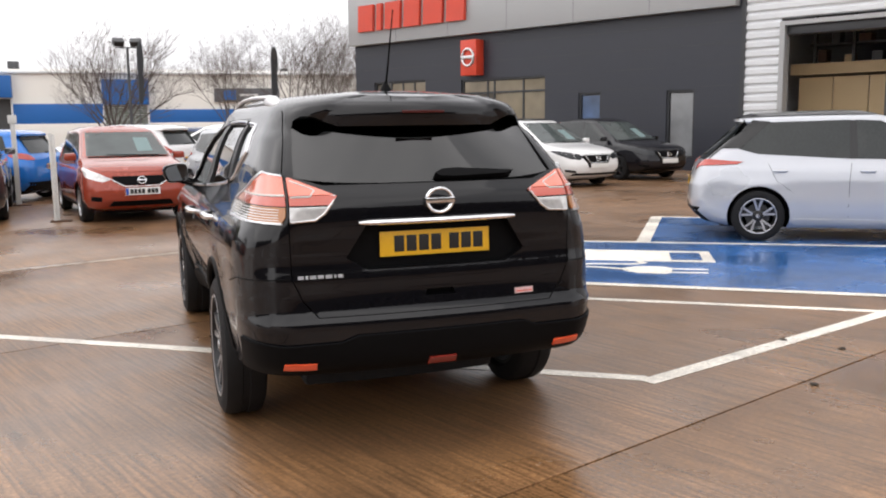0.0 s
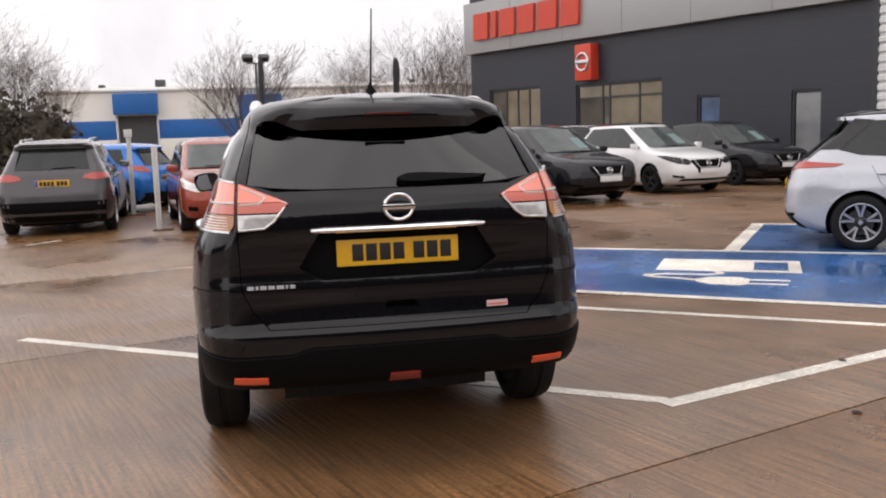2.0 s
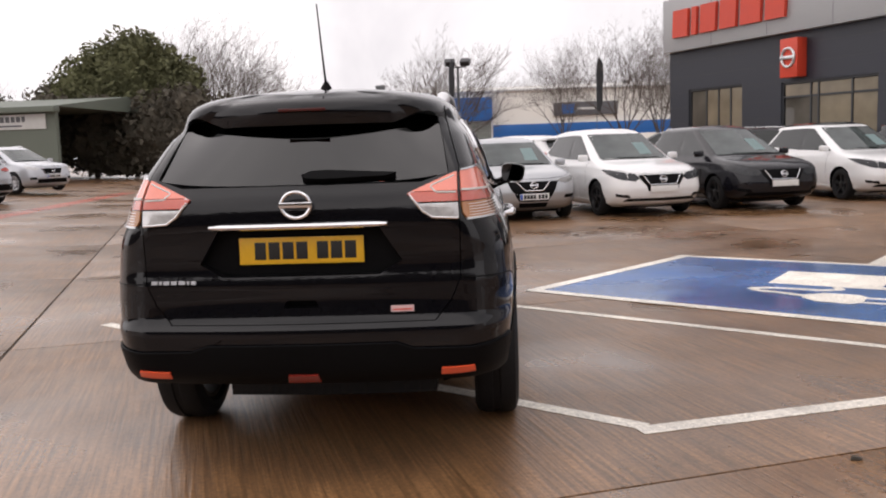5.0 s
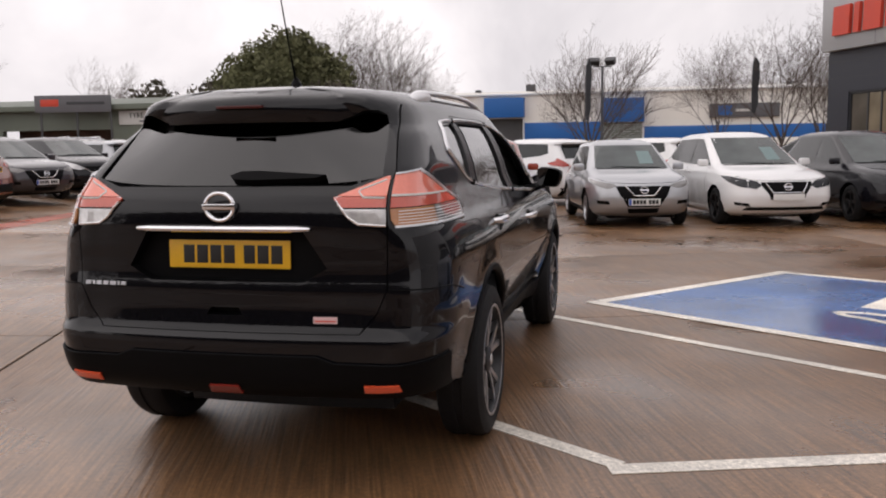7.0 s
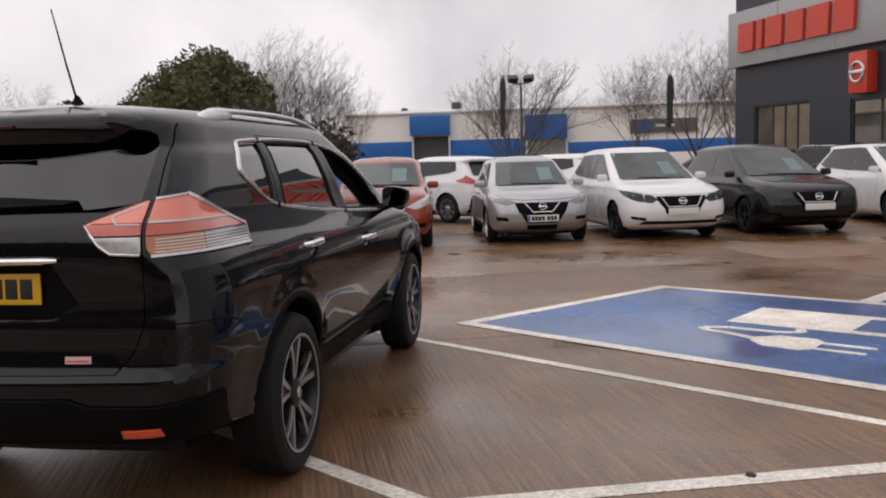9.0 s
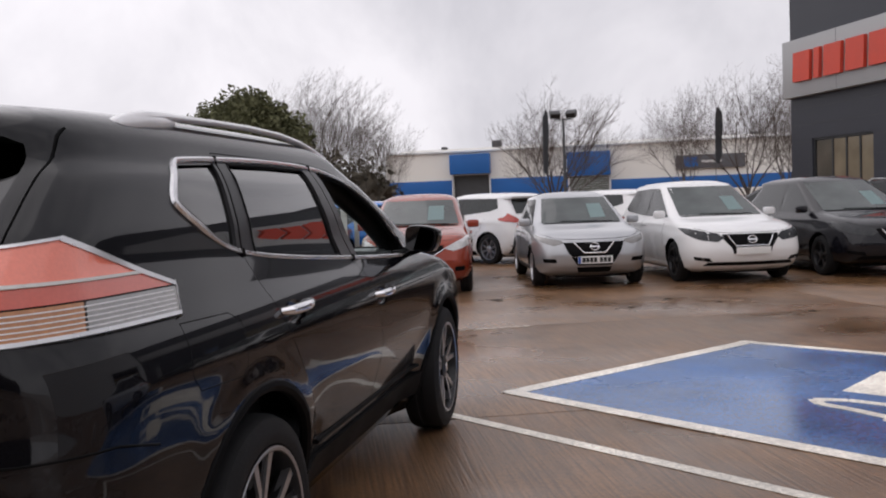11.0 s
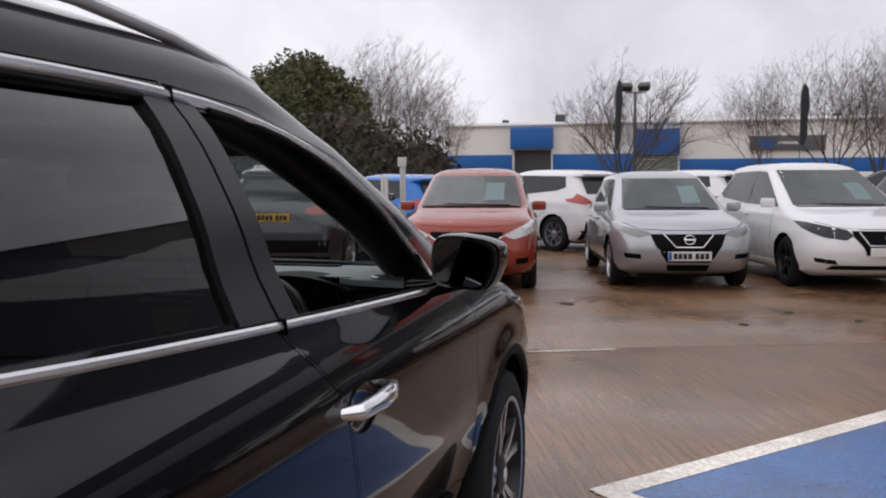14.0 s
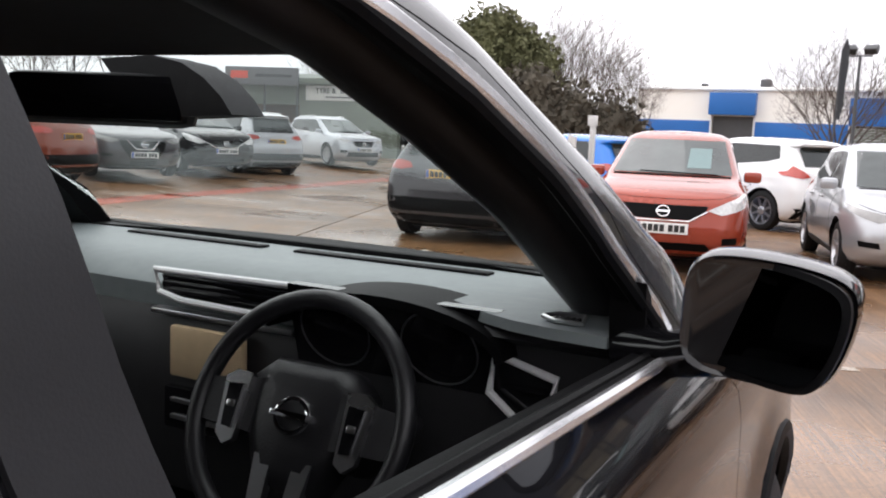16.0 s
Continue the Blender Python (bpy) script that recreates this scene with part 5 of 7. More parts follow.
# ---- the other cars ----
def car_rows(L, W, H, nose_z, cowl, screen_top, tail_top, belt_z, tail_in=0.10, roof_w=0.60, lip=0.08):
    """Outlines for a small car: length, half width, height, bonnet edge height, (y, z) where bonnet meets screen, screen top y, tail top y."""
    cy, cz = cowl
    n0 = L - 0.07
    fx, fy, rx, ry = 0.42 * W, 0.42, 0.30 * W, 0.30
    hood = [(nose_z + (cz - nose_z) * k, n0 + (cy - n0) * d) for k, d in ((0, 0), (0.3, 0.10), (0.6, 0.32), (0.85, 0.68), (1.0, 1.0))]
    zt = H - 0.09
    table = [(0.17, 0.42, L - 0.40, W - 0.13), (0.24, 0.16, L - 0.14, W - 0.05), (0.36, 0.03, L - 0.03, W - 0.015), (0.50, 0.0, L, W), (0.62, 0.005, L - 0.02, W)]
    zs = sorted({r[0] for r in table} | {h[0] for h in hood} | {belt_z - 0.1, belt_z, zt, (belt_z + zt) / 2, zt - 0.06, zt - 0.03, H - 0.05, H - 0.028, H - 0.018})
    rear_k = [(0.17, 0.42), (0.24, 0.16), (0.36, 0.03), (0.50, 0.0), (0.70, 0.02), (belt_z - 0.02, tail_in), (zt - 0.06, tail_top), (zt - 0.045, tail_top - lip), (H - 0.05, tail_top - lip - 0.02), (H - 0.018, tail_top + 0.12)]
    front_k = [(0.17, L - 0.40), (0.24, L - 0.14), (0.36, L - 0.03), (0.50, L), (0.62, L - 0.02)] + hood + [(zt, screen_top + 0.12), (H - 0.05, screen_top), (H - 0.018, screen_top - 0.20)]
    wide_k = [(0.17, W - 0.13), (0.24, W - 0.05), (0.36, W - 0.015), (0.50, W), (0.75, W - 0.005), (belt_z - 0.08, W - 0.03), (belt_z, W - 0.075), (zt, roof_w + 0.05), (H - 0.05, roof_w), (H - 0.018, roof_w - 0.12)]
    look_up = lambda keys, z: float(np.interp(z, [k[0] for k in keys], [k[1] for k in keys]))
    rows = []
    for z in sorted(set(zs) | {k[0] for k in rear_k + front_k + wide_k}):
        up = z > cz - 0.02
        rows.append((z, look_up(rear_k, z), look_up(front_k, z), look_up(wide_k, z), rx * (0.6 if z > belt_z else 1), ry, fx * (0.5 if up else 1), fy * (0.6 if up else 1), 0.05, 0.13 if up else 0.17))
    return rows


BUILT = {}


def parked_car(name, label, at, spec, paint, style="black", roof=None, group="parked cars"):
    """A parked car, or a copy of one that is alike."""
    key = (name, spec["L"], spec.get("card", True), spec.get("rails") is None, paint.name, style, roof is None)
    if key in BUILT:
        return tagged(copy_thing(BUILT[key], at), label)
    BUILT[key] = build_car(name, label, at, spec, paint, style, roof, group)
    return BUILT[key]


def build_car(name, label, at, spec, paint, style, roof, group):
    """A car with glazing, lamps, mirrors, plates and wheels; its tail stands at its origin."""
    L, W, H, belt, cowl = spec["L"], spec["W"], spec["H"], spec["belt"], spec["cowl"]
    sh = Shell(car_rows(L, W, H, spec["nose"], cowl, spec["top"], spec["tail"], belt, roof_w=spec["roof"]), H - 0.018, 0.022, 0.025, L * 0.46, 1.5, belt, (0.03, 0.03), (5, 6, 22),
               flare=((spec["hubs"][0], spec["r"], spec["r"] + 0.07, 0.018), (spec["hubs"][1], spec["r"], spec["r"] + 0.07, 0.018)), step=0.04)
    car = thing(name, label, "car", at, group)
    skin = mesh_of(sh.body(0.17, H - 0.018), paint, 0)
    cuts = []
    for hub in spec["hubs"]:
        well = moved(lathe([(W - 0.32, 0.0005), (W - 0.32, spec["r"] + 0.05), (W + 0.2, spec["r"] + 0.05), (W + 0.2, 0.0005)], 28), pose(0, hub, spec["r"]))
        cuts += [well, mirrored(well)]
    part("body", carve(skin, [mesh_of(join(*cuts), PLASTIC, 0)]), None, car)
    if roof:
        part("roof_skin", moved(sh.body(H - 0.055, H - 0.018, -0.004), pose(0, 0, 0.006)), roof, car, "contrasting dark roof")
    zt = H - 0.125
    a_bot, a_top = cowl[0] - 0.34, spec["top"] + 0.02
    q_top, q_bot = spec["tail"] + 0.28, 0.52
    b_pil = (a_bot + q_bot) / 2 + 0.10
    rise = spec.get("rise", 0.07)
    sill = lambda y: belt + 0.015 + rise * max(0, (a_bot - y) / (a_bot - q_bot)) ** 1.5
    front_w = [(a_bot, sill(a_bot) + 0.01), (a_top - 0.1, zt - 0.01), (b_pil + 0.04, zt + 0.005), (b_pil + 0.05, sill(b_pil))]
    rear_w = [(b_pil - 0.03, sill(b_pil)), (b_pil - 0.03, zt + 0.005), (q_top, zt - 0.015), (q_bot + 0.08, sill(q_bot) + 0.05), (q_bot + 0.30, sill(q_bot) - 0.01)]
    for flip in (lambda p: p, mirrored):
        part("side_window", flip(sh.patch(front_w, "side", 0.004, 0.01, 10, 4)), CAR_GLASS, car)
        part("side_window", flip(sh.patch(rear_w, "side", 0.004, 0.01, 10, 4)), CAR_GLASS, car)
        part("pillar", flip(sh.patch([(b_pil - 0.035, sill(b_pil)), (b_pil - 0.035, zt), (b_pil + 0.045, zt), (b_pil + 0.055, sill(b_pil))], "side", 0.006, 0.01, 3, 3)), GLOSSY, car)
        if spec.get("chrome"):
            part("window_trim", flip(sh.strip([(q_bot + 0.08, sill(q_bot) + 0.05), (q_bot + 0.30, sill(q_bot) - 0.01), (b_pil, sill(b_pil)), (a_bot, sill(a_bot))], "side", 0.009, 0.002, 4, 6)), CHROME, car)
        part("sill", flip(sh.patch([(spec["hubs"][0] + spec["r"] + 0.08, 0.20), (spec["hubs"][0] + spec["r"] + 0.08, 0.29), (spec["hubs"][1] - spec["r"] - 0.08, 0.29), (spec["hubs"][1] - spec["r"] - 0.08, 0.20)], "side", 0.008, 0.012, 4, 2)), paint if spec.get("sill_paint") else PLASTIC, car)
        for y, off in ((b_pil - 0.02, 0), (a_bot - 0.02, 0), (q_bot + 0.42, 1)):
            low = 0.32 if not off else 0.62
            part("shut_line", flip(sh.strip([(y, belt - 0.01), (y - (0.02 if not off else -0.1), 0.75), (y - (0.02 if not off else -0.28), low)], "side", 0.004, -0.002, 3, 5)), PLASTIC, car)
        for y in (b_pil + 0.16, q_bot + 0.55):
            s = sh.side(y, belt - 0.10)
            part("door_handle", flip(tube([(s.x - 0.005, y - 0.08, s.z), (s.x + 0.025, y - 0.05, s.z), (s.x + 0.025, y + 0.06, s.z), (s.x - 0.005, y + 0.09, s.z)], 0.013, 8)), spec.get("handle", paint), car)
        m = part("door_mirror", flip(moved(box(-0.02, 0.17, -0.05, 0.05, -0.06, 0.065, 0.04), pose(W - 0.05, a_bot - 0.06, belt + 0.075, 0, 0, -8))), spec.get("mirror", paint), car)
        part("mirror_glass", flip(moved(box(0.0, 0.15, -0.056, -0.048, -0.045, 0.05, 0.002), pose(W - 0.05, a_bot - 0.06, belt + 0.075, 0, 0, -8))), MIRROR, m)
        lamp = part("headlamp", flip(sh.patch(spec["lamp"], "front", 0.006, 0.012, 10, 4)), spec.get("lamp_mat", LAMP_CLEAR), car)
        if spec.get("brow"):
            part("running_light", flip(sh.strip(spec["brow"], "front", 0.010, 0.006, 3, 6)), SIGN_WHITE, lamp)
        part("fog_light", flip(sh.patch(spec["fog"], "front", 0.004, 0.008, 6, 3)), spec.get("fog_mat", PLASTIC), car)
        t = spec["taillamp"]
        part("tail_lamp", flip(sh.patch(t, "rear", 0.010, 0.012, 12, 4)), LAMP_RED, car)
        if spec.get("rails"):
            rail = [(spec["roof"] - 0.03, y, H - 0.055 + float(sh.warp(y, H - 0.02)) + h) for y, h in ((q_top + 0.05, 0.0), (q_top + 0.15, 0.05), (L * 0.45, 0.065), (spec["top"] - 0.35, 0.045), (spec["top"] - 0.25, 0.0))]
            part("roof_rail", flip(tube(rail, 0.018, 6)), spec["rails"], car)
        for hub in spec["hubs"]:
            wheel_parts(car, (W - 0.105) * (1 if flip is not mirrored else -1), hub, spec["r"], spec["r"] * 0.68, 0.19, 1 if flip is not mirrored else -1, style)
    ws_w, ws_t = spec["roof"] + 0.10, spec["roof"] - 0.02
    screen = [(-ws_w, cowl[1] + 0.035), (ws_w, cowl[1] + 0.035), (ws_t + 0.02, zt + 0.01), (-ws_t - 0.02, zt + 0.01)]
    part("windscreen", sh.patch(screen, "front", 0.004, 0.01, 16, 8), PALE_GLASS, car)
    if spec.get("card", True):
        part("price_card", sh.patch([(-0.42, cowl[1] + 0.10), (-0.16, cowl[1] + 0.10), (-0.17, cowl[1] + 0.32), (-0.42, cowl[1] + 0.32)], "front", 0.006, 0.001, 4, 4), PAPER, car)
    part("wiper", sh.strip([(-0.5, cowl[1] + 0.04), (0.0, cowl[1] + 0.05), (0.35, cowl[1] + 0.055)], "front", 0.008, 0.012, 4, 5), PLASTIC, car)
    rw = spec["roof"]
    rear_glass = [(-rw + 0.0, belt + 0.07), (rw - 0.0, belt + 0.07), (rw - 0.07, zt - 0.03), (-rw + 0.07, zt - 0.03)]
    part("rear_window", sh.patch(rear_glass, "rear", 0.006, 0.01, 14, 6), CAR_GLASS, car)
    if spec.get("dark_tail"):
        part("tail_panel", sh.patch([(-rw - 0.16, belt + 0.03), (rw + 0.16, belt + 0.03), (rw + 0.02, zt + 0.02), (-rw - 0.02, zt + 0.02)], "rear", 0.003, 0.01, 18, 6), GLOSSY, car, "gloss black upper tailgate")
        for flip in (lambda p: p, mirrored):
            part("roof_pillar", flip(sh.patch([(q_bot + 0.10, sill(q_bot) + 0.06), (q_top + 0.02, zt - 0.01), (spec["tail"] + 0.10, zt + 0.01), (0.40, belt + 0.17)], "side", 0.012, 0.02, 8, 5)), GLOSSY, car, "gloss black rear pillar")
    part("rear_wiper", sh.strip([(0.0, belt + 0.09), (0.35, belt + 0.10)], "rear", 0.010, 0.012, 4, 5), PLASTIC, car)
    part("tail_bumper", sh.patch([(-W + 0.1, 0.24), (W - 0.1, 0.24), (W - 0.05, spec.get("skirt", 0.42)), (-W + 0.05, spec.get("skirt", 0.42))], "rear", 0.006, 0.012, 14, 4), PLASTIC, car)
    part("grille", sh.patch(spec["grille"], "front", 0.006, 0.012, 14, 6), spec.get("grille_mat", PLASTIC), car)
    if spec.get("vee"):
        part("grille_chrome", sh.strip(spec["vee"], "front", 0.009, 0.010, 4, 6), CHROME, car)
    nz = spec["nose"]
    part("bonnet_line", sh.strip([(-0.78, nz + 0.085), (-0.56, nz + 0.022), (-0.30, nz + 0.006), (0.30, nz + 0.006), (0.56, nz + 0.022), (0.78, nz + 0.085)], "front", 0.0035, -0.0015, 4, 5), PLASTIC, car)
    part("cowl_panel", sh.strip([(-ws_w + 0.02, cowl[1] + 0.012), (0, cowl[1] + 0.016), (ws_w - 0.02, cowl[1] + 0.012)], "front", 0.018, -0.006, 5, 6), PLASTIC, car)
    part("lower_intake", sh.patch(spec["intake"], "front", 0.006, 0.012, 14, 4), PLASTIC, car)
    bz = spec["badge"]
    p = sh.front(0, bz)
    ring_badge(car, (0, p.y + 0.014, bz), 0.058, True, -12)
    if spec.get("front_plate") is not None:
        z, blank = spec["front_plate"]
        p = sh.front(0.2, z)
        plate_parts(car, 0, p.y + 0.035, z, PLATE_WHITE, True, 0, bars=not blank, band=not blank)
    if spec.get("rear_plate") is not None:
        p = sh.rear(0.2, spec["rear_plate"])
        plate_parts(car, 0, min(p.y, sh.rear(0, spec["rear_plate"]).y) - 0.008, spec["rear_plate"], PLATE_YELLOW, False, 0)
    part("underbody", box(-W + 0.32, W - 0.32, 0.4, L - 0.4, 0.15, 0.26, 0.03), PLASTIC, car)
    return car


LEAF = dict(L=4.49, W=0.895, H=1.60, belt=0.97, cowl=(3.42, 0.985), nose=0.76, top=2.30, tail=0.66, roof=0.58, hubs=(0.84, 3.54), r=0.318, rise=0.10,
            lamp=[(0.41, 0.69), (0.50, 0.635), (0.74, 0.665), (1.05, 0.765), (1.17, 0.845), (0.90, 0.838), (0.48, 0.757)], lamp_mat=LAMP_DARK, fog=[(0.58, 0.345), (0.86, 0.375), (0.88, 0.425), (0.62, 0.40)], fog_mat=PLASTIC,
            grille=[(-0.43, 0.745), (0.43, 0.745), (0.41, 0.67), (0.31, 0.55), (0.28, 0.46), (-0.28, 0.46), (-0.31, 0.55), (-0.41, 0.67)], vee=[(-0.35, 0.735), (-0.25, 0.575), (0.25, 0.575), (0.35, 0.735)],
            intake=[(-0.70, 0.285), (0.70, 0.285), (0.64, 0.335), (-0.64, 0.335)], badge=0.665, front_plate=(0.50, True), rear_plate=0.72, sill_paint=True,
            taillamp=[(0.50, 0.86), (0.74, 0.93), (1.15, 0.95), (1.20, 0.98), (0.74, 1.01), (0.60, 0.98)])
MICRA = dict(L=4.0, W=0.865, H=1.49, belt=0.92, cowl=(3.02, 0.945), nose=0.74, top=2.0, tail=0.45, roof=0.55, hubs=(0.66, 3.17), r=0.308, rise=0.09,
             lamp=[(0.44, 0.70), (0.60, 0.655), (0.98, 0.76), (1.06, 0.83), (0.86, 0.80), (0.50, 0.735)], lamp_mat=LAMP_SMOKE, fog=[(0.56, 0.40), (0.78, 0.41), (0.80, 0.47), (0.58, 0.46)],
             grille=[(-0.46, 0.70), (0.46, 0.70), (0.40, 0.56), (0.26, 0.36), (-0.26, 0.36), (-0.40, 0.56)], grille_mat=PLASTIC, vee=[(-0.30, 0.70), (-0.16, 0.545), (0.16, 0.545), (0.30, 0.70)],
             intake=[(-0.24, 0.25), (0.24, 0.25), (0.26, 0.33), (-0.26, 0.33)], badge=0.635, front_plate=(0.44, False), rear_plate=0.72,
             taillamp=[(0.52, 0.86), (0.70, 0.86), (1.02, 0.92), (1.06, 0.97), (0.74, 1.00), (0.60, 0.96)])
NOTE = dict(L=4.10, W=0.848, H=1.53, belt=0.95, cowl=(3.22, 1.0), nose=0.80, top=2.2, tail=0.30, roof=0.57, hubs=(0.72, 3.30), r=0.305, rise=0.08, mirror=None,
            lamp=[(0.44, 0.70), (0.58, 0.66), (0.90, 0.74), (1.02, 0.86), (0.90, 0.88), (0.62, 0.79)], lamp_mat=LAMP_CLEAR, fog=[(0.60, 0.36), (0.78, 0.37), (0.78, 0.44), (0.60, 0.43)],
            grille=[(-0.44, 0.745), (0.44, 0.745), (0.42, 0.68), (0.28, 0.60), (-0.28, 0.60), (-0.42, 0.68)], grille_mat=PLASTIC, vee=[(-0.44, 0.69), (-0.26, 0.585), (0.26, 0.585), (0.44, 0.69)],
            intake=[(-0.50, 0.28), (0.50, 0.28), (0.44, 0.36), (-0.44, 0.36)], badge=0.68, front_plate=(0.51, False), rear_plate=0.72,
            taillamp=[(0.55, 0.86), (0.72, 0.86), (0.95, 0.95), (0.90, 1.15), (0.72, 1.10)])
JUKE = dict(L=4.135, W=0.882, H=1.565, belt=1.02, cowl=(3.18, 1.06), nose=0.90, top=2.2, tail=0.42, roof=0.56, hubs=(0.78, 3.31), r=0.335, rise=0.13,
            lamp=[(0.45, 0.80), (0.60, 0.78), (0.80, 0.86), (0.70, 0.92), (0.50, 0.87)], fog=[(0.56, 0.42), (0.76, 0.42), (0.76, 0.50), (0.56, 0.50)],
            grille=[(-0.40, 0.80), (0.40, 0.80), (0.30, 0.66), (-0.30, 0.66)], intake=[(-0.55, 0.30), (0.55, 0.30), (0.50, 0.44), (-0.50, 0.44)], badge=0.74, front_plate=(0.55, False), rear_plate=0.76,
            taillamp=[(0.52, 0.93), (0.70, 0.90), (1.05, 0.95), (1.10, 0.99), (0.90, 1.02), (0.76, 1.10)])
QASH = dict(skirt=0.56, L=4.38, W=0.90, H=1.59, belt=1.01, cowl=(3.38, 1.04), nose=0.88, top=2.3, tail=0.42, roof=0.57, hubs=(0.82, 3.47), r=0.345, rise=0.11, rails=SATIN, chrome=True,
            lamp=[(0.45, 0.78), (0.65, 0.75), (1.0, 0.86), (0.90, 0.90), (0.50, 0.84)], fog=[(0.60, 0.44), (0.82, 0.44), (0.82, 0.52), (0.60, 0.52)],
            grille=[(-0.42, 0.80), (0.42, 0.80), (0.30, 0.62), (-0.30, 0.62)], vee=[(-0.40, 0.80), (-0.28, 0.62), (0.28, 0.62), (0.40, 0.80)], intake=[(-0.60, 0.32), (0.60, 0.32), (0.55, 0.46), (-0.55, 0.46)],
            badge=0.72, front_plate=(0.54, False), rear_plate=0.86, taillamp=[(0.46, 0.93), (0.62, 0.90), (1.02, 0.93), (1.04, 1.00), (0.66, 1.02), (0.50, 0.99)])

# the row that faces the yard
NOTE["mirror"] = RED_PAINT
parked_car("parked_hatchback", "red compact hatchback, wet, price card behind its windscreen", heading(-1.71, 14.89, 0.17, -1), NOTE, RED_PAINT, "ten")
parked_car("parked_hatchback", "silver small hatchback with dark pointed grille on wet concrete", heading(0.68, 15.61, 0.22, -1), MICRA, SILVER_PAINT, "five")
parked_car("parked_electric_hatchback", "white electric hatchback with blank front plate on wet concrete", heading(2.61, 16.37, 0.28, -1), LEAF, WHITE_PAINT)
parked_car("parked_electric_hatchback", "dark grey electric hatchback with chrome grille edge", heading(4.97, 17.00, 0.26, -1), LEAF, DARK_PAINT)
parked_car("parked_electric_hatchback", "white electric hatchback with black roof", heading(8.01, 18.44, 0.22, -1), LEAF, WHITE_PAINT, roof=GLOSSY)
parked_car("parked_electric_hatchback", "black electric hatchback by the showroom wall", heading(10.95, 19.72, 0.18, -1), LEAF, DARK_PAINT)
# charging on the blue bay
LEAF_SIDE = dict(LEAF, card=False, dark_tail=True)
parked_car("charging_hatchback", "pale silver electric hatchback with dark roof on the blue bay", heading(5.83, 6.34, 0.82, -0.57), LEAF_SIDE, PALE_PAINT, "twin", roof=GLOSSY)
# second rank and the far side of the yard
parked_car("parked_crossover", "grey crossover with roof rails, tail to the yard", heading(-3.95, 11.60, -0.08, 1), dict(QASH, card=False), GREY_PAINT, "ten")
parked_car("parked_hatchback", "bright blue small hatchback beyond the grey crossover", heading(-2.65, 16.6, -0.9, 0.42), dict(MICRA, card=False), BLUE_PAINT, "five")
parked_car("parked_crossover", "white rounded crossover with dark wheels in the second rank", heading(0.22, 17.6, -0.80, 0.60), dict(JUKE, card=False), WHITE_PAINT, "ten")
parked_car("parked_crossover", "white rounded crossover with red tail lamps in the second rank", heading(2.9, 20.0, -0.80, 0.60), dict(JUKE, card=False), WHITE_PAINT, "ten")
parked_car("parked_estate", "black estate car with roof rails in the second rank", heading(7.4, 19.6, -0.75, 0.65), dict(QASH, card=False), DARK_PAINT, "ten")
parked_car("parked_estate", "dark grey estate car with roof rails behind the row", heading(10.0, 21.6, -0.75, 0.65), dict(QASH, card=False), DARK_PAINT, "ten")
parked_car("parked_estate", "white estate car with silver roof rails behind the row", heading(12.0, 23.0, -0.62, 0.78), dict(QASH, card=False), WHITE_PAINT, "ten")
parked_car("parked_hatchback", "dark blue hatchback in the third rank", heading(2.2, 23.9, -0.9, 0.4), dict(MICRA, card=False), NAVY_PAINT, "five")
parked_car("parked_crossover", "rust-red crossover with chrome window line by the red lines", heading(-11.35, 12.3, -0.95, -0.25), dict(QASH, card=False, rails=None), ORANGE_PAINT, "ten")
parked_car("parked_hatchback", "grey hatchback parked nose to the red lines", heading(-15.2, 15.6, 0.92, -0.40), dict(MICRA, card=False), GREY_PAINT, "five")
parked_car("parked_hatchback", "black hatchback parked nose to the red lines", heading(-15.9, 18.6, 0.92, -0.40), dict(NOTE, card=False, mirror=DARK_PAINT), DARK_PAINT, "five")
parked_car("parked_crossover", "silver crossover parked by the red lines", heading(-12.8, 19.6, -0.93, 0.36), dict(QASH, card=False), SILVER_PAINT, "ten")
parked_car("parked_crossover", "pale grey crossover at the end of the row", heading(-18.0, 27.6, 0.9, -0.45), dict(QASH, card=False), PALE_PAINT, "ten")
parked_car("parked_crossover", "dark crossover at the far end of the row", heading(-18.5, 23.6, 0.9, -0.45), dict(QASH, card=False), DARK_PAINT, "ten")


# ---- ground, joints and markings ----
solid("ground", box(-700, 700, -500, 900, -0.6, -0.05), ASPHALT, "wet brown yard surface reaching to the horizon", "ground", kind="structure")
SLAB_N, SLAB_D, N0, D0 = 9.30, 3.85, -1.74, -0.50
yard = thing("pavement", "wet brushed concrete slabs with dark joints", "pavement", kind="structure")


def slab_place(u, v, z=0.0):
    """A place from the slabs' own directions."""
    return 0.945 * u - 0.330 * v, 0.330 * u + 0.945 * v, z


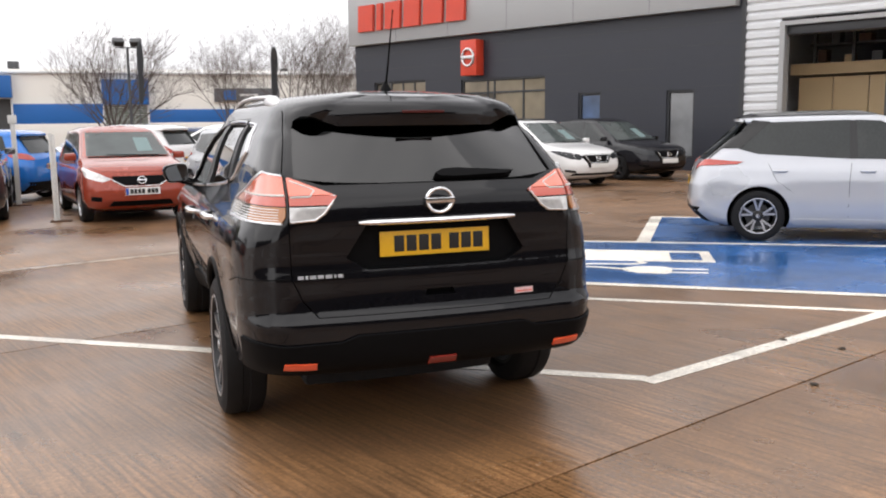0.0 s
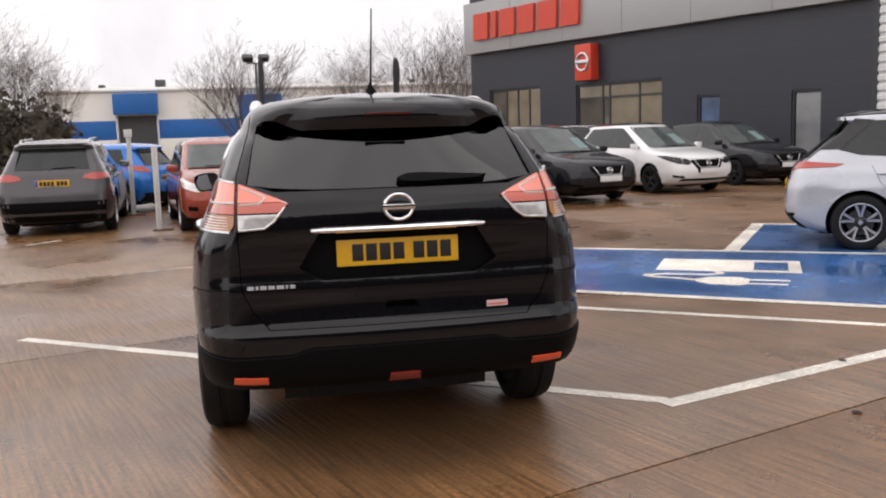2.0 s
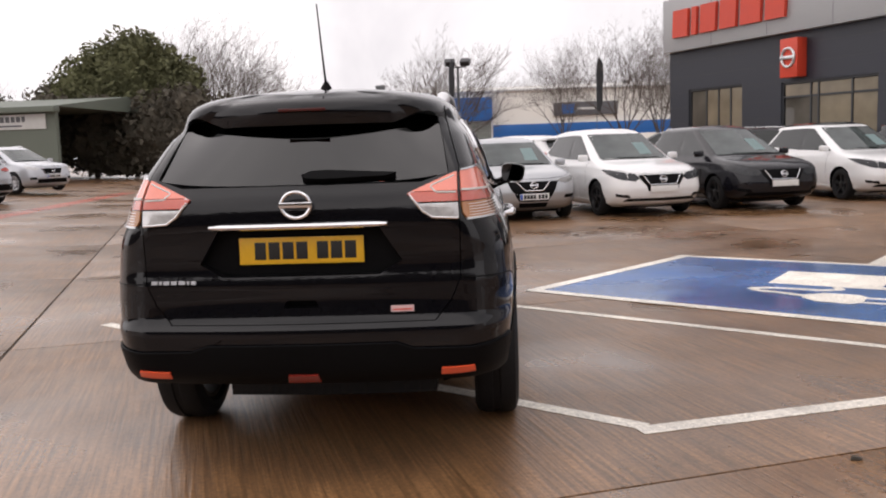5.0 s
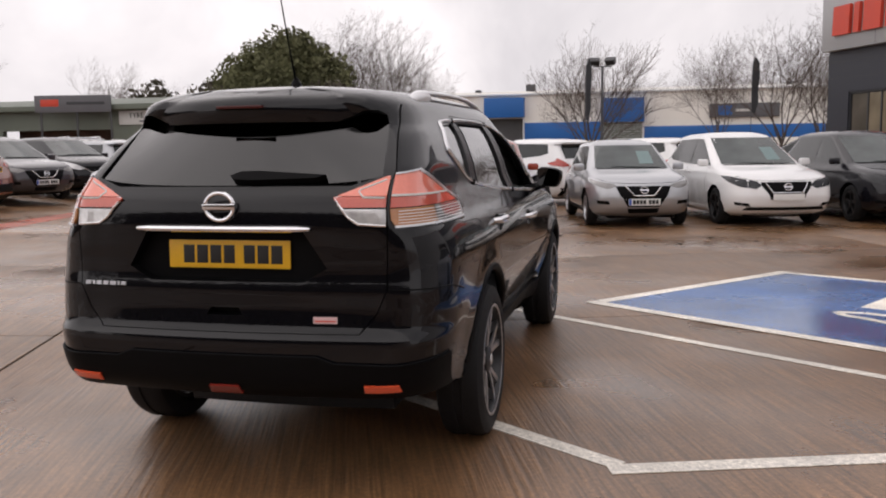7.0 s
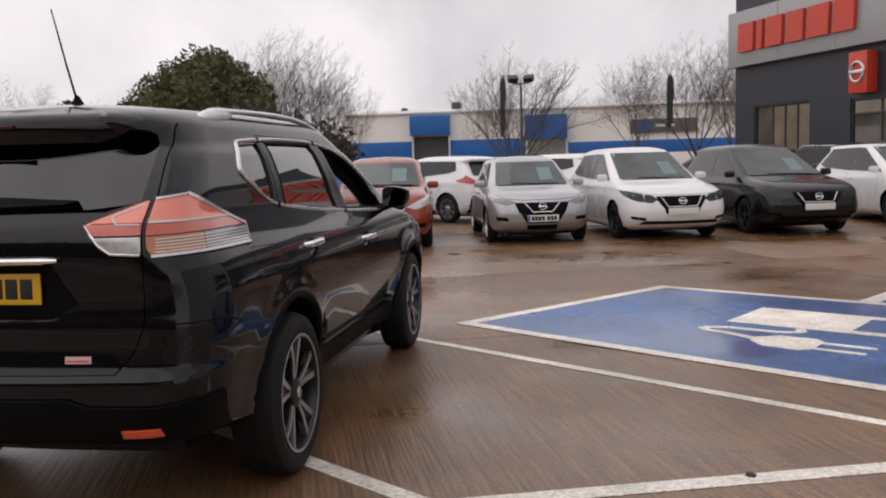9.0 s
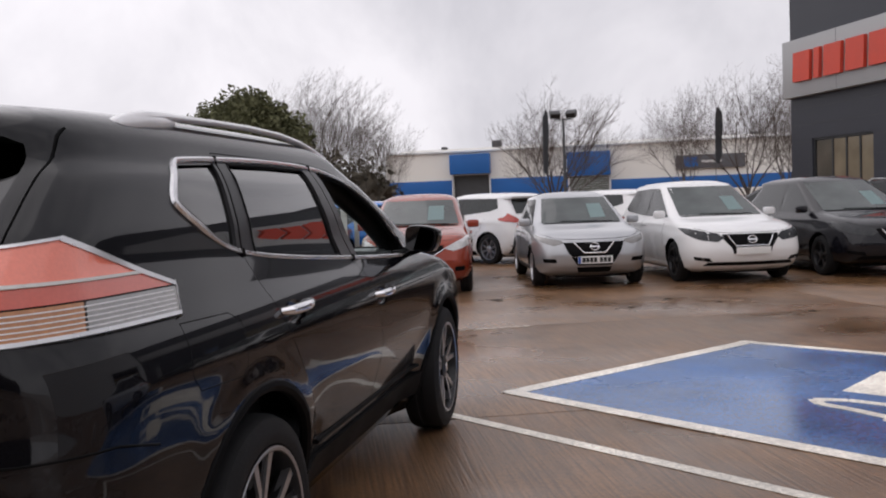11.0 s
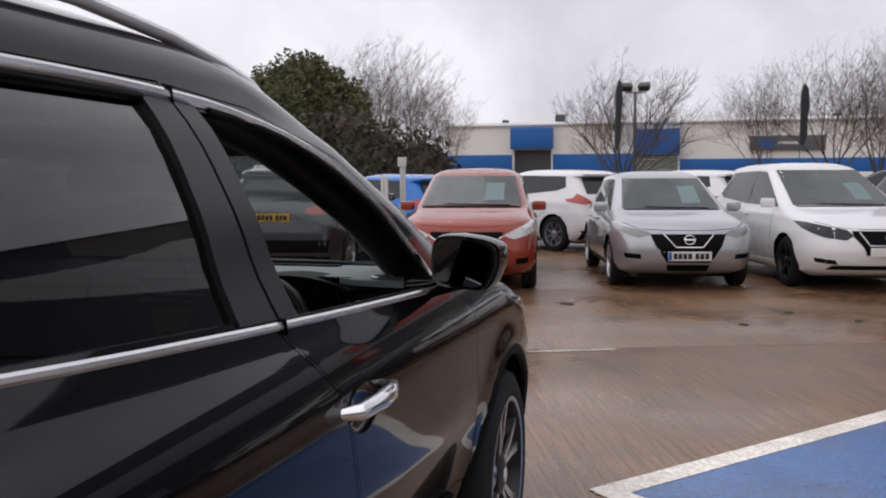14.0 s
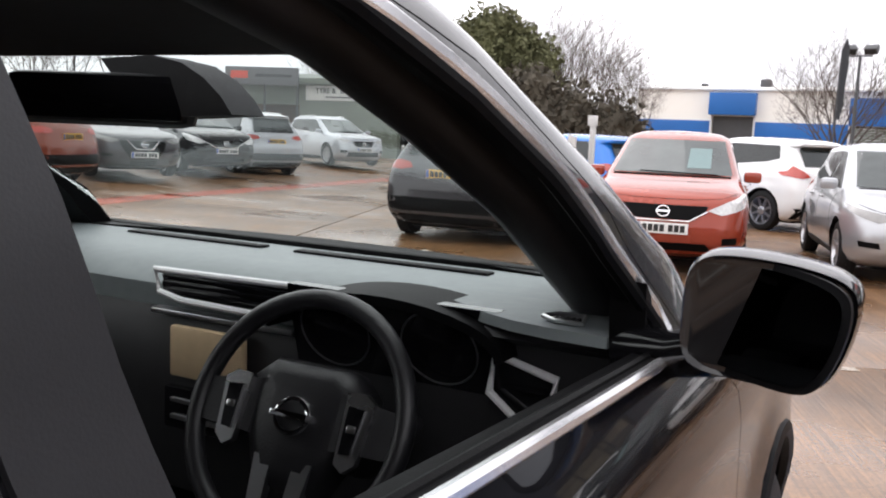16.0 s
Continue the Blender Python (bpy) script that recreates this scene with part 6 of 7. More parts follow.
slab_mesh = mesh_of(box(-SLAB_N / 2 + 0.005, SLAB_N / 2 - 0.005, -SLAB_D / 2 + 0.005, SLAB_D / 2 - 0.005, -0.05, 0.0, 0.004), CONCRETE)
SLOPE = math.degrees(math.atan(0.04))
for i in range(-4, 4):
    for j in range(-5, 15):
        u, v = N0 + SLAB_N * (i + 0.5), D0 + SLAB_D * (j + 0.5)
        x, y, _ = slab_place(u, v)
        s = part("slab", slab_mesh, None, yard)
        s.matrix_basis = pose(x, y, rise(x, y), 0, 0, 19.25) @ pose(0, 0, 0, 0, SLOPE if i < 0 else 0, 0)
bed = []
for i in range(-4, 4):
    corners = [slab_place(N0 + SLAB_N * a, D0 + SLAB_D * b) for a, b in ((i, -5), (i + 1, -5), (i + 1, 15), (i, 15))]
    bed.append(([(x, y, rise(x, y) - 0.012) for x, y, _ in corners] + [(x, y, rise(x, y) - 0.045) for x, y, _ in corners],
                [(0, 1, 2, 3), (7, 6, 5, 4), (0, 4, 5, 1), (1, 5, 6, 2), (2, 6, 7, 3), (3, 7, 4, 0)]))
part("joint_bed", join(*bed), JOINT, yard, "dark joint filler", fix=False)


def flat_shape(points, z, thick=0.003):
    return prism([(x, y) for x, y in points], "z", z, z + thick)


def stripe(p, q, w, z=0.001, thick=0.003):
    """A painted line between two ground points."""
    d = Vector((q[0] - p[0], q[1] - p[1])).normalized()
    n = Vector((-d.y, d.x)) * w / 2
    pts = [(p[0] + n.x, p[1] + n.y), (q[0] + n.x, q[1] + n.y), (q[0] - n.x, q[1] - n.y), (p[0] - n.x, p[1] - n.y)]
    return [(x, y, rise(x, y) + z) for x, y in pts] + [(x, y, rise(x, y) + z + thick) for x, y in pts], [(3, 2, 1, 0), (4, 5, 6, 7), (0, 1, 5, 4), (1, 2, 6, 5), (2, 3, 7, 6), (3, 0, 4, 7)]


def marking(name, label, pieces, material):
    return solid(name, join(*pieces), material, label, "road marking", kind="structure", sharp=0)


marking("bay_line", "worn white parking line on wet concrete", [stripe((-2.42, 3.48), (1.50, 0.66), 0.10)], LINE_WHITE)
marking("bay_line", "worn white parking line bending off at an angle", [stripe((1.46, 0.60), (4.35, 1.51), 0.11, 0.0015)], LINE_WHITE)
marking("bay_line", "thin white parking line beside the blue bay", [stripe((0.30, 4.36), (4.30, 1.42), 0.085)], LINE_WHITE)
marking("faded_line", "faded pale line across the slabs", [stripe((-2.7, 6.55), (-0.7, 7.22), 0.10), stripe((0.2, 7.60), (0.95, 7.90), 0.09)], LINE_FAINT)
marking("bay_line", "short white bay mark behind the grey crossover", [stripe((-4.1, 10.4), (-3.75, 10.9), 0.09)], LINE_WHITE)
TIP, FAR_C = (1.16, 4.62), (3.02, 6.76)
L1_END, L2_END = (6.40, 0.68), (8.26, 3.40)
ON_L2, BAY2, BAY2_END = (4.72, 5.67), (6.52, 8.06), (10.75, 5.35)
solid("blue_bay", flat_shape([TIP, L1_END, L2_END, FAR_C], 0.0008, 0.0025), BAY_BLUE, "blue painted charging bay, wet and scuffed", "parking bay", kind="structure", sharp=0)
solid("blue_bay", flat_shape([ON_L2, L2_END, BAY2_END, BAY2], 0.0008, 0.0025), BAY_BLUE, "blue painted charging bay under a parked car", "parking bay", kind="structure", sharp=0)
marking("bay_border", "white border of a blue charging bay", [stripe((1.14, 4.64), L1_END, 0.12, 0.0034), stripe((1.125, 4.585), (3.06, 6.80), 0.13, 0.0038)], LINE_WHITE)
marking("bay_border", "white border between the blue bays", [stripe((2.95, 6.79), L2_END, 0.10, 0.0034)], LINE_WHITE)
marking("bay_border", "broad white border of the far blue bay", [stripe(ON_L2, (6.56, 8.12), 0.17, 0.0042), stripe((6.46, 8.10), BAY2_END, 0.10, 0.0036)], LINE_WHITE)


def on_bay(u, v):
    """A place on the charging symbol, from its lower left corner."""
    return 3.34 + 0.847 * u + 0.525 * v, 4.73 - 0.532 * u + 0.850 * v


def symbol(points, z=0.0034):
    return flat_shape([on_bay(*p) for p in points], z, 0.0025)


marking("charging_symbol", "white painted charging post and plug symbol", [
    symbol([(0, 0), (0.95, 0), (0.95, 0.80), (0, 0.80)]), symbol([(0.95, 0), (1.40, 0), (1.40, 0.12), (0.95, 0.12)]),
    symbol([(0.95, 0.68), (1.40, 0.68), (1.40, 0.80), (0.95, 0.80)]), symbol([(1.28, 0.12), (1.40, 0.12), (1.40, 0.68), (1.28, 0.68)])], LINE_WHITE)
cable = [(0.60, -0.02), (0.66, -0.14), (0.52, -0.23), (0.12, -0.25), (-0.06, -0.34), (0.02, -0.44), (0.22, -0.48), (0.46, -0.56)]
marking("charging_symbol", "white painted cable and plug", [stripe(on_bay(*a), on_bay(*b), 0.075, 0.0034 + 0.0002 * k) for k, (a, b) in enumerate(zip(cable, cable[1:]))]
        + [symbol([(0.44, -0.50), (0.58, -0.36), (0.84, -0.36), (0.92, -0.44), (0.92, -0.72), (0.84, -0.80), (0.58, -0.78), (0.44, -0.64)], 0.0052),
           symbol([(0.92, -0.44), (1.28, -0.44), (1.28, -0.50), (0.92, -0.50)]), symbol([(0.92, -0.65), (1.26, -0.65), (1.26, -0.71), (0.92, -0.71)])], LINE_WHITE)
marking("red_line", "worn red line along the far row", [stripe((-8.2, 6.0), (-9.6, 11.6), 0.5), stripe((-9.6, 11.6), (-10.6, 17.5), 0.5), stripe((-10.6, 17.5), (-12.5, 28), 0.5)], LINE_RED)
marking("row_line", "white bay lines of the far row", [stripe((-9.9, 9.6), (-13.5, 8.4), 0.10), stripe((-10.4, 14.0), (-14.0, 14.6), 0.10), stripe((-9.3, 13.0), (-10.6, 13.4), 0.12)], LINE_FAINT)

rng = random.Random(4)
for x, y, r in ((0.246, 10.38, 0.10), (2.02, 9.4, 0.05), (2.5, 10.3, 0.05), (3.1, 9.9, 0.04), (2.86, 1.08, 0.03), (3.05, 0.75, 0.03), (4.0, 8.9, 0.05), (2.3, 0.2, 0.025)):
    pts = [(x + r * rng.uniform(0.6, 1.2) * math.cos(a), y + r * rng.uniform(0.6, 1.2) * math.sin(a)) for a in np.linspace(0, 2 * math.pi, 9, endpoint=False)]
    solid("leaf_clump", join(flat_shape(pts, 0.001, 0.006), flat_shape([(x + (px - x) * 0.6, y + (py - y) * 0.6) for px, py in pts], 0.006, 0.006)), LEAF_LITTER, "small dark clump of wet leaves on concrete", "litter", group="wet leaf clumps")

# ---- showroom ----
SHOW = pose(8.34, 31.93, 0, 0, 0, -63.9)


def wall_with_openings(x0, x1, z0, z1, openings, y0, y1, material):
    """A wall slab with openings (x0, x1, z0, z1) cut through it."""
    holes = [box(a, b, y0 - 0.5, y1 + 0.5, c if c > z0 else z0 - 0.5, d) for a, b, c, d in openings]
    return carve(mesh_of(box(x0, x1, y0, y1, z0, z1), material, 0), [mesh_of(join(*holes), material, 0)])


def showroom():
    b = thing("showroom", "dark grey clad car showroom with silver fascia and red lettering", "building", SHOW)
    wins = [(0.55, 3.50, 0.35, 3.20), (5.37, 9.27, 0.05, 3.10), (10.63, 11.50, 0.9, 2.45), (13.88, 14.82, 0.35, 2.42)]
    part("wall", wall_with_openings(-0.6, 16.25, 0, 8.4, wins, 0.0, 0.35, CLAD_DARK), None, b)
    part("end_wall", box(-0.6, -0.25, 0.35, 14, 0, 8.4), CLAD_DARK, b)
    part("rear_wall", box(-0.6, 16.25, 14, 14.3, 0, 8.4), CLAD_DARK, b)
    part("roof", box(-0.7, 16.3, -0.05, 14.35, 8.4, 8.65, 0.02), CLAD_DARK, b)
    for k in range(1, 12):
        z = 0.6 * k + 0.1
        if z < 4.5:
            for x0, x1 in ((-0.6, 0.5), (3.55, 5.3), (9.35, 10.6), (11.55, 13.8), (14.9, 16.25)) if z < 3.2 else ((-0.6, 16.25),):
                part("cladding_joint", box(x0, x1, -0.006, 0.0, z, z + 0.02), FRAME_DARK, b)
    fascia = part("fascia", box(-0.62, 16.15, -0.32, 0.0, 4.70, 6.72, 0.01), CLAD_GREY, b, "silver fascia band")
    for x in (2.2, 5.0, 7.8, 10.6, 13.4):
        part("fascia_joint", box(x, x + 0.012, -0.3235, -0.315, 4.72, 6.70), FRAME_DARK, fascia)
    # plain red shapes in the place of the maker's name
    x = 0.12
    for w in (0.88, 0.28, 0.84, 0.84, 0.98, 0.88):
        part("sign_block", prism([(x, 5.20), (x + w, 5.20), (x + w + 0.05, 6.22), (x + 0.05, 6.22)], "y", -0.46, -0.33), SIGN_RED, fascia, "red sign shape")
        x += w + 0.22
    em = part("emblem_box", box(5.72, 6.48, -0.42, 0.0, 3.22, 4.48, 0.02), SIGN_RED, b, "red emblem box")
    part("emblem_ring", tube([(6.10 + 0.27 * math.cos(a), -0.44, 3.86 + 0.30 * math.sin(a)) for a in np.linspace(0, 2 * math.pi, 32, endpoint=False)], 0.05, 8, True), SATIN, em)
    part("emblem_bar", box(5.78, 6.42, -0.49, -0.42, 3.80, 3.92, 0.02), SATIN, em)
    for n, (x0, x1, z0, z1) in enumerate(wins):
        w = part("window", join(box(x0, x0 + 0.07, 0.05, 0.17, z0, z1), box(x1 - 0.07, x1, 0.05, 0.17, z0, z1), box(x0 + 0.07, x1 - 0.07, 0.05, 0.17, z0, z0 + 0.07), box(x0 + 0.07, x1 - 0.07, 0.05, 0.17, z1 - 0.07, z1)), FRAME_DARK, b)
        bars = ([1.50, 2.17, 2.82], [6.60, 6.92, 8.25], [], [])[n]
        rails = ([], [2.60], [], [])[n]
        xs_ = [x0 + 0.07, *bars, x1 - 0.07]
        for v in bars:
            part("mullion", box(v - 0.03, v + 0.03, 0.06, 0.16, z0 + 0.07, z1 - 0.07), FRAME_DARK, w)
        for r in rails:
            part("transom", box(x0 + 0.07, x1 - 0.07, 0.055, 0.165, r - 0.03, r + 0.03), FRAME_DARK, w)
        for k, (a, c) in enumerate(zip(xs_, xs_[1:])):
            mat_ = (PANE_WARM if n == 0 and k > 0 else PANE_WARM if n == 1 and k > 1 else PANE_BLUE if n == 2 else PANE_GREY if n == 3 else PANE)
            zz = [z0 + 0.07, *rails, z1 - 0.07]
            for lo, hi in zip(zz, zz[1:]):
                part("pane", box(a + 0.03, c - 0.03, 0.10, 0.115, lo + 0.02, hi - 0.02), PANE_WARM if (n == 1 and lo > 2) else mat_, w)
    return b


showroom()


def workshop():
    b = thing("workshop", "white ribbed metal workshop with a wide open doorway", "building", SHOW)
    x0, x1, top = 16.25, 44.0, 9.0
    d0, d1, dz = 17.50, 23.2, 4.05
    z = 0.0
    k = 0
    # ribbed cladding, board by board
    for lo, hi in ((x0 + 0.12, d0 - 0.14), (d1 + 0.14, x1)):
        k = 0
        while k * 0.25 < dz + 0.12:
            z = k * 0.25
            part("cladding_board", prism([(-0.02, z), (-0.055, z + 0.03), (-0.055, z + 0.15), (-0.0, z + 0.20), (-0.0, z + 0.25), (0.2, z + 0.25), (0.2, z)], "x", lo, hi), CLAD_WHITE, b)
            k += 1
    while k * 0.25 < top:
        z = k * 0.25
        part("cladding_board", prism([(-0.02, z), (-0.055, z + 0.03), (-0.055, z + 0.15), (-0.0, z + 0.20), (-0.0, z + 0.25), (0.2, z + 0.25), (0.2, z)], "x", x0 + 0.12, x1), CLAD_WHITE, b)
        k += 1
    part("corner_post", box(x0, x0 + 0.12, -0.09, 0.2, 0, top), FRAME_DARK, b)
    part("door_frame", join(box(d0 - 0.14, d0, -0.10, 0.25, 0, dz + 0.12), box(d1, d1 + 0.14, -0.10, 0.25, 0, dz + 0.12), box(d0, d1, -0.10, 0.25, dz, dz + 0.12)), CLAD_GREY, b)
    part("roller_box", box(d0, d1, 0.05, 0.5, dz - 0.25, dz, 0.02), FRAME_DARK, b)
    part("side_wall", box(x0, x0 + 0.2, 0.36, 12, 0, top), CLAD_WHITE, b)
    part("back_wall", box(x0, x1, 12, 12.2, 0, top), CLAD_WHITE, b)
    part("far_wall", box(x1, x1 + 0.2, -0.05, 12.2, 0, top), CLAD_WHITE, b)
    part("roof", box(x0, x1 + 0.2, -0.1, 12.3, top, top + 0.2, 0.02), ROOF_SHEET, b)
    part("floor", box(x0 + 0.2, x1, 0.2, 12, -0.04, 0.01), CLAD_GREY, b)
    # what stands inside: tan boarding below a gallery with racks
    for i in range(7):
        part("board", box(17.0 + i * 1.0, 17.97 + i * 1.0, 2.3, 2.36, 0.0, 2.72), TAN, b)
    gallery = part("gallery", box(16.8, 24.2, 2.1, 5.5, 2.80, 3.12), TAN, b)
    for i in range(6):
        part("rack_post", box(17.3 + i * 1.1, 17.38 + i * 1.1, 2.5, 2.6, 3.12, 5.2), STEEL, gallery)
    for zz in (3.65, 4.2):
        part("rack_shelf", box(17.2, 23.6, 2.5, 3.2, zz, zz + 0.05), STEEL, gallery)
    r2 = random.Random(8)
    for i in range(16):
        x = 17.4 + i * 0.38
        part("stored_box", box(x, x + r2.uniform(0.2, 0.33), 2.6, 3.0, 3.70 if i % 2 else 3.12, (3.70 if i % 2 else 3.12) + r2.uniform(0.18, 0.42)), (BROWN, STEEL, TAN)[i % 3], gallery)
    part("lift_post", box(19.75, 20.0, 1.2, 1.5, 0, 3.9, 0.02), STEEL, b)
    part("tyre_stack", lathe([(0.0, 0.32), (0.2, 0.33), (0.22, 0.31), (0.24, 0.33), (0.44, 0.33), (0.46, 0.31), (0.48, 0.33), (0.7, 0.32)], 20, "z"), RUBBER, b).matrix_basis = pose(19.3, 1.9, 0)
    return b


workshop()


# ---- the long unit across the road ----
def far_unit():
    y = 75.0
    b = thing("industrial_unit", "long low cream industrial unit with blue band and blue door boxes", "building")
    doors = [(-12.6, -9.45, 0, 3.9), (-2.4, 0.95, 0, 3.35)]
    part("wall", wall_with_openings(-18.8, 40, 0, 6.0, doors, y, y + 0.4, CREAM_WALL), None, b)
    part("end_wall", box(-18.8, -18.4, y + 0.4, y + 22, 0, 6.0), BLUE_WALL, b)
    part("roof", prism([(y - 0.15, 6.0), (y + 11, 7.0), (y + 22, 6.0)], "x", -19.0, 40), ROOF_SHEET, b)
    part("gutter", box(-19.0, 40, y - 0.28, y - 0.1, 5.92, 6.08, 0.03), CLAD_WHITE, b)
    for x0, x1 in ((-18.78, -12.75), (-9.3, -2.55), (1.1, 40)):
        part("blue_band", box(x0, x1, y - 0.09, y, 1.9, 3.50 if x0 < 0 else 3.0, 0.01), BLUE_WALL, b, "blue cladding band")
        part("plinth", box(x0, x1, y - 0.12, y, 0.0, 1.9, 0.01), CREAM_WALL, b)
    part("door_box", box(-12.8, -9.25, y - 0.9, y, 3.98, 5.72, 0.02), BLUE_WALL, b, "blue door box")
    part("door_box", box(-2.55, 1.10, y - 0.9, y, 3.40, 5.45, 0.02), BLUE_WALL, b, "blue door box")
    for x in (-12.75, -9.42, -2.55, 0.98):
        part("door_post", box(x, x + 0.14, y - 0.2, y, 0.0, 3.98 if x < -5 else 3.4), CLAD_WHITE, b)
    part("door_leaf", box(-12.6, -9.45, y + 0.25, y + 0.33, 0, 3.9), STEEL, b)
    for k in range(17):
        part("shutter_slat", box(-2.4, 0.95, y + 0.22, y + 0.3, 0.2 * k, 0.2 * k + 0.185, 0.02), GREEN_SHEET, b)
    sign = part("sign_panel", box(6.5, 12.1, y - 0.25, y, 3.62, 4.78, 0.01), SIGN_GREY, b, "dark sign panel with a blue block")
    part("sign_mark", box(7.2, 8.3, y - 0.27, y - 0.25, 3.80, 4.60), BLUE_WALL, sign)
    part("sign_bar", box(8.6, 10.2, y - 0.27, y - 0.25, 4.10, 4.30), SIGN_WHITE, sign)
    for x, w in ((-10.4, 0.9), (-15.5, 0.5), (14.0, 0.6)):
        part("roof_vent", box(x, x + w, y + 9, y + 10, 6.8, 7.5 if w > 0.8 else 7.1, 0.05), STEEL, b)
    return b


far_unit()


# ---- green-grey sheds and fence beyond the far row ----
def shed():
    z0 = rise(-24, 36)
    b = thing("tyre_shed", "long low green-grey sheet metal shed with shallow roof", "building")
    y = 37.0
    part("wall", wall_with_openings(-44, -19.6, z0 - 0.6, z0 + 3.3, [(-31.8, -25.2, z0 - 0.6, z0 + 2.2)], y, y + 0.3, GREEN_SHEET), None, b)
    part("inner_wall", box(-32, -25, y + 1.5, y + 1.6, z0 - 0.6, z0 + 2.4), BROWN, b)
    part("eaves_board", box(-44.2, -19.4, y - 0.5, y + 0.1, z0 + 3.18, z0 + 3.45, 0.03), GREEN_SHEET, b)
    part("roof", prism([(y - 0.5, z0 + 3.45), (y + 8, z0 + 4.3), (y + 16, z0 + 3.45)], "x", -44.2, -19.4), GREEN_SHEET, b)
    board = part("sign_board", moved(box(-1.9, 1.9, -0.04, 0.04, 0, 0.85, 0.01), pose(-26.6, 35.8, z0 + 3.05, 0, 0, 14)), SIGN_GREY, b, "grey sign board with a red blot")
    part("sign_blot", moved(box(-1.6, -0.7, -0.05, -0.04, 0.3, 0.65, 0.01), pose(-26.6, 35.8, z0 + 3.05, 0, 0, 14)), SIGN_RED, board)
    part("sign_bar", moved(box(-0.3, 1.6, -0.05, -0.04, 0.38, 0.52, 0.0), pose(-26.6, 35.8, z0 + 3.05, 0, 0, 14)), FRAME_DARK, board)
    for dx in (-1.7, 0.1, 1.8):
        part("sign_post", moved(box(dx, dx + 0.09, 0.04, 0.12, -3.6, 0.8), pose(-26.6, 35.8, z0 + 3.05, 0, 0, 14)), STEEL, b)
    part("white_door", box(-32.6, -31.95, y - 0.05, y, z0 - 0.5, z0 + 1.9, 0.01), SIGN_WHITE, b)
    tyre_sign = part("tyre_sign", box(-24.78, -20.05, y - 0.08, y, z0 + 2.42, z0 + 3.12, 0.01), SIGN_WHITE, b, "white sign with dark letters")
    t = bpy.data.curves.new("letters", "FONT")
    t.body, t.size, t.extrude, t.align_x = "TYRE &", 0.37, 0.01, "LEFT"
    tmp = new("letters", t)
    bpy.context.view_layer.update()
    me = bpy.data.meshes.new_from_object(tmp.evaluated_get(bpy.context.evaluated_depsgraph_get()))
    bpy.data.objects.remove(tmp)
    me.materials.clear()
    me.materials.append(INK)
    word = part("lettering", me, None, tyre_sign)
    word.matrix_basis = pose(-24.2, y - 0.10, z0 + 2.76, 90)
    x = -22.75
    for w in (0.20, 0.16, 0.20, 0.20, 0.18, 0.20, 0.16):
        part("sign_bar", box(x, x + w, y - 0.10, y - 0.08, z0 + 2.76, z0 + 3.02), SIGN_GREY, tyre_sign)
        x += w + 0.07
    part("sign_bar", box(-23.6, -21.2, y - 0.10, y - 0.08, z0 + 2.54, z0 + 2.62), SIGN_GREY, tyre_sign)
    return b


shed()


def fence():
    f = thing("palisade_fence", "grey steel palisade fence with a blue banner", "fence")
    for i in range(60):
        x = -44 + i * 0.2
        y = 30.0
        z = rise(x, y)
        part("pale", prism([(x, z), (x + 0.07, z), (x + 0.07, z + 2.3), (x + 0.035, z + 2.42), (x, z + 2.3)], "y", y, y + 0.02), STEEL, f)
    for h in (0.5, 1.9):
        part("rail", tube([(-44, 30.03, rise(-44, 30) + h), (-32, 30.03, rise(-32, 30) + h)], 0.03, 6), STEEL, f)
    b = part("banner", prism([(-35.6, rise(-35.6, 30) + 1.0), (-31.9, rise(-31.9, 30) + 1.0), (-31.9, rise(-31.9, 30) + 1.9), (-35.6, rise(-35.6, 30) + 1.9)], "y", 29.95, 29.97), BLUE_WALL, f, "blue banner")
    part("banner_bar", box(-35.3, -34.4, 29.935, 29.95, rise(-35, 30) + 1.5, rise(-35, 30) + 1.66), SIGN_WHITE, b)
    return f


fence()


# ---- lamp, flags, posts ----
lamp = thing("floodlight_column", "dark lighting column with two floodlights", "street lamp", pose(-0.75, 42.0, 0))
part("column", lathe([(0.0, 0.11), (0.3, 0.10), (2.5, 0.075), (5.35, 0.055)], 14, "z"), STEEL, lamp)
part("crossbar", tube([(-0.45, 0, 5.32), (0.45, 0, 5.32)], 0.035, 8), STEEL, lamp)
for s in (-1, 1):
    head = part("floodlight", moved(box(-0.26, 0.26, -0.18, 0.18, -0.14, 0.16, 0.05), pose(s * 0.40, -0.1, 5.55, 35, 0, s * -14)), STEEL, lamp)
    part("lens", moved(box(-0.21, 0.21, -0.19, -0.182, -0.1, 0.12, 0.002), pose(s * 0.40, -0.1, 5.55, 35, 0, s * -14)), LAMP_DARK, head)
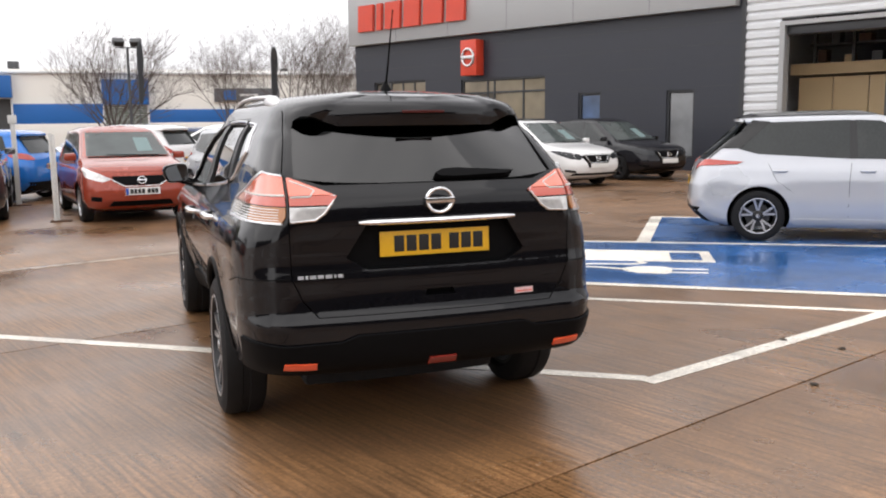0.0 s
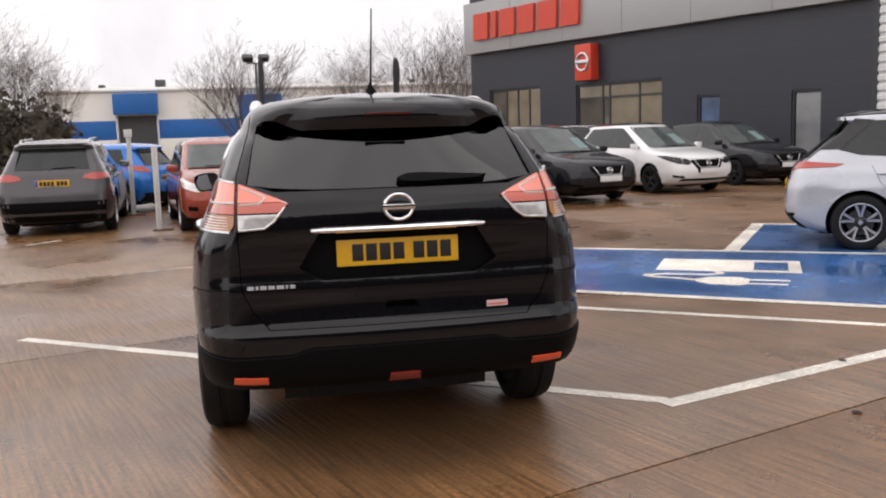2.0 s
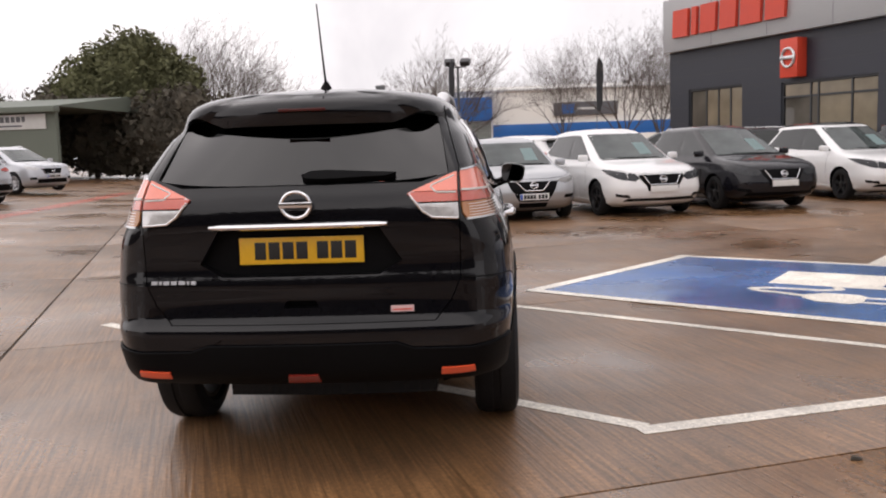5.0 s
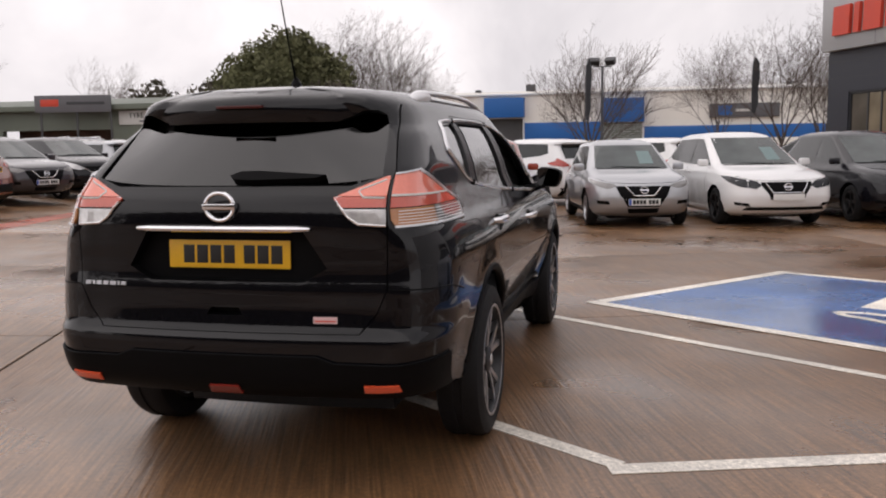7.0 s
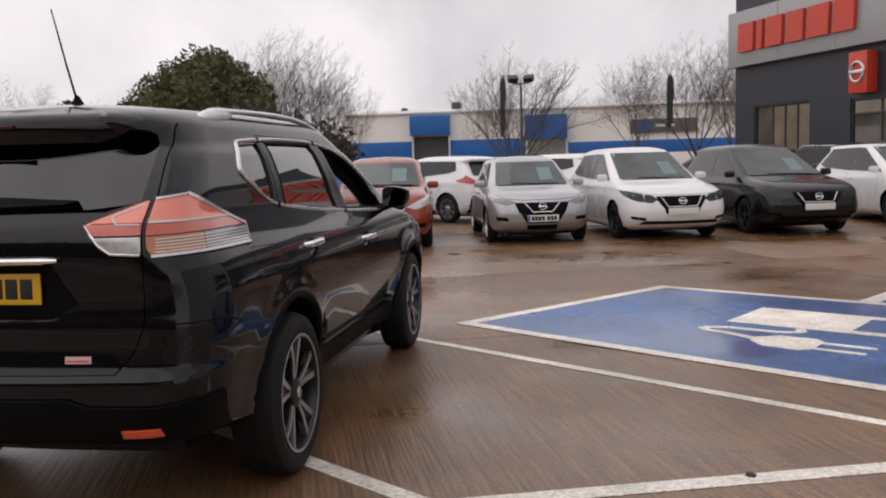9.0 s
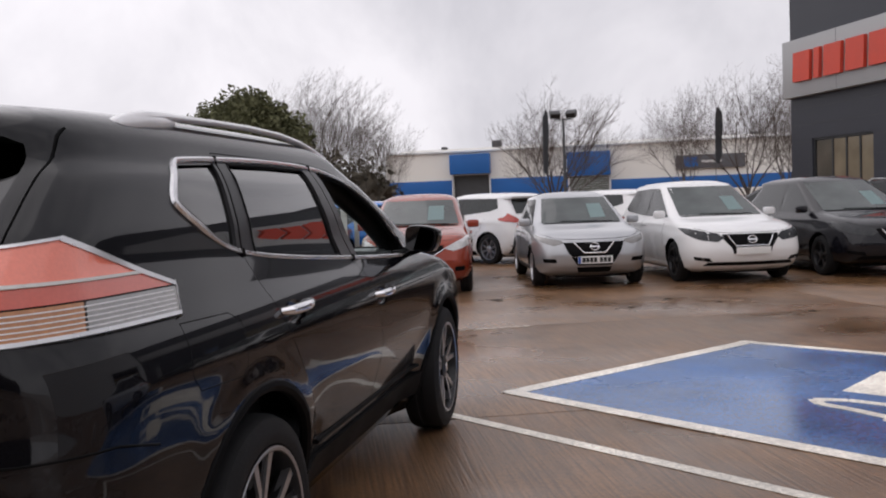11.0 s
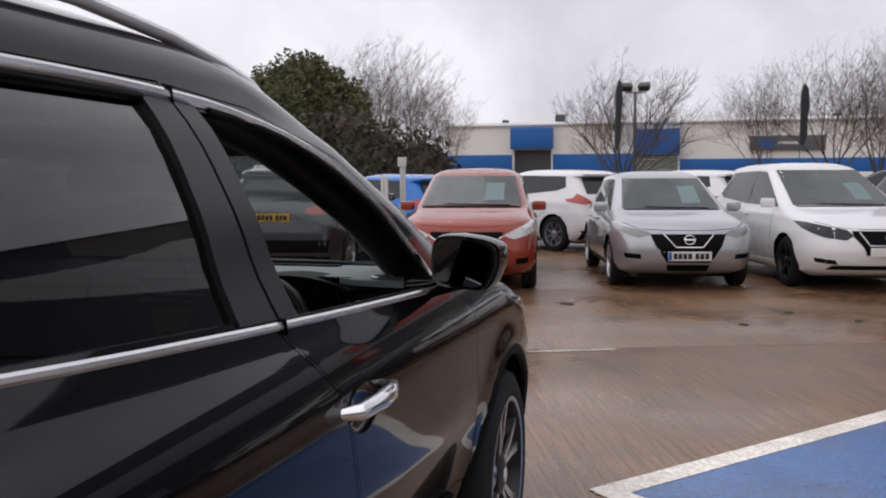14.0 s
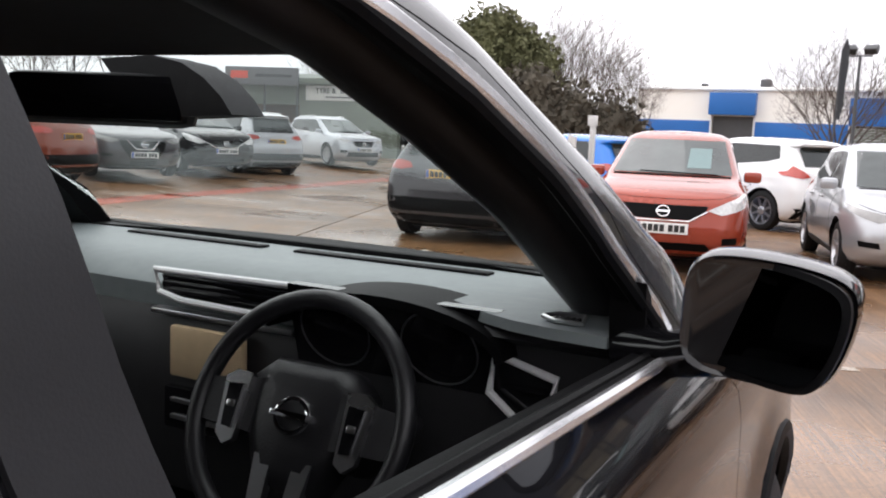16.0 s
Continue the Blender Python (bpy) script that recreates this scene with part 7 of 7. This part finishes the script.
for fx, fy, fh in ((-0.62, 28.5, 4.45), (6.85, 46.5, 5.9)):
    flag = thing("feather_flag", "furled black feather flag on a thin pole", "flag", pose(fx, fy, 0), group="feather flags")
    part("pole", tube([(0, 0, 0), (0, 0, fh * 0.7), (0.02, 0, fh * 0.93), (0.12, 0, fh)], 0.02, 6), STEEL, flag)
    wide = 0.68 + 0.60 * (fh > 5)
    cloth = [(0.02, fh * 0.52), (0.14 * wide, fh * 0.50), (0.27 * wide, fh * 0.60), (0.25 * wide, fh * 0.72), (0.31 * wide, fh * 0.84), (0.28 * wide, fh * 0.95), (0.18 * wide, fh), (0.08, fh * 0.99), (0.02, fh * 0.94)]
    verts, faces = [], []
    for k, (yy) in enumerate((-0.035, 0.035)):
        verts += [(x + 0.0, yy + 0.05 * math.sin(9 * z), z) for x, z in cloth]
    n = len(cloth)
    faces = [tuple(range(n)), tuple(reversed(range(n, 2 * n)))] + [(i, n + i, n + (i + 1) % n, (i + 1) % n) for i in range(n)]
    part("cloth", (verts, faces), FLAG, flag)
    part("base", box(-0.3, 0.3, -0.3, 0.3, 0, 0.06, 0.02), STEEL, flag)
for px, py, h in ((-2.34, 11.73, 1.42), (-4.95, 17.2, 1.46), (-5.25, 17.35, 1.46), (-3.25, 15.3, 1.62)):
    post = thing("marker_post", "slim white painted steel post on a rusty base plate", "post", pose(px, py, rise(px, py)), group="white posts")
    part("upright", join(box(-0.045, 0.0, -0.03, 0.03, 0.02, h, 0.006), box(0.004, 0.045, -0.025, 0.025, 0.02, h - 0.02, 0.006)), POST_WHITE, post)
    part("base_plate", box(-0.10, 0.22, -0.10, 0.10, 0.0, 0.025, 0.004), BROWN, post)
    if h > 1.5:
        part("notice", box(-0.08, 0.08, -0.045, -0.03, h - 0.02, h + 0.14, 0.003), SIGN_WHITE, post)


# ---- trees and hedges ----
def bare_tree(x, y, height, spread, seed, label, limbs=7, z=None, depth=5, twig=TWIG, stout=0.011):
    """A leafless tree: trunk, fanned limbs, side branches along them and a crown of fine twigs."""
    r = random.Random(seed)
    height *= 0.90
    wood, fine = [], []
    share = (0.22, 0.56, 0.27, 0.15, 0.085, 0.05)
    kids = (limbs, 6, 4, 4, 3)

    def grow(p, d, level):
        n = (3, 5, 3, 3, 2, 1)[level]
        length = height * share[level] * r.uniform(0.7, 1.08)
        pts, q, e = [p], p.copy(), d.copy()
        for i in range(n):
            e = (e + Vector((r.uniform(-1, 1), r.uniform(-1, 1), r.uniform(-0.3, 0.75))) * 0.18).normalized()
            q = q + e * length / n
            pts.append(q.copy())
        rad = max(height * stout * (1.0, 0.40, 0.17, 0.085, 0.055, 0.04)[level], 0.0055)
        tip = 0.75 if level == 0 else 0.35
        (wood if level < 2 else fine).append(tube(pts, [rad * (1 - (1 - tip) * i / n) for i in range(n + 1)], 8 if level == 0 else 5 if level == 1 else 3))
        if level >= depth:
            return
        for k in range(kids[level]):
            t = 1.0 - 0.45 * r.random() if level == 0 else 0.25 + 0.75 * (k + r.random()) / kids[level]
            i = min(int(t * n), n - 1)
            base = pts[i].lerp(pts[i + 1], t * n - i)
            a = 2 * math.pi * (k * 0.382 + r.random() * 0.2)
            side = Vector((math.cos(a), math.sin(a), 0))
            if level == 0:
                lean = spread * (0.12 + 0.80 * (k + 0.5) / limbs)
                grow(base, (Vector((0, 0, 1)) + side * lean).normalized(), 1)
            else:
                across = (side - e * side.dot(e)).normalized()
                grow(base, (e * 0.95 + across * 0.74 + Vector((0, 0, 0.20))).normalized(), level + 1)

    z = rise(x, y) if z is None else z
    grow(Vector((0, 0, -0.1)), Vector((0, 0, 1)), 0)
    tree = thing("bare_tree", label, "tree", pose(x, y, z), group="bare trees")
    part("trunk", join(*wood), BARK, tree, fix=False)
    part("crown", join(*fine), twig, tree, fix=False)
    return tree


def leaf_cloud(blobs, count, size, seed, lean=0.5):
    """Many small leaf pieces scattered through rounded masses, thicker near their skins."""
    r = np.random.default_rng(seed)
    vol = np.array([b[3] * b[4] * b[5] for b in blobs])
    pick = r.choice(len(blobs), count, p=vol / vol.sum())
    verts, faces = [], []
    for i in pick:
        bx, by, bz, rx, ry, rz = blobs[i]
        d = r.normal(size=3)
        d /= np.linalg.norm(d)
        k = r.uniform(0.50, 1.0) + 0.22 * noise.noise(Vector(d * 2.6) + Vector((bx, by, bz)))
        c = np.array([bx, by, bz]) + d * (rx, ry, rz) * k
        if c[2] < 0.03:
            continue
        a = r.normal(size=3)
        a /= np.linalg.norm(a)
        b = np.cross(a, r.normal(size=3))
        b /= np.linalg.norm(b)
        s = size * r.uniform(0.5, 1.3)
        k0 = len(verts)
        verts += [tuple(c - a * s), tuple(c + b * s * 0.5), tuple(c + a * s), tuple(c - b * s * 0.5)]
        faces.append((k0, k0 + 1, k0 + 2, k0 + 3))
    return verts, faces


def evergreen(x, y, blobs, count, size, seed, label, material=LEAF_DARK, name="evergreen_tree", category="tree"):
    z = rise(x, y)
    t = thing(name, label, category, pose(x, y, z))
    part("trunk", join(*[tube([(b[0], b[1], -0.1), (b[0] * 0.95, b[1], b[2] * 0.6), (b[0], b[1], b[2])], [0.16, 0.12, 0.05], 6) for b in blobs[:4]]), BARK, t, fix=False)
    core = []
    for bx, by, bz, rx, ry, rz in blobs:
        bm = bmesh.new()
        bmesh.ops.create_icosphere(bm, subdivisions=3, radius=1.0)
        for v in bm.verts:
            k = 0.66 + 0.34 * noise.noise(v.co * 2.3 + Vector((bx, by, bz)))
            v.co = (bx + v.co.x * rx * k, by + v.co.y * ry * k, max(0.0, bz + v.co.z * rz * k))
        bm.verts.index_update()
        core.append(([tuple(v.co) for v in bm.verts], [tuple(v.index for v in f.verts) for f in bm.faces]))
        bm.free()
    part("inner_growth", join(*core), material, t)
    part("crown", leaf_cloud(blobs, count, size, seed), material, t, sharp=0, fix=False)
    return t


evergreen(-21.2, 50.0, [(0, 0, 5.5, 3.6, 2.5, 3.4), (-2.6, 0, 4.8, 2.6, 2.2, 3.0), (2.4, 0, 4.6, 2.4, 2.0, 3.2), (0.6, 0, 7.4, 1.9, 1.6, 1.6), (-4.6, 0, 3.6, 2.0, 1.8, 2.4), (-1.4, 0.3, 6.9, 1.4, 1.3, 1.5), (2.0, -0.3, 6.4, 1.2, 1.2, 1.4), (3.6, 0, 5.6, 1.1, 1.0, 1.3)], 26000, 0.17, 3, "rounded dark evergreen tree at the yard's edge")
evergreen(-14.6, 45.5, [(-3.2, 0, 2.4, 2.6, 1.6, 2.9), (0, 0, 2.1, 2.6, 1.6, 2.6), (2.6, 0, 1.8, 2.0, 1.4, 2.2), (-1.6, 0, 3.8, 1.8, 1.2, 1.6)], 7000, 0.20, 5, "dense dark brushwood hedge", BRUSH, "brushwood_hedge", "hedge")
evergreen(-25.5, 46.5, [(-3.0, 0, 2.6, 2.8, 1.6, 2.9), (0.5, 0, 2.4, 2.8, 1.6, 2.8), (3.4, 0, 2.2, 2.4, 1.5, 2.5), (5.2, 0, 0.8, 2.6, 1.4, 1.3)], 5600, 0.22, 6, "dense dark brushwood hedge by the shed", BRUSH, "brushwood_hedge", "hedge")

bare_tree(-1.55, 46.5, 8.9, 1.7, 11, "leafless spreading tree beside the floodlight", 12, stout=0.017)
bare_tree(8.6, 47.5, 9.8, 0.9, 12, "leafless upright tree near the showroom corner", 7, stout=0.014)
bare_tree(10.9, 49.0, 9.2, 0.9, 13, "leafless upright tree near the showroom corner", 7, stout=0.014)
bare_tree(6.6, 66.0, 11.5, 1.0, 14, "leafless tree before the long unit", 8)
bare_tree(12.6, 51.0, 10.5, 0.9, 24, "leafless tree by the showroom corner", 8)
bare_tree(-17.0, 52.5, 11.5, 0.55, 15, "tall leafless tree with reddish twigs", 8)
bare_tree(-14.6, 51.5, 9.6, 0.60, 16, "leafless tree with reddish twigs", 8)
bare_tree(-12.6, 51.0, 8.0, 0.65, 17, "leafless tree with reddish twigs", 7)
bare_tree(-19.0, 54.0, 10.5, 0.55, 18, "leafless tree behind the evergreen", 7)
bare_tree(-35.8, 35.0, 10.5, 0.5, 19, "tall thin leafless tree by the fence", 6)
bare_tree(-38.6, 34.5, 9.5, 0.7, 20, "leafless tree by the fence", 8)
bare_tree(-41.5, 34.5, 9.5, 0.7, 21, "leafless tree by the fence", 8)
bare_tree(-45.0, 35.0, 9.0, 0.7, 22, "leafless tree by the fence", 8)
bare_tree(-47.0, 70.0, 11.0, 0.9, 23, "round leafless tree far behind the shed", 9, z=-0.05)
# farthest trees, crowns coloured paler to stand for haze
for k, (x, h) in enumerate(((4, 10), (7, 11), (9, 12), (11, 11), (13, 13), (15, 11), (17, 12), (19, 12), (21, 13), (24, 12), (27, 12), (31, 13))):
    bare_tree(x, 112 + 3 * (k % 2), h + 2, 0.85, 30 + k, "leafless tree far behind the long unit", 8, z=-0.05, depth=3, twig=TWIG_HAZE)

# ---- unseen hedges, added behind the camera to darken reflections in the car ----
for bx, by, w, turn in ((-10, -24, 26, 4), (16, -25, 26, -6), (-42, -6, 30, 80)):
    hedge = thing("unseen_dark_hedge", "tall dark hedge added out of view to darken reflections", "hedge", pose(bx, by, 0, 0, 0, turn))
    part("growth", leaf_cloud([(x, 0, 3.2, 3.2, 1.8, 3.6) for x in np.arange(-w / 2, w / 2, 3.0)], 5000, 0.35, 40), BRUSH, hedge, sharp=0, fix=False)
    part("inner_growth", box(-w / 2, w / 2, -0.7, 0.7, 0, 5.6, 0.4), BRUSH, hedge)
